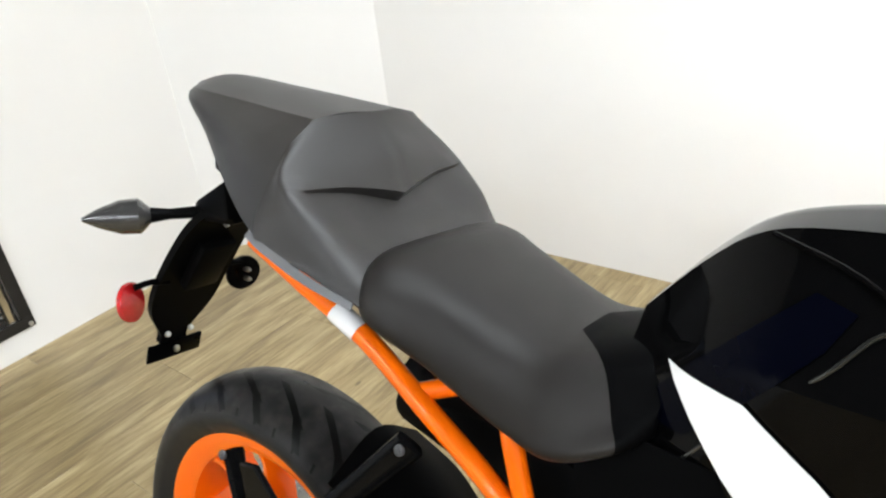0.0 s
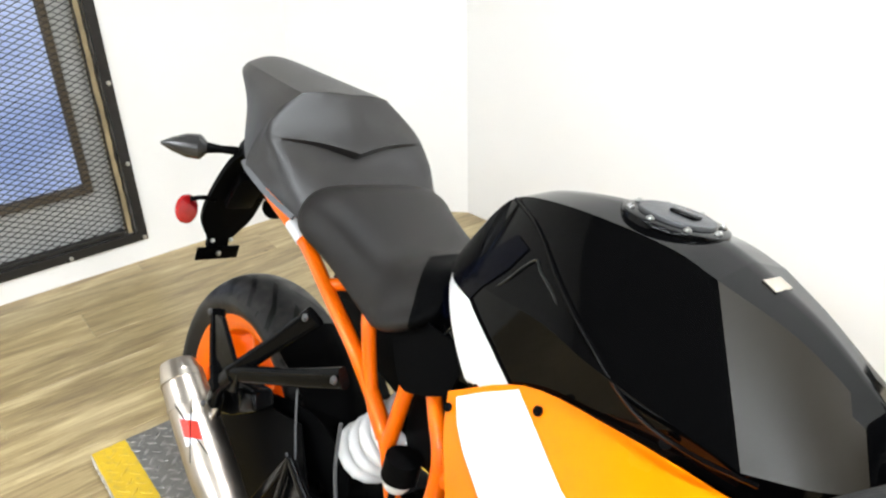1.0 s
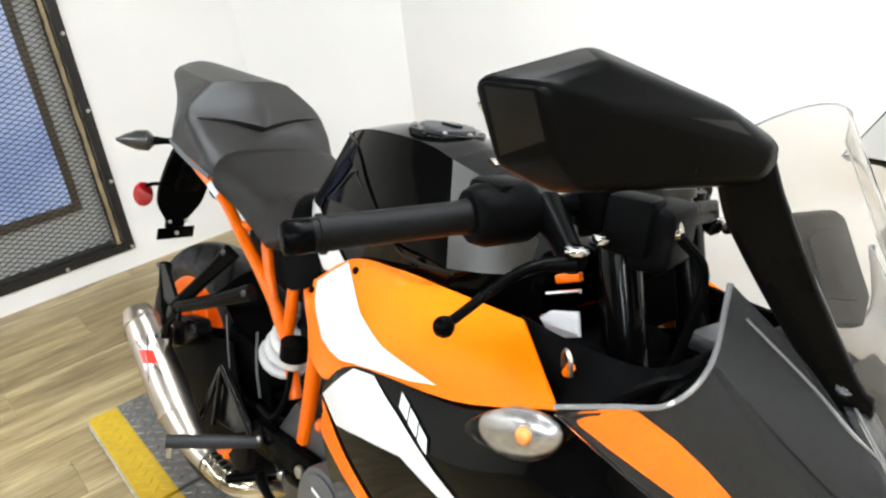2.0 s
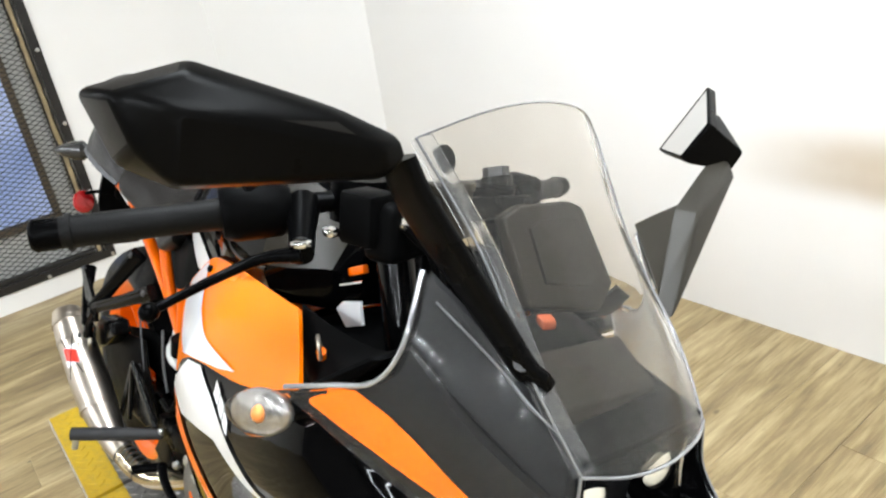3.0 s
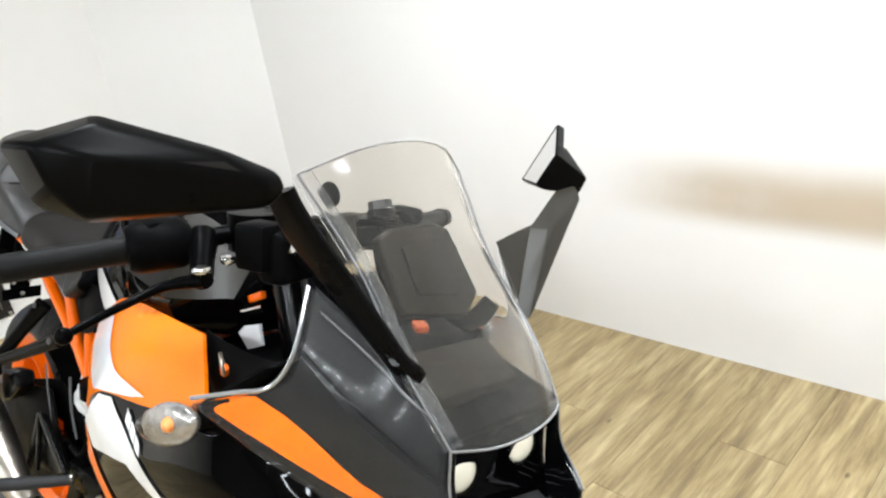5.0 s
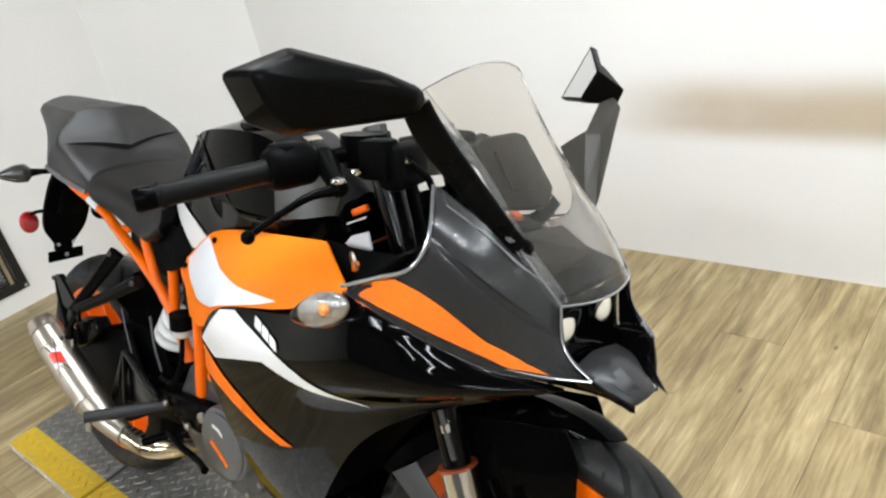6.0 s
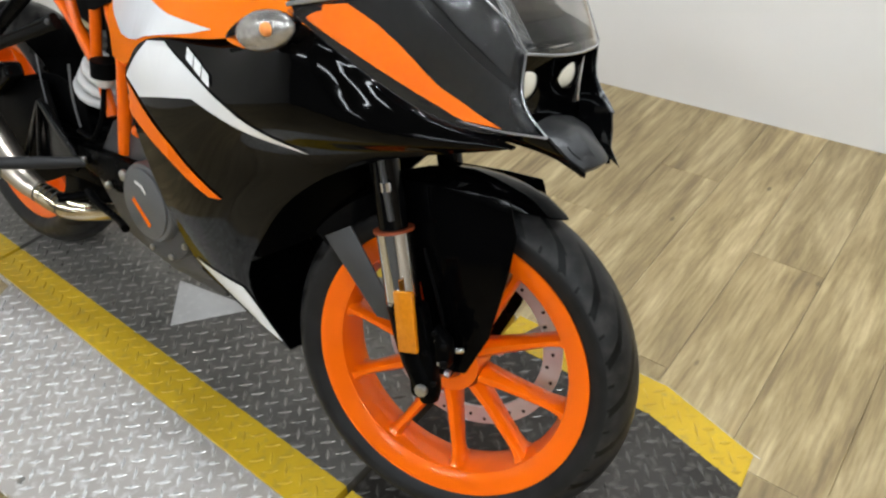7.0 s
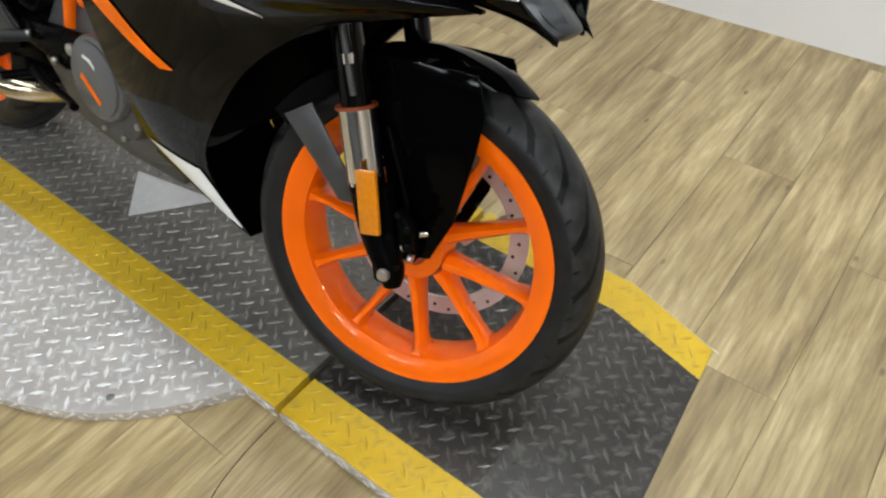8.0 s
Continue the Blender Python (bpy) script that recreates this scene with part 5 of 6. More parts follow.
part("strut_web", hull([(1.309, 0.104, 0.972), (1.311, 0.116, 0.972), (1.344, 0.096, 0.924), (1.346, 0.108, 0.924), (1.372, 0.090, 0.895), (1.374, 0.10, 0.897), (1.335, 0.150, 0.965), (1.318, 0.178, 0.992), (1.325, 0.185, 0.99)], 0.002), STRUT_GREY, BIKE, angle=20)
part("mirror_rim", tube([gm + (p - gm) * 1.02 for p in flat] + [gm + (flat[0] - gm) * 1.02], 0.0021, 8, 1), BLACK_PLASTIC, lm)

# ---- motorcycle: bars, dash, forks ----
DASH_BACK = [(1.2963, -0.0764, 0.9925), (1.2956, -0.0544, 1.0022), (1.3036, 0.0036, 1.0031), (1.3084, 0.0192, 0.9966), (1.3246, 0.0311, 0.9603), (1.3406, 0.0411, 0.9239), (1.3469, 0.0194, 0.9002), (1.3303, -0.0638, 0.912)]
dn = Vector((0.92, -0.13, 0.37)).normalized()
dash_mid = sum((Vector(p) for p in DASH_BACK), Vector()) / 8
dash = part("dashboard", hull([Vector(p) for p in DASH_BACK] + [dash_mid + (Vector(p) - dash_mid) * 1.04 - dn * 0.016 for p in DASH_BACK], 0.004, 3), DASH_GREY, BIKE, "dark grey instrument unit seen from its back", angle=30)
part("back_boss", hull([dash_mid + (Vector(p) - dash_mid) * 0.62 + dn * u for p in DASH_BACK for u in (-0.001, 0.004)], 0.0015), DASH_GREY, dash, angle=30)
part("nose_tray", hull([(1.366, -0.105, 0.888), (1.352, 0.046, 0.872), (1.412, -0.095, 0.852), (1.408, 0.038, 0.842), (1.366, -0.105, 0.862), (1.352, 0.046, 0.85), (1.412, -0.095, 0.828), (1.408, 0.038, 0.82)], 0.004), DASH_GREY, BIKE, angle=30)
part("tray_seal", hull([(1.336, -0.062, 0.908), (1.338, -0.044, 0.906), (1.346, -0.062, 0.903), (1.347, -0.044, 0.901), (1.336, -0.062, 0.900), (1.338, -0.044, 0.898), (1.346, -0.062, 0.894), (1.347, -0.044, 0.892)], 0.002), DULL_ORANGE, BIKE)
# made-up black fillers that darken the nose and hide the floor behind
part("duct_filler", hull([(1.0, -0.14, 0.80), (1.0, 0.10, 0.80), (1.12, -0.14, 0.79), (1.12, 0.10, 0.79), (1.0, -0.13, 0.55), (1.0, 0.10, 0.55), (1.09, -0.13, 0.55), (1.09, 0.10, 0.55)], 0.01), BLACK_PLASTIC, BIKE)
part("tray_filler", hull([(1.24, -0.15, 0.80), (1.24, 0.10, 0.80), (1.38, -0.11, 0.76), (1.38, 0.06, 0.76), (1.24, -0.15, 0.78), (1.24, 0.10, 0.78), (1.38, -0.11, 0.74), (1.38, 0.06, 0.74)], 0.004), BLACK_PLASTIC, BIKE)
part("nose_floor", B(box((0.18, 0.15, 0.012), pose(1.36, 0, 0.845, 0, 18), 0.004)), BLACK_PLASTIC, BIKE)
part("nose_floor", B(box((0.16, 0.06, 0.02), pose(1.28, 0.03, 0.84), 0.004)), DARK_GREY, BIKE)

FWM = TURNED @ Matrix.Translation(HUB)


def along_fork(y, z, dx=0.0):
    """A point of a fork leg, by its height over the hub."""
    return FWM @ Vector((-0.022 - 0.31 * z + dx, y, z))


for s in (-1, 1):
    leg = part("fork_leg", tube([along_fork(0.105 * s, 0.222), along_fork(0.105 * s, 0.7)], 0.0215, 24, 2), FORK_BLACK, BIKE, "black fork tube with a bright lower sleeve")
    part("sleeve", tube([along_fork(0.105 * s, 0.12), along_fork(0.105 * s, 0.222)], 0.0265, 24, 2), CHROME, leg)
    part("dust_seal", tube([along_fork(0.105 * s, 0.222), along_fork(0.105 * s, 0.226)], 0.030, 24, 2), DULL_ORANGE, leg)
    part("axle_clamp", tube([along_fork(0.105 * s, 0.125), along_fork(0.105 * s, 0.05, 0.005), FWM @ Vector((0, 0.107 * s, 0.0)), FWM @ Vector((0.008, 0.107 * s, -0.025))], [0.027, 0.024, 0.022, 0.014], 14, 4), BLACK_SATIN, leg)
    part("axle_nut", disc(0.009, 0.008, FWM @ Matrix.Translation((0.0, 0.13 * s, 0.0)) @ pose(0, 0, 0, 90), 16, 0.002), SCREW, leg)
    part("fork_foot", moved(hull([(-0.052, 0.095 * s, 0.125), (-0.024, 0.095 * s, 0.13), (0.012, 0.095 * s, 0.035), (0.02, 0.095 * s, -0.02), (-0.018, 0.095 * s, -0.022), (-0.04, 0.095 * s, 0.05), (-0.052, 0.122 * s, 0.125), (-0.024, 0.122 * s, 0.13), (0.012, 0.122 * s, 0.035), (0.02, 0.122 * s, -0.02), (-0.018, 0.122 * s, -0.022), (-0.04, 0.122 * s, 0.05)], 0.006), FWM), BLACK_SATIN, leg)
    bolt(leg, FWM @ Vector((0.014, 0.112 * s, 0.045)), (1, 0, 0.3), 0.006, 0.006, CHROME)
    bolt(leg, FWM @ Vector((0.004, 0.112 * s, 0.08)), (1, 0, 0.3), 0.006, 0.006, CHROME)
    part("pinch_bolt", tube([FWM @ Vector((0.025, 0.107 * s, 0.03)), FWM @ Vector((0.032, 0.107 * s, 0.03))], 0.006, 8, 2), SCREW, leg)
    part("top_nut", tube([along_fork(0.105 * s, 0.69), along_fork(0.105 * s, 0.712)], 0.018, 6, 2), DARK_GREY, leg)
# brake hose clipped to the fork, and the cast bits of its foot
hose = part("brake_hose", tube([along_fork(-0.128, 0.245, 0.012), along_fork(-0.130, 0.32, 0.010), along_fork(-0.126, 0.42, 0.004), along_fork(-0.115, 0.52, -0.004)], 0.0046, 10, 5), DARK_GREY, BIKE, "grey brake hose along the fork")
part("hose_clip", tube([along_fork(-0.1285, 0.285, 0.0115), along_fork(-0.1285, 0.297, 0.0115)], 0.0085, 12, 2), CHROME, hose)
foot = part("caliper_carrier", moved(hull([(0.0, -0.123, 0.105), (0.028, -0.123, 0.085), (0.034, -0.123, 0.048), (0.012, -0.123, 0.052), (0.0, -0.100, 0.105), (0.028, -0.100, 0.085), (0.034, -0.100, 0.048), (0.012, -0.100, 0.052)], 0.003), FWM), BLACK_SATIN, BIKE)
for x, z, r in ((0.022, 0.082, 0.006), (0.026, 0.055, 0.0065), (0.004, 0.098, 0.005), (-0.004, 0.062, 0.005), (0.016, 0.018, 0.005)):
    bolt(foot, FWM @ Vector((x, -0.124, z)), FWM.to_3x3() @ Vector((0.3, -1, 0.1)), r, 0.005, CAST_BLACK)
part("pad_pin", tube([FWM @ Vector((0.036, -0.112, 0.075)), FWM @ Vector((0.046, -0.106, 0.078))], 0.005, 10, 2), CHROME, foot)
# amber reflector on its bracket
rf = part("reflector_bracket", moved(box((0.012, 0.03, 0.05), pose(-0.035, -0.135, 0.12), 0.003), FWM), BLACK_SATIN, BIKE)
part("reflector", moved(box((0.030, 0.009, 0.092), pose(-0.03, -0.152, 0.115, 0, -14, 0), 0.002), FWM), AMBER, rf, "amber rectangular reflector")
# yokes
YOKE = FWM @ Matrix.Translation((-0.022 - 0.31 * 0.66, 0, 0.66)) @ pose(0, 0, 0, 0, -17, 0)
part("top_yoke", moved(hull([(-0.03, -0.135, -0.014), (0.035, -0.135, -0.014), (0.035, 0.135, -0.014), (-0.03, 0.135, -0.014), (-0.075, -0.04, -0.014), (-0.075, 0.04, -0.014),
                              (-0.03, -0.135, 0.014), (0.035, -0.135, 0.014), (0.035, 0.135, 0.014), (-0.03, 0.135, 0.014), (-0.075, -0.04, 0.014), (-0.075, 0.04, 0.014)], 0.004), YOKE), BLACK_SATIN, BIKE, angle=30)
part("lower_yoke", moved(box((0.09, 0.27, 0.04), pose(-0.01, 0, -0.2), 0.01), YOKE), BLACK_SATIN, BIKE)
part("steering_head", tube([YOKE @ Vector((-0.045, 0, -0.22)), YOKE @ Vector((-0.045, 0, -0.03))], 0.027, 20, 2), BLACK_SATIN, BIKE)
# made-up black plate, placed to hide the far panel from the camera
part("fairing_filler", hull([(x, y + 0.1 * (1.05 - x), z) for x, z in ((0.985, 0.862), (1.10, 0.895), (1.125, 0.815), (1.03, 0.745)) for y in (0.092, 0.096)], 0.001), BLACK_PLASTIC, BIKE)
ign = part("ignition_lock", tube([(1.150, -0.019, 0.930), (1.141, -0.017, 0.978), (1.1405, -0.017, 0.981), (1.139, -0.017, 0.990), (1.1385, -0.017, 0.993)], [0.025, 0.0275, 0.0315, 0.0315, 0.028], 28, 2), STRUT_GREY, BIKE)
part("key_blade", box((0.010, 0.004, 0.022), pose(1.136, -0.018, 1.000, 0, -12)), SCREW, ign)
part("key_head", disc(0.0155, 0.009, pose(1.133, -0.019, 1.017, 0, -12, 35) @ Matrix.Diagonal((0.82, 1, 1.12, 1)) @ pose(0, 0, 0, 90), 24, 0.003), BLACK_PLASTIC, ign, "black key head standing in the lock")


def handlebar(s):
    """A clip-on bar with grip, controls and lever; s is -1 on the right."""
    C = Vector((1.146, -0.135, 0.985)) if s < 0 else Vector((1.085, 0.10, 0.950))
    out = Vector((1.052, -0.425, 0.952)) if s < 0 else Vector((0.968, 0.37, 0.930))
    d = (out - C).normalized()
    ob = part("handlebar", tube([C, out], 0.011, 14, 2), BLACK_SATIN, BIKE, "black clip-on bar with rubber grip")
    Lb = (out - C).length
    at = lambda u: C + d * (Lb * u)
    part("clamp", tube([C - Vector((0, 0, 0.022)), C + Vector((0, 0, 0.022))], 0.033, 24, 2), BLACK_SATIN, ob)
    part("grip", tube([at(0.46), at(0.50), at(0.9), at(0.905)], [0.0175, 0.0152, 0.0152, 0.0135], 20, 2), GRIP_RUBBER, ob, "black rubber grip")
    part("bar_end", tube([at(0.90), at(0.985), at(1.0)], [0.0145, 0.0155, 0.011], 20, 2), BLACK_SATIN, ob)
    part("grip_flange", tube([at(0.885), at(0.9)], 0.0175, 20, 2), GRIP_RUBBER, ob)
    part("switch_housing", tube([at(0.24), at(0.28), at(0.42), at(0.46)], [0.02, 0.029, 0.029, 0.024], 16, 2), BLACK_PLASTIC, ob)
    part("switch_block", moved(box((0.045, 0.05, 0.05), None, 0.008), Matrix.Translation(at(0.33) + Vector((-0.01, 0, 0.004)))), BLACK_PLASTIC, ob)
    f = Vector((0.062, -0.02 * s, -0.012))
    piv = at(0.24) + f + Vector((0.0, 0, -0.008))
    if s < 0:
        piv = Vector((1.199, -0.232, 0.950))
        tip = Vector((1.192, -0.366, 0.916))
    else:
        tip = piv + Vector((-0.06, 0.15, -0.03))
    lev = part("brake_lever" if s < 0 else "clutch_lever", tube([piv, piv.lerp(tip, 0.22) + Vector((-0.018, 0, 0.002)), piv.lerp(tip, 0.5) + Vector((-0.018, 0, 0.000)), piv.lerp(tip, 0.8) + Vector((-0.006, 0, 0.001)), tip], [0.0080, 0.0056, 0.0046, 0.0042, 0.0040], 10, 6), BLACK_SATIN, ob, "black control lever with a ball end")
    bm = bmesh.new()
    bmesh.ops.create_uvsphere(bm, u_segments=16, v_segments=10, radius=0.0085, matrix=Matrix.Translation(tip))
    part("ball_end", bm, BLACK_SATIN, ob)
    part("perch", tube([at(0.2), at(0.2).lerp(piv, 0.6), piv], [0.018, 0.013, 0.012], 10, 3), BLACK_SATIN, ob)
    bolt(ob, piv + Vector((0, 0, 0.008)), (0, 0, 1), 0.0105, 0.006, CHROME)
    bolt(ob, piv + Vector((0.0, 0.030, 0.015)), (0.2, 0, 1), 0.008, 0.006, CHROME)
    if s < 0:
        part("reservoir", moved(box((0.042, 0.040, 0.052), None, 0.006), Matrix.Translation((1.205, -0.166, 0.980)) @ pose(0, 0, 0, 0, 0, 15)), BLACK_PLASTIC, ob, "black brake fluid box")
        part("master_cylinder", moved(box((0.040, 0.085, 0.060), None, 0.012, 3), Matrix.Translation((1.212, -0.128, 0.968)) @ pose(0, 0, 0, 0, 0, 15)), BLACK_PLASTIC, ob)
        part("banjo", tube([(1.225, -0.15, 0.975), (1.24, -0.145, 0.98)], 0.008, 10, 2), CHROME, ob)
        add = tube([(1.24, -0.145, 0.975), (1.255, -0.12, 0.94), (1.24, -0.11, 0.86), (1.21, -0.12, 0.75)], 0.005, 8, 5)
        part("brake_hose", add, BLACK_PLASTIC, ob)
    else:
        part("switch_top", moved(box((0.05, 0.05, 0.026), None, 0.01), Matrix.Translation(at(0.34) + Vector((0, 0, 0.016)))), BLACK_PLASTIC, ob)


handlebar(-1)
handlebar(1)

part("cable_loop", tube([(1.176, -0.196, 0.838), (1.178, -0.201, 0.852), (1.184, -0.205, 0.859), (1.192, -0.208, 0.853), (1.194, -0.207, 0.838)], 0.0022, 8, 5), STEEL, BIKE)
part("cable_plug", tube([(1.184, -0.200, 0.836), (1.190, -0.204, 0.845)], 0.005, 10, 2), ORANGE, BIKE)
part("frame_label", hull([(x, y, z) for x, z in ((1.078, 0.838), (1.092, 0.851), (1.127, 0.862), (1.134, 0.836), (1.10, 0.822)) for y in (-0.1215, -0.118)]), WHITE_PAINT, BIKE, "white label by the steering head")
gusset = part("head_gusset", box((0.034, 0.008, 0.010), pose(1.098, -0.106, 0.888, 0, -22), 0.002), RIM_ORANGE, BIKE)
part("clip", tube([(1.080, -0.117, 0.866), (1.120, -0.113, 0.881)], 0.0025, 8, 2), CHROME, gusset)

# ---- motorcycle: front mudguard and brake disc ----
rings = []
for k in range(12):
    r = 0.312 - (0.006 if k == 0 else 0)
    w = 0.042 + 0.028 * min(1, k / 5) ** 0.8
    row = []
    for u in (-1.0, -0.97, -0.8, -0.45, 0, 0.45, 0.8, 0.97, 1.0):
        rr = r - 0.018 * u * u - (0.03 * min(1, k / 3) if abs(u) == 1 else 0)
        a = radians(65 + 7.4 * k + 11 * u * u * max(0.0, 1 - k / 5))
        row.append(Vector((rr * math.cos(a), w * u, rr * math.sin(a))))
    rings.append(row)
bm = bmesh.new()
vs = [[bm.verts.new(FWM @ p) for p in r] for r in rings]
for a, b in zip(vs, vs[1:]):
    for i in range(8):
        bm.faces.new((a[i], a[i + 1], b[i + 1], b[i]))
bmesh.ops.recalc_face_normals(bm, faces=bm.faces[:])
bmesh.ops.solidify(bm, geom=bm.faces[:], thickness=0.003)
guard = part("mudguard", bm, GUARD_BLACK, BIKE, "gloss black front mudguard", angle=50)
for s in (-1, 1):
    m = FWM @ pose(0, 0.073 * s + (0.0015 if s > 0 else 0.0015), 0, 90)
    sk = plate([(0.066, 0.292), (0.080, 0.255), (0.080, 0.20), (0.070, 0.09), (0.045, 0.02), (0.018, 0.012), (-0.02, 0.06), (-0.055, 0.15), (-0.09, 0.24), (-0.10, 0.29), (0.0, 0.30), (0.06, 0.302)], 0.003, m, 0.001)
    part("skirt", sk, GUARD_BLACK, guard)
    m = FWM @ pose(0, 0.086 * s, 0, 90)
    part("stay", plate([(-0.215, 0.17), (-0.172, 0.20), (-0.088, 0.10), (-0.082, 0.07), (-0.108, 0.068)], 0.003, m, 0.001), DARK_GREY, guard, "dark grey flat stay of the mudguard")
DISC_STEEL = surface("brushed_disc_steel", (0.62, 0.62, 0.62), 0.34, 0.5, 0, 0.15, 40)
part("brake_disc", spin([(0.160, 0.062), (0.160, 0.0665), (0.128, 0.0665), (0.128, 0.062)], 72, FWM), DISC_STEEL, FRONT, "steel brake disc with drilled holes")
# holes are dark discs laid on the face, their shade in the colour
for k in range(36):
    a = 2 * math.pi * k / 36
    r = (0.137, 0.144, 0.151)[k % 3]
    m = FWM @ Matrix.Translation((r * math.cos(a), 0.0618, r * math.sin(a))) @ pose(0, 0, 0, 90)
    part("hole", disc(0.0032, 0.0014, m, 8), SEAM, FRONT)
for k in range(6):
    a = 2 * math.pi * k / 6
    p0, p1 = Vector((0.05 * math.cos(a), 0.058, 0.05 * math.sin(a))), Vector((0.131 * math.cos(a + 0.5), 0.064, 0.131 * math.sin(a + 0.5)))
    part("disc_arm", tube([FWM @ p0, FWM @ p0.lerp(p1, 0.5), FWM @ p1], [0.012, 0.006, 0.008], 8, 3), DISC_STEEL, FRONT)
part("caliper", moved(hull([(-0.16, 0.055, 0.0), (-0.10, 0.055, 0.10), (-0.085, 0.055, -0.02), (-0.16, 0.10, 0.0), (-0.10, 0.10, 0.10), (-0.085, 0.10, -0.02), (-0.15, 0.07, 0.07)], 0.008), FWM), BLACK_SATIN, BIKE)
part("axle", tube([FWM @ Vector((0, -0.13, 0)), FWM @ Vector((0, 0.13, 0))], 0.010, 16, 2), SCREW, FRONT)
part("speed_sensor", moved(box((0.03, 0.02, 0.03), pose(0.01, -0.07, 0.02), 0.005), FWM), BLACK_PLASTIC, FRONT)
part("sensor_cable", tube([FWM @ Vector((0.01, -0.08, 0.03)), FWM @ Vector((0.0, -0.088, 0.10)), FWM @ Vector((-0.05, -0.082, 0.2))], 0.003, 6, 5), BLACK_PLASTIC, FRONT)

for s in (-1, 1):
    part("tank_skirt", mirrored(tank_skirt()) if s > 0 else tank_skirt(), BLACK_COVER, BIKE, "black cover under the tank's rear corner", angle=40)

# ---- motorcycle: frame, engine, exhaust ----
R1 = 0.0116
for s in (-1, 1):
    def q(*pts):
        return [(x, (y if s < 0 else -y), z) for x, y, z in pts]
    fr = part("frame_rail", tube(q((0.085, -0.128, 0.862), (0.16, -0.118, 0.825), (0.235, -0.104, 0.782), (0.323, -0.108, 0.734), (0.417, -0.11, 0.678), (0.505, -0.11, 0.600), (0.56, -0.115, 0.50)), [0.010, 0.012, R1, R1, R1, R1, R1], 14, 6), RIM_ORANGE, BIKE, "orange tubular frame rail")
    part("brace", tube(q((0.408, -0.098, 0.775), (0.425, -0.108, 0.735), (0.459, -0.11, 0.645), (0.50, -0.11, 0.598)), 0.0105, 12, 3), RIM_ORANGE, fr)
    part("brace", tube(q((0.533, -0.112, 0.705), (0.512, -0.11, 0.595)), 0.011, 12, 2), RIM_ORANGE, fr)
    part("brace", tube(q((0.36, -0.07, 0.762), (0.30, -0.105, 0.742)), 0.010, 12, 2), RIM_ORANGE, fr)
    part("front_rail", tube(q((0.572, -0.108, 0.716), (0.598, -0.118, 0.692), (0.626, -0.122, 0.640), (0.626, -0.125, 0.56), (0.60, -0.12, 0.44)), [0.0095, 0.0105, 0.012, 0.0135, 0.013], 14, 5), RIM_ORANGE, fr)
    part("brace", tube(q((0.632, -0.118, 0.622), (0.75, -0.13, 0.70), (1.0, -0.09, 0.82)), 0.0125, 12, 4), RIM_ORANGE, fr)
    part("brace", tube(q((0.66, -0.125, 0.50), (0.85, -0.12, 0.62), (1.02, -0.07, 0.74)), 0.0125, 12, 4), RIM_ORANGE, fr)
    part("sticker", tube(q((0.196, -0.1105, 0.8045), (0.226, -0.1055, 0.787)), 0.0128, 12, 2), WHITE_PAINT, fr, "white band on the frame tube")
eng = part("engine", hull([(0.46, -0.12, 0.36), (0.56, -0.12, 0.50), (0.82, -0.12, 0.48), (0.90, -0.11, 0.38), (0.84, -0.10, 0.24), (0.70, -0.09, 0.20), (0.54, -0.10, 0.23),
                           (0.46, 0.12, 0.36), (0.56, 0.12, 0.50), (0.82, 0.12, 0.48), (0.90, 0.11, 0.38), (0.84, 0.10, 0.24), (0.70, 0.09, 0.20), (0.54, 0.10, 0.23)], 0.015), DARK_GREY, BIKE, "dark grey engine block", angle=30)
part("cylinder", box((0.17, 0.19, 0.26), pose(0.84, 0, 0.56, 0, 20), 0.012), DARK_GREY, eng)
CL = Matrix.Translation((0.735, -0.135, 0.392)) @ pose(0, 0, 0, 90, 0, 0)
cov = part("clutch_cover", disc(0.076, 0.06, CL, 48, 0.008), COVER_GREY, eng, "round grey engine cover with paint marks")
part("cover_face", disc(0.067, 0.006, CL @ pose(0, 0, 0.032), 48, 0.003), COVER_GREY, cov)
part("mark", plate([(-0.008, -0.0055), (0.056, -0.0055), (0.056, 0.0055), (-0.008, 0.0055)], 0.0006, CL @ pose(-0.028, -0.005, 0.0352, 0, 0, -38)), ORANGE, cov, "orange painted mark")
part("mark", plate([(0, 0), (0.022, 0.002), (0.034, -0.006), (0.034, -0.012), (0.02, -0.005), (0, -0.006)], 0.0006, CL @ pose(-0.022, 0.040, 0.0352, 0, 0, -14)), WHITE_PAINT, cov, "pale painted mark")
part("case_rim", disc(0.096, 0.05, CL @ pose(0.012, -0.018, -0.012), 40, 0.006), DARK_GREY, eng)
for k in range(9):
    a = 2 * math.pi * k / 9 + 0.2
    bolt(eng, CL @ Vector((0.012 + 0.087 * math.cos(a), -0.018 + 0.087 * math.sin(a), 0.012)), (0, -1, 0), 0.006, 0.006)
part("sump", hull([(0.58, -0.07, 0.22), (0.86, -0.08, 0.24), (0.80, -0.05, 0.17), (0.64, -0.05, 0.165), (0.58, 0.07, 0.22), (0.86, 0.08, 0.24), (0.80, 0.05, 0.17), (0.64, 0.05, 0.165)], 0.01), DARK_GREY, eng, angle=30)
part("water_hose", tube([(0.80, -0.10, 0.52), (0.84, -0.135, 0.46), (0.86, -0.13, 0.40), (0.88, -0.10, 0.34)], 0.013, 12, 5), BLACK_PLASTIC, eng)
part("radiator", B(box((0.03, 0.26, 0.22), pose(1.0, 0, 0.50, 0, -12), 0.006)), BLACK_COVER, BIKE)

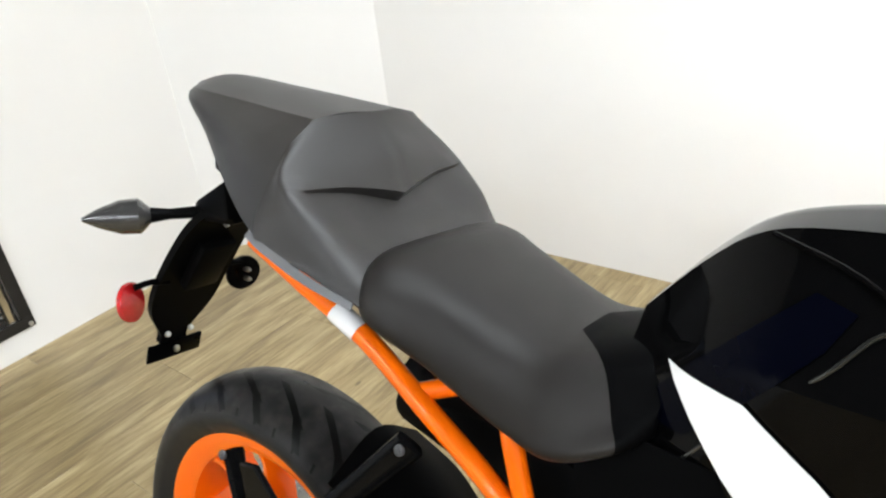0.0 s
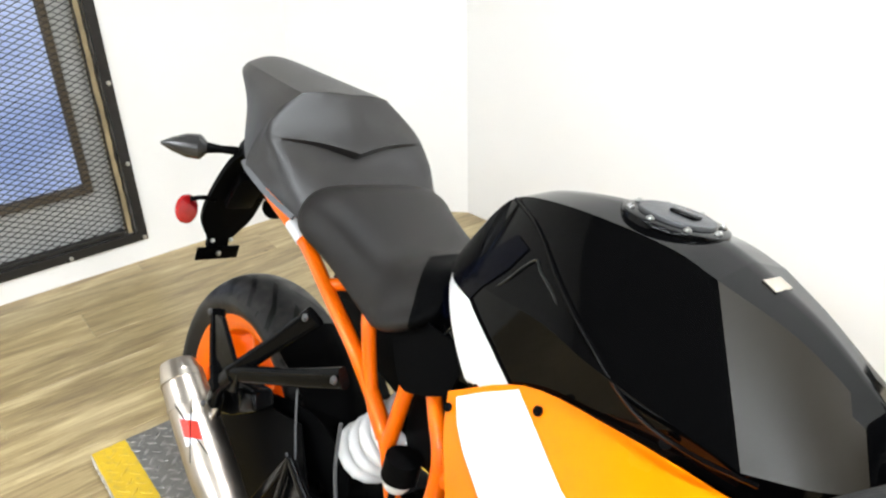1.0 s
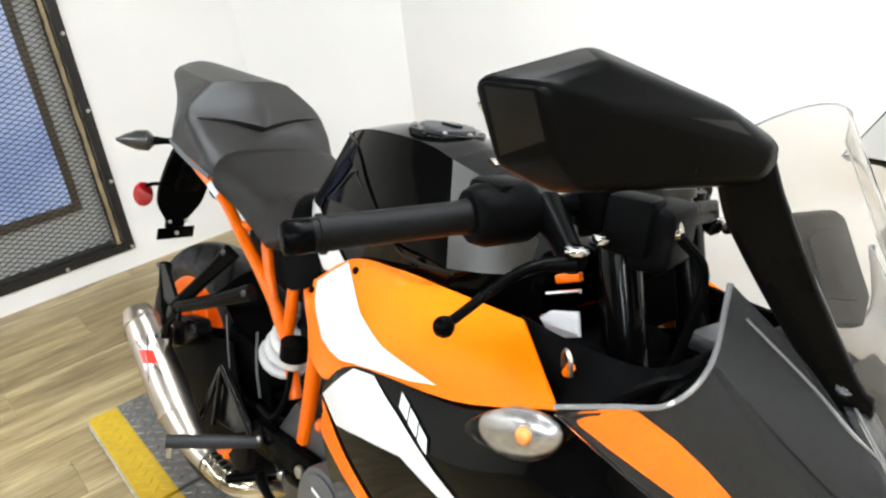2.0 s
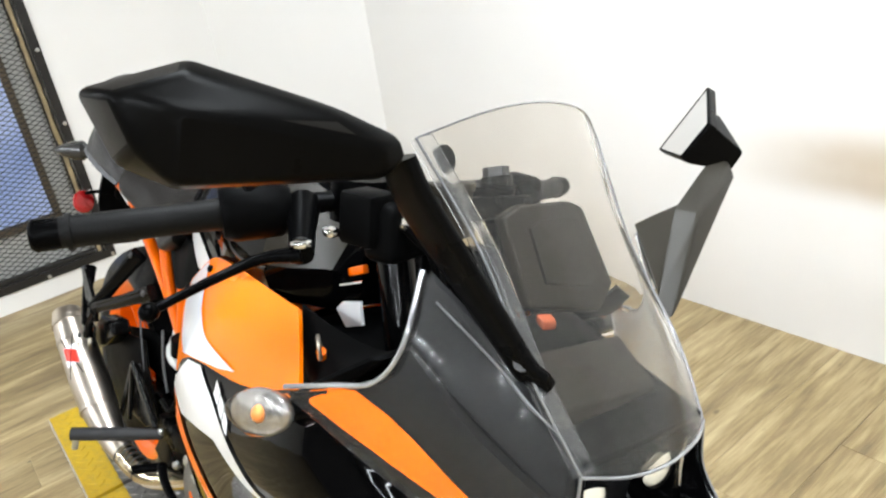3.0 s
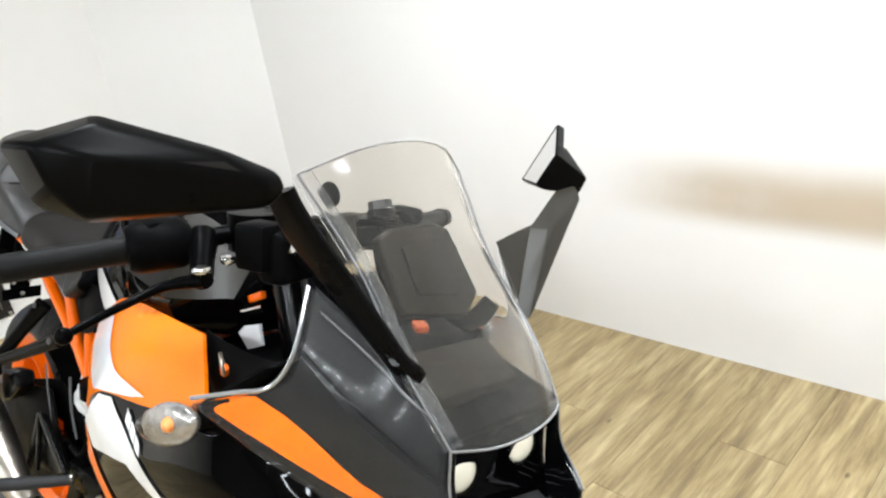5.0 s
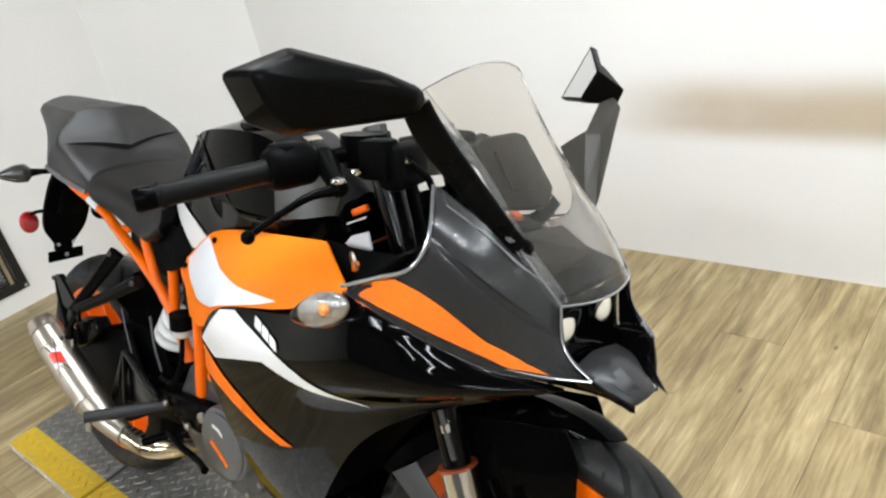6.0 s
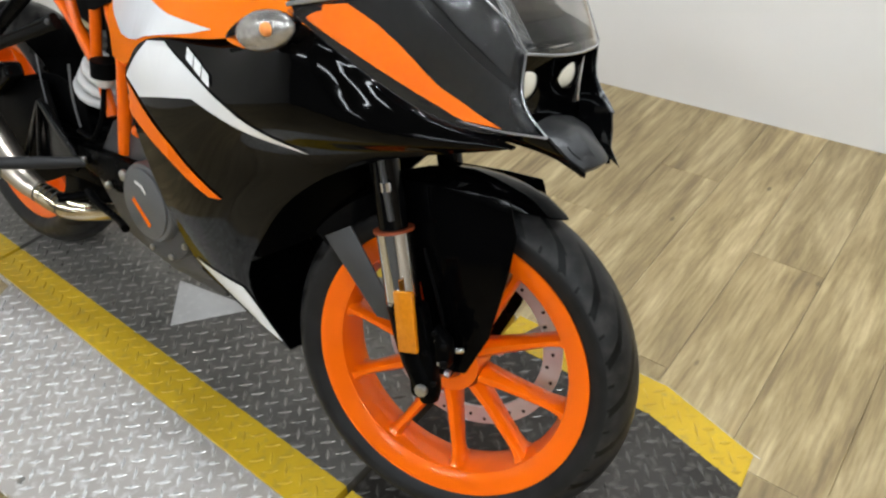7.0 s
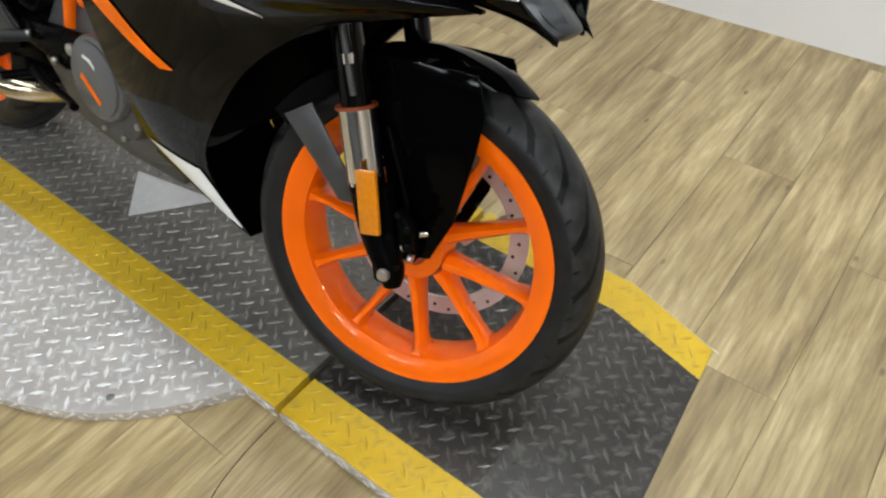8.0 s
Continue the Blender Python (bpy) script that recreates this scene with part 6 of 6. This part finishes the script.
EXH = [(0.066, -0.212, 0.489), (0.11, -0.210, 0.454), (0.20, -0.204, 0.383), (0.255, -0.200, 0.342), (0.31, -0.194, 0.308), (0.36, -0.186, 0.292)]
ex = part("exhaust", tube(EXH, [0.0355, 0.0385, 0.0400, 0.036, 0.027, 0.023], 28, 6), STEEL, BIKE, "polished steel slip-on silencer")
part("end_cap", tube([(0.048, -0.2140, 0.5032), (0.0495, -0.2140, 0.502), (0.074, -0.2125, 0.4828), (0.077, -0.2125, 0.4805)], [0.0285, 0.0295, 0.0372, 0.0378], 32, 1), STEEL, ex)
part("outlet", tube([(0.046, -0.2142, 0.5048), (0.055, -0.214, 0.498)], 0.019, 20, 2), SEAM, ex)
for u in (0.112, 0.245):
    x = u
    c = Vector((x, -0.2105 + 0.06 * (x - 0.11), 0.470 - (x - 0.09) * 0.79))
    d = Vector((0.11, 0, -0.087)).normalized() * 0.004
    part("band", tube([c - d, c + d], 0.0395 if u < 0.2 else 0.0385, 28, 2), STEEL, ex)
part("link_pipe", tube([(0.355, -0.187, 0.293), (0.405, -0.174, 0.278), (0.44, -0.150, 0.268), (0.465, -0.09, 0.258), (0.48, -0.02, 0.25)], 0.0225, 20, 6), RUST_STEEL, ex, "heat-tinted steel link pipe")
for k in range(5):
    a = Vector((0.36, -0.1860, 0.292)).lerp(Vector((0.415, -0.169, 0.276)), k / 4)
    d = Vector((0.1, 0.04, -0.017)).normalized() * 0.0012
    part("weld", tube([a - d, a + d], 0.0238, 20, 2), DARK_GREY, ex)
sz = Vector((0.48, -0.635, 0.605)).normalized()
sx = Vector((0.784, 0, -0.62))
SLOT = Matrix.Translation((0.150, -0.2075, 0.4226)) @ Matrix((sx, sz.cross(sx), sz)).transposed().to_4x4()


def wrap(half_x, a0, a1, r, lean=0.0):
    """A thin label bent round the silencer."""
    rows = []
    for u in (-1, 1):
        rows.append([SLOT @ Vector((half_x * u + lean * (k / 3 - 1), r * math.sin(radians(a0 + (a1 - a0) * k / 6)), r * math.cos(radians(a0 + (a1 - a0) * k / 6)))) for k in range(7)])
    return shell(rows, 0.0006, 2, out=sz)


part("badge", wrap(0.024, -22, 22, 0.0412), WHITE_PAINT, ex, "small white and red maker plate")
part("badge_mark", wrap(0.016, -19, 19, 0.0421, 0.008), RED_PAINT, ex)
part("badge_mark", wrap(0.003, -21, 21, 0.0421, 0.050), BLACK_SATIN, ex)
part("badge_mark", wrap(0.003, -21, 21, 0.0423, -0.050), BLACK_SATIN, ex)
part("hanger", hull([(0.135, -0.20, 0.475), (0.17, -0.20, 0.455), (0.175, -0.195, 0.50), (0.15, -0.195, 0.515), (0.135, -0.185, 0.475), (0.17, -0.185, 0.455), (0.175, -0.18, 0.50), (0.15, -0.18, 0.515)], 0.003), CHROME, ex)

# passenger peg bracket and rear sets
J = Vector((0.205, -0.190, 0.560))
TOP_LUG, REAR_LUG, SIDE = Vector((0.318, -0.125, 0.700)), Vector((0.425, -0.135, 0.655)), (0.35, 0.1, 1.0)
pb = part("peg_bracket", blade([TOP_LUG, TOP_LUG.lerp(J, 0.5), J], [0.017, 0.013, 0.014], 0.009, SIDE), CAST_BLACK, BIKE, "black cast passenger peg bracket", angle=50)
part("arm", blade([REAR_LUG, (0.33, -0.16, 0.612), J], [0.016, 0.013, 0.013], 0.009, (0.25, 0, 1.0)), CAST_BLACK, pb, angle=50)
part("arm", blade([J, (0.175, -0.195, 0.52), (0.165, -0.198, 0.485)], [0.016, 0.012, 0.013], 0.009, (1.0, 0, 0.2)), CAST_BLACK, pb, angle=50)
for a, b in ((TOP_LUG, J), (REAR_LUG, J)):
    groove = [a.lerp(b, u) + Vector((0.0, -0.0085, 0.006)) for u in (0.12, 0.5, 0.85)]
    part("rib", tube(groove, 0.0028, 8, 3), CAST_BLACK, pb)
hp = [(0.134, 0.630), (0.160, 0.636), (0.205, 0.585), (0.232, 0.570), (0.225, 0.535), (0.169, 0.515), (0.150, 0.570)]
part("hanger_plate", hull([(x, y, z) for x, z in hp for y in (-0.186, -0.194)], 0.002), CAST_BLACK, pb, angle=20)
part("peg", tube([(0.185, -0.20, 0.52), (0.13, -0.185, 0.565), (0.085, -0.165, 0.612)], [0.012, 0.010, 0.013], 8, 3), BLACK_SATIN, pb)
for p in ((0.425, -0.15, 0.655), (0.318, -0.14, 0.70), (0.165, -0.212, 0.488), (0.085, -0.178, 0.612)):
    bolt(pb, p, (0, -1, 0.2), 0.006, 0.004, DARK_GREY)
APEX = Vector((0.352, -0.157, 0.484))
hg = part("heel_guard", hull([(x, y, z) for x, z in ((0.340, 0.478), (0.362, 0.482), (0.468, 0.402), (0.400, 0.362), (0.300, 0.345)) for y in (-0.146, -0.151)], 0.002), CAST_BLACK, BIKE, "black heel guard plate with raised ribs", angle=20)
for foot_at, half in (((0.252, -0.159, 0.325), 0.008), ((0.325, -0.162, 0.350), 0.006), ((0.478, -0.157, 0.398), 0.009)):
    part("rib", blade([APEX, APEX.lerp(Vector(foot_at), 0.5), foot_at], [half * 0.7, half, half], 0.0045, (1.0, 0, 0.5)), CAST_BLACK, hg, angle=50)
rs = part("rearset", hull([(0.46, -0.145, 0.42), (0.66, -0.145, 0.44), (0.68, -0.145, 0.38), (0.60, -0.145, 0.36), (0.46, -0.145, 0.38), (0.46, -0.12, 0.42), (0.66, -0.12, 0.44), (0.68, -0.12, 0.38), (0.60, -0.12, 0.36), (0.46, -0.12, 0.38)], 0.006), BLACK_SATIN, BIKE, "black footrest plate")
part("footpeg", tube([(0.50, -0.15, 0.395), (0.462, -0.22, 0.398), (0.425, -0.292, 0.402)], [0.010, 0.013, 0.012], 10, 3), RUBBER, rs, "ribbed rubber footpeg")
part("feeler", tube([(0.43, -0.285, 0.395), (0.428, -0.288, 0.372)], 0.006, 8, 2), SCREW, rs)
part("brake_pedal", tube([(0.52, -0.16, 0.34), (0.57, -0.17, 0.335), (0.65, -0.175, 0.33), (0.70, -0.19, 0.335)], [0.010, 0.008, 0.007, 0.008], 10, 4), BLACK_SATIN, rs)
part("pedal_tip", tube([(0.50, -0.15, 0.325), (0.47, -0.20, 0.318)], 0.009, 10, 2), BLACK_SATIN, rs)
for p in ((0.645, -0.148, 0.415), (0.50, -0.148, 0.40), (0.585, -0.148, 0.375), (0.69, -0.13, 0.345), (0.672, -0.13, 0.372)):
    bolt(rs, p, (0, -1, 0), 0.011 if p[0] > 0.64 and p[2] > 0.4 else 0.008, 0.01)

# swing arm, shock, reservoir, inner guards
part("swing_arm", hull([(0.56, -0.11, 0.42), (0.56, -0.11, 0.33), (0.30, -0.115, 0.40), (0.30, -0.115, 0.31), (0.02, -0.118, 0.335), (0.02, -0.118, 0.275), (-0.04, -0.118, 0.29), (-0.04, -0.118, 0.32),
                             (0.56, -0.085, 0.42), (0.56, -0.085, 0.33), (0.30, -0.085, 0.40), (0.30, -0.085, 0.31), (0.02, -0.090, 0.335), (0.02, -0.090, 0.275), (-0.04, -0.090, 0.29), (-0.04, -0.090, 0.32)], 0.006), BLACK_SATIN, BIKE, "black swing arm", angle=30)
part("swing_arm", mirrored(hull([(0.56, -0.11, 0.42), (0.56, -0.11, 0.33), (0.02, -0.118, 0.335), (0.02, -0.118, 0.275), (-0.04, -0.118, 0.30), (0.56, -0.085, 0.42), (0.56, -0.085, 0.33), (0.02, -0.090, 0.335), (0.02, -0.090, 0.275), (-0.04, -0.090, 0.30)], 0.006)), BLACK_SATIN, BIKE, angle=30)
part("cross_tube", box((0.08, 0.18, 0.09), pose(0.40, 0, 0.38), 0.02), BLACK_SATIN, BIKE)
part("axle", tube([(0, -0.14, 0.304), (0, 0.14, 0.304)], 0.012, 14, 2), SCREW, REAR)
part("brake_disc", spin([(0.115, -0.085), (0.115, -0.081), (0.088, -0.081), (0.088, -0.085)], 48, Matrix.Translation((0, 0, 0.304))), BLACK_SATIN, REAR)
part("caliper", hull([(0.08, -0.07, 0.36), (0.14, -0.07, 0.40), (0.12, -0.07, 0.44), (0.06, -0.07, 0.41), (0.08, -0.115, 0.36), (0.14, -0.115, 0.40), (0.12, -0.115, 0.44), (0.06, -0.115, 0.41)], 0.006), BLACK_SATIN, BIKE)
gd = part("inner_mudguard", shell([[(0.16, -0.085, 0.56), (0.25, -0.085, 0.52), (0.335, -0.085, 0.42), (0.36, -0.085, 0.33)],
                                   [(0.16, 0, 0.60), (0.26, 0, 0.55), (0.355, 0, 0.44), (0.375, 0, 0.33)],
                                   [(0.16, 0.085, 0.56), (0.25, 0.085, 0.52), (0.335, 0.085, 0.42), (0.36, 0.085, 0.33)]], 0.004, 5, out=(1, 0, 1)), BLACK_PLASTIC, BIKE, "black inner mudguard over the rear tyre")
part("chain_guard", shell([[(0.12, -0.098, 0.47), (0.30, -0.098, 0.52), (0.42, -0.098, 0.50)], [(0.14, -0.10, 0.41), (0.30, -0.10, 0.43), (0.44, -0.10, 0.42)]], 0.004, 5, out=(0, -1, 0)), BLACK_PLASTIC, BIKE)
def hugger():
    """The glossy guard that follows the rear tyre in front of the axle, with side flanges."""
    rows = []
    for k in range(9):
        a = radians(-22 + 5.6 * k)
        r = 0.330 + 0.012 * math.sin(k * 0.8)
        w = 0.088 - 0.010 * (k / 8)
        line = []
        for u, dr in ((-1.0, -0.075), (-1.0, -0.035), (-0.93, -0.006), (-0.5, 0.004), (0, 0.007), (0.5, 0.004), (0.93, -0.006), (1.0, -0.035), (1.0, -0.075)):
            line.append(((r + dr) * math.cos(a), w * u, 0.304 + (r + dr) * math.sin(a)))
        rows.append(line)
    return shell(rows, 0.003, 3, out=(1, 0, 0.6))


gp = part("rear_hugger", hugger(), HUGGER_BLACK, BIKE, "glossy black guard hugging the rear tyre", angle=40)
# a pale tube draws the highlight line down the hugger
part("rib", tube([(0.404, -0.112, 0.565), (0.412, -0.116, 0.50), (0.425, -0.114, 0.44)], 0.0028, 8, 5), LIT_EDGE_GREY, gp)
for p in ((0.300, -0.0885, 0.455), (0.255, -0.0885, 0.52)):
    bolt(gp, p, (0, -1, 0.2), 0.006, 0.003, BLACK_PLASTIC)
# added black cover, outlined to hide the lower wheel from the camera
sg = part("swing_arm_guard", shell([[(0.03, -0.120, 0.452), (0.17, -0.126, 0.482), (0.31, -0.120, 0.510)],
                                    [(0.02, -0.128, 0.36), (0.20, -0.136, 0.385), (0.36, -0.128, 0.44)],
                                    [(0.035, -0.122, 0.25), (0.20, -0.127, 0.245), (0.40, -0.122, 0.335)]], 0.004, 5, out=(0, -1, 0)), BLACK_PLASTIC, BIKE, "black cover over the swing arm, shaped to the camera's view")
# grey tubes draw the highlight lines along this guard's edges
for pts in ([(0.30, -0.131, 0.455), (0.335, -0.133, 0.425), (0.37, -0.131, 0.385)],):
    part("rib", tube(pts, 0.0022, 8, 5), DARK_GREY, sg)
part("rib", tube([(0.292, -0.122, 0.562), (0.308, -0.126, 0.508), (0.326, -0.128, 0.448)], 0.0018, 8, 5), LIT_EDGE_GREY, sg)
# black filler added for the dark mass by the hub
part("hanger_mount", hull([(x, y, z) for x, z in ((0.085, 0.468), (0.15, 0.518), (0.235, 0.536), (0.250, 0.508), (0.17, 0.455), (0.105, 0.425)) for y in (-0.128, -0.168)], 0.008, 3), CAST_BLACK, BIKE, angle=40)
part("under_tray", B(box((0.30, 0.11, 0.09), pose(0.38, 0, 0.68, 0, 12), 0.02)), BLACK_PLASTIC, BIKE)
part("airbox", B(box((0.30, 0.17, 0.16), pose(0.66, 0, 0.66), 0.02)), BLACK_PLASTIC, BIKE)
sp_a, sp_b = Vector((0.388, -0.058, 0.480)), Vector((0.520, -0.058, 0.630))
sk = part("shock", tube([sp_a, sp_b], 0.02, 16, 2), BLACK_SATIN, BIKE)
ax_d = (sp_b - sp_a).normalized()
u0 = ax_d.orthogonal().normalized()
v0 = ax_d.cross(u0)
coil = []
for k in range(16 * 5 + 1):
    t = k / (16 * 5)
    a = 2 * math.pi * 5 * t
    coil.append(sp_a.lerp(sp_b, 0.08 + 0.84 * t) + (u0 * math.cos(a) + v0 * math.sin(a)) * 0.041)
part("spring", tube(coil, 0.0105, 10, 1), SPRING_WHITE, sk, "white painted coil spring")
rv = part("fluid_reservoir", tube([(0.553, -0.122, 0.562), (0.556, -0.122, 0.575), (0.558, -0.122, 0.582)], [0.017, 0.022, 0.022], 20, 2), CUP_WHITE, BIKE, "milky brake fluid cup with a black lid")
part("lid", tube([(0.558, -0.122, 0.578), (0.561, -0.122, 0.609)], 0.0245, 20, 2), BLACK_PLASTIC, rv)
part("hose", tube([(0.553, -0.122, 0.563), (0.555, -0.135, 0.50), (0.52, -0.14, 0.45), (0.47, -0.14, 0.45)], 0.005, 8, 5), BLACK_PLASTIC, rv)
st = part("side_stand", tube([(0.56, 0.11, 0.22), (0.57, 0.20, 0.09), (0.575, 0.225, 0.066)], [0.012, 0.010, 0.012], 10, 3), BLACK_SATIN, BIKE)
part("belly_pan", B(shell([[(0.86, -0.125, 0.30), (0.86, 0, 0.27), (0.86, 0.125, 0.30)], [(0.96, -0.10, 0.245), (0.98, 0, 0.215), (0.96, 0.10, 0.245)], [(1.055, -0.08, 0.20), (1.06, 0, 0.20), (1.055, 0.08, 0.20)]], 0.004, 5, out=(0, 0, -1))), BLACK_GLOSS, BIKE)


# ---- the grille in the wall ----
FRAME_STEEL = surface("black_scaled_steel", (0.022, 0.020, 0.018), 0.5, 0.4, 0, 0.4, 14, 0.4, 160)
STAINED = surface("stained_raw_wood", (0.26, 0.20, 0.11), 0.7, 0, 0, 0.75, 11, 0.5, 120)
DULL_WOOD = surface("dull_brown_wood", (0.12, 0.092, 0.060), 0.65, 0, 0, 0.3, 10, 0.4, 140)
WIRE = surface("dull_steel_mesh", (0.030, 0.027, 0.024), 0.45, 0.6, 0, 0.3, 60)
BOLT_HEAD = surface("zinc_bolt", (0.62, 0.61, 0.58), 0.3, 0.9, 0, 0.1, 60)
BACK_BOARD = surface("pale_grey_board", (0.62, 0.62, 0.60), 0.7, 0, 0, 0.06, 5)
PANE = bpy.data.materials.new("frosted_daylight_pane")
n_, l_, b_ = nodes_of(PANE)
tc_ = n_.new("ShaderNodeTexCoord")
ns_ = n_.new("ShaderNodeTexNoise")
ns_.inputs["Scale"].default_value = 2.5
l_.new(tc_.outputs["Object"], ns_.inputs["Vector"])
rp_ = n_.new("ShaderNodeValToRGB")
rp_.color_ramp.elements[0].position, rp_.color_ramp.elements[1].position = 0.3, 0.7
rp_.color_ramp.elements[0].color = (0.22, 0.29, 0.50, 1)
rp_.color_ramp.elements[1].color = (0.40, 0.47, 0.66, 1)
l_.new(ns_.outputs["Fac"], rp_.inputs["Fac"])
l_.new(rp_.outputs["Color"], b_.inputs["Base Color"])
# emission added to the pane, standing for daylight behind it
l_.new(rp_.outputs["Color"], b_.inputs["Emission Color"])
b_.inputs["Emission Strength"].default_value = 0.6
b_.inputs["Roughness"].default_value = 0.3


def grille():
    """Flat steel frame bolted to the wall, expanded mesh in it, and a framed pane in the recess behind."""
    # local: x along the wall away from the corner, y into the room, z up
    ob = thing("wall_grille_panel", GM, "steel mesh grille in a bolted black frame", "grille")
    a0, a1, z0, z1 = 0.702, 1.438, 0.086, 1.395
    w = 0.036
    rough = random.Random(8)
    for cz in (z0 + w / 2, z1 - w / 2):
        part("frame_bar", box((a1 - a0, 0.008, w), pose((a0 + a1) / 2, 0.005, cz), 0.001), FRAME_STEEL, ob, smooth=False)
    for cx in (a0 + w / 2, a1 - w / 2):
        part("frame_bar", box((w, 0.008, z1 - z0 - 2 * w - 0.002), pose(cx, 0.005, (z0 + z1) / 2), 0.001), FRAME_STEEL, ob, smooth=False)
    for k in range(5):
        for cx in (a0 + 0.014, a1 - 0.014):
            bolt(ob, (cx, 0.009, z0 + 0.012 + k * 0.3), (0, 1, 0), 0.008, 0.005, BOLT_HEAD)
    for k in range(1, 3):
        bolt(ob, (a0 + 0.014 + k * 0.27, 0.009, z0 + 0.012), (0, 1, 0), 0.008, 0.005, BOLT_HEAD)
    for cx in (a0 + w + 0.02, a1 - w - 0.02):
        strip = part("sub_frame", box((0.026, 0.030, z1 - z0 - 2 * w), pose(cx, -0.018, (z0 + z1) / 2), 0.003), STAINED, ob, "raw wood strip stained brown", smooth=False)
        for e in (-1, 1):
            line = [(cx + e * (0.0135 - 0.003 * rough.random()), -0.004, z0 + w + (z1 - z0 - 2 * w) * k / 40) for k in range(41)]
            part("burnt_edge", tube(line, [0.0035 + (0.004 if k % 5 == 0 else 0.0015) * rough.random() for k in range(41)], 8, 2), FRAME_STEEL, strip, "dark burnt edge of the strip")
    part("sub_frame", box((a1 - a0 - 2 * w - 0.08, 0.03, 0.02), pose((a0 + a1) / 2, -0.018, z0 + w + 0.008), 0.003), FRAME_STEEL, ob, smooth=False)
    bm = bmesh.new()
    u0, u1, v0, v1 = a0 + w + 0.036, a1 - w - 0.036, z0 + w, z1 - w
    pu, pv, t = 0.044, 0.0205, 0.0013
    slope = pv / pu
    for sgn in (1, -1):
        for k in range(-80, 160):
            c = v0 + k * pv
            ends = []
            for u in (u0, u1):
                v = min(max(c + sgn * slope * (u - u0), v0), v1)
                ends.append((u0 + (v - c) / (sgn * slope), v))
            (ua, va), (ub, vb) = ends
            if ub - ua < 0.005 or ua < u0 - 1e-6 or ub > u1 + 1e-6:
                continue
            d = Vector((ub - ua, 0, vb - va)).normalized()
            nn = Vector((-d.z, 0, d.x)) * t
            yy = Vector((0, 0.0016, 0))
            o = Vector((0, -0.006 - (0.001 if sgn > 0 else 0), 0))
            r = [[P + nn + yy, P - nn + yy, P - nn - yy, P + nn - yy] for P in (Vector((ua, 0, va)) + o, Vector((ub, 0, vb)) + o)]
            v = [[bm.verts.new(p) for p in q] for q in r]
            for i in range(4):
                bm.faces.new((v[0][i], v[0][(i + 1) % 4], v[1][(i + 1) % 4], v[1][i]))
    part("mesh", bm, WIRE, ob, "expanded steel mesh", smooth=False)
    part("back_board", box((a1 - a0 - 2 * w, 0.01, z1 - z0 - 2 * w), pose((a0 + a1) / 2, -0.075, (z0 + z1) / 2)), BACK_BOARD, ob, smooth=False)
    p0, p1, q0 = 0.842, 1.298, 0.305
    for cx in (p0 + 0.014, p1 - 0.014):
        part("inner_frame", box((0.028, 0.028, z1 - 0.04 - q0), pose(cx, -0.054, (z1 - 0.04 + q0) / 2), 0.003), DULL_WOOD, ob, smooth=False)
    part("inner_frame", box((p1 - p0 - 0.058, 0.028, 0.03), pose((p0 + p1) / 2, -0.054, q0 + 0.015), 0.003), DULL_WOOD, ob, smooth=False)
    part("pane", box((p1 - p0 - 0.06, 0.006, z1 - 0.05 - q0 - 0.03), pose((p0 + p1) / 2, -0.063, (z1 - 0.04 + q0 + 0.03) / 2)), PANE, ob, "frosted pane with bluish daylight behind", smooth=False)


grille()

# ---- floor planks ----
PW, PL = 0.178, 1.219


def plank_bm(length):
    bm = bmesh.new()
    w, h, c = PW / 2 - 0.0004, 0.0035, 0.0008
    foot = ((-w, 0), (w, 0), (w, length - 0.0008), (-w, length - 0.0008))
    lo = [bm.verts.new((x, y, -h)) for x, y in foot]
    mi = [bm.verts.new((x, y, -c)) for x, y in foot]
    hi = [bm.verts.new((x, y, 0)) for x, y in ((-w + c, c), (w - c, c), (w - c, length - c - 0.0008), (-w + c, length - c - 0.0008))]
    for a, b in ((lo, mi), (mi, hi)):
        for i in range(4):
            bm.faces.new((a[i], a[(i + 1) % 4], b[(i + 1) % 4], b[i]))
    bm.faces.new(hi)
    return bm


def lay_planks():
    """The planks nearest the stand are parts of the floor; those farther off are one field."""
    rng = random.Random(5)
    first = part("plank", plank_bm(PL), OAK, floor, smooth=False)
    far = bmesh.new()
    near = 0
    for i in range(48):
        x = -1.66 + PW * (i + 0.5)
        y = -7.2 + PL * ((i * 0.37 + rng.random() * 0.2) % 1.0) - PL
        while y < 1.72:
            y1 = min(y + PL, 1.78)
            if y1 - y > PL - 1e-6 and x < 3.3 and y > -3.4:
                ob = first
                if near:
                    ob = new("plank", first.data)
                    ob.parent = floor
                ob.matrix_basis = pose(x, y, FLOOR)
                near += 1
            elif y1 - y > 0.02:
                b = moved(plank_bm(y1 - y), pose(x, y, FLOOR))
                tmp = bpy.data.meshes.new("tmp")
                b.to_mesh(tmp)
                b.free()
                far.from_mesh(tmp)
                bpy.data.meshes.remove(tmp)
            y += PL
    tagged(part("plank_field", far, OAK, floor, smooth=False), kind="stuff")


lay_planks()

part("floor_cut", tube([(1.208, -0.195, FLOOR), (1.212, -0.27, FLOOR), (1.225, -0.345, FLOOR), (1.25, -0.39, FLOOR), (1.31, -0.43, FLOOR), (1.40, -0.45, FLOOR)], 0.0011, 6, 6), SEAM, floor, "thin cut line in the vinyl")
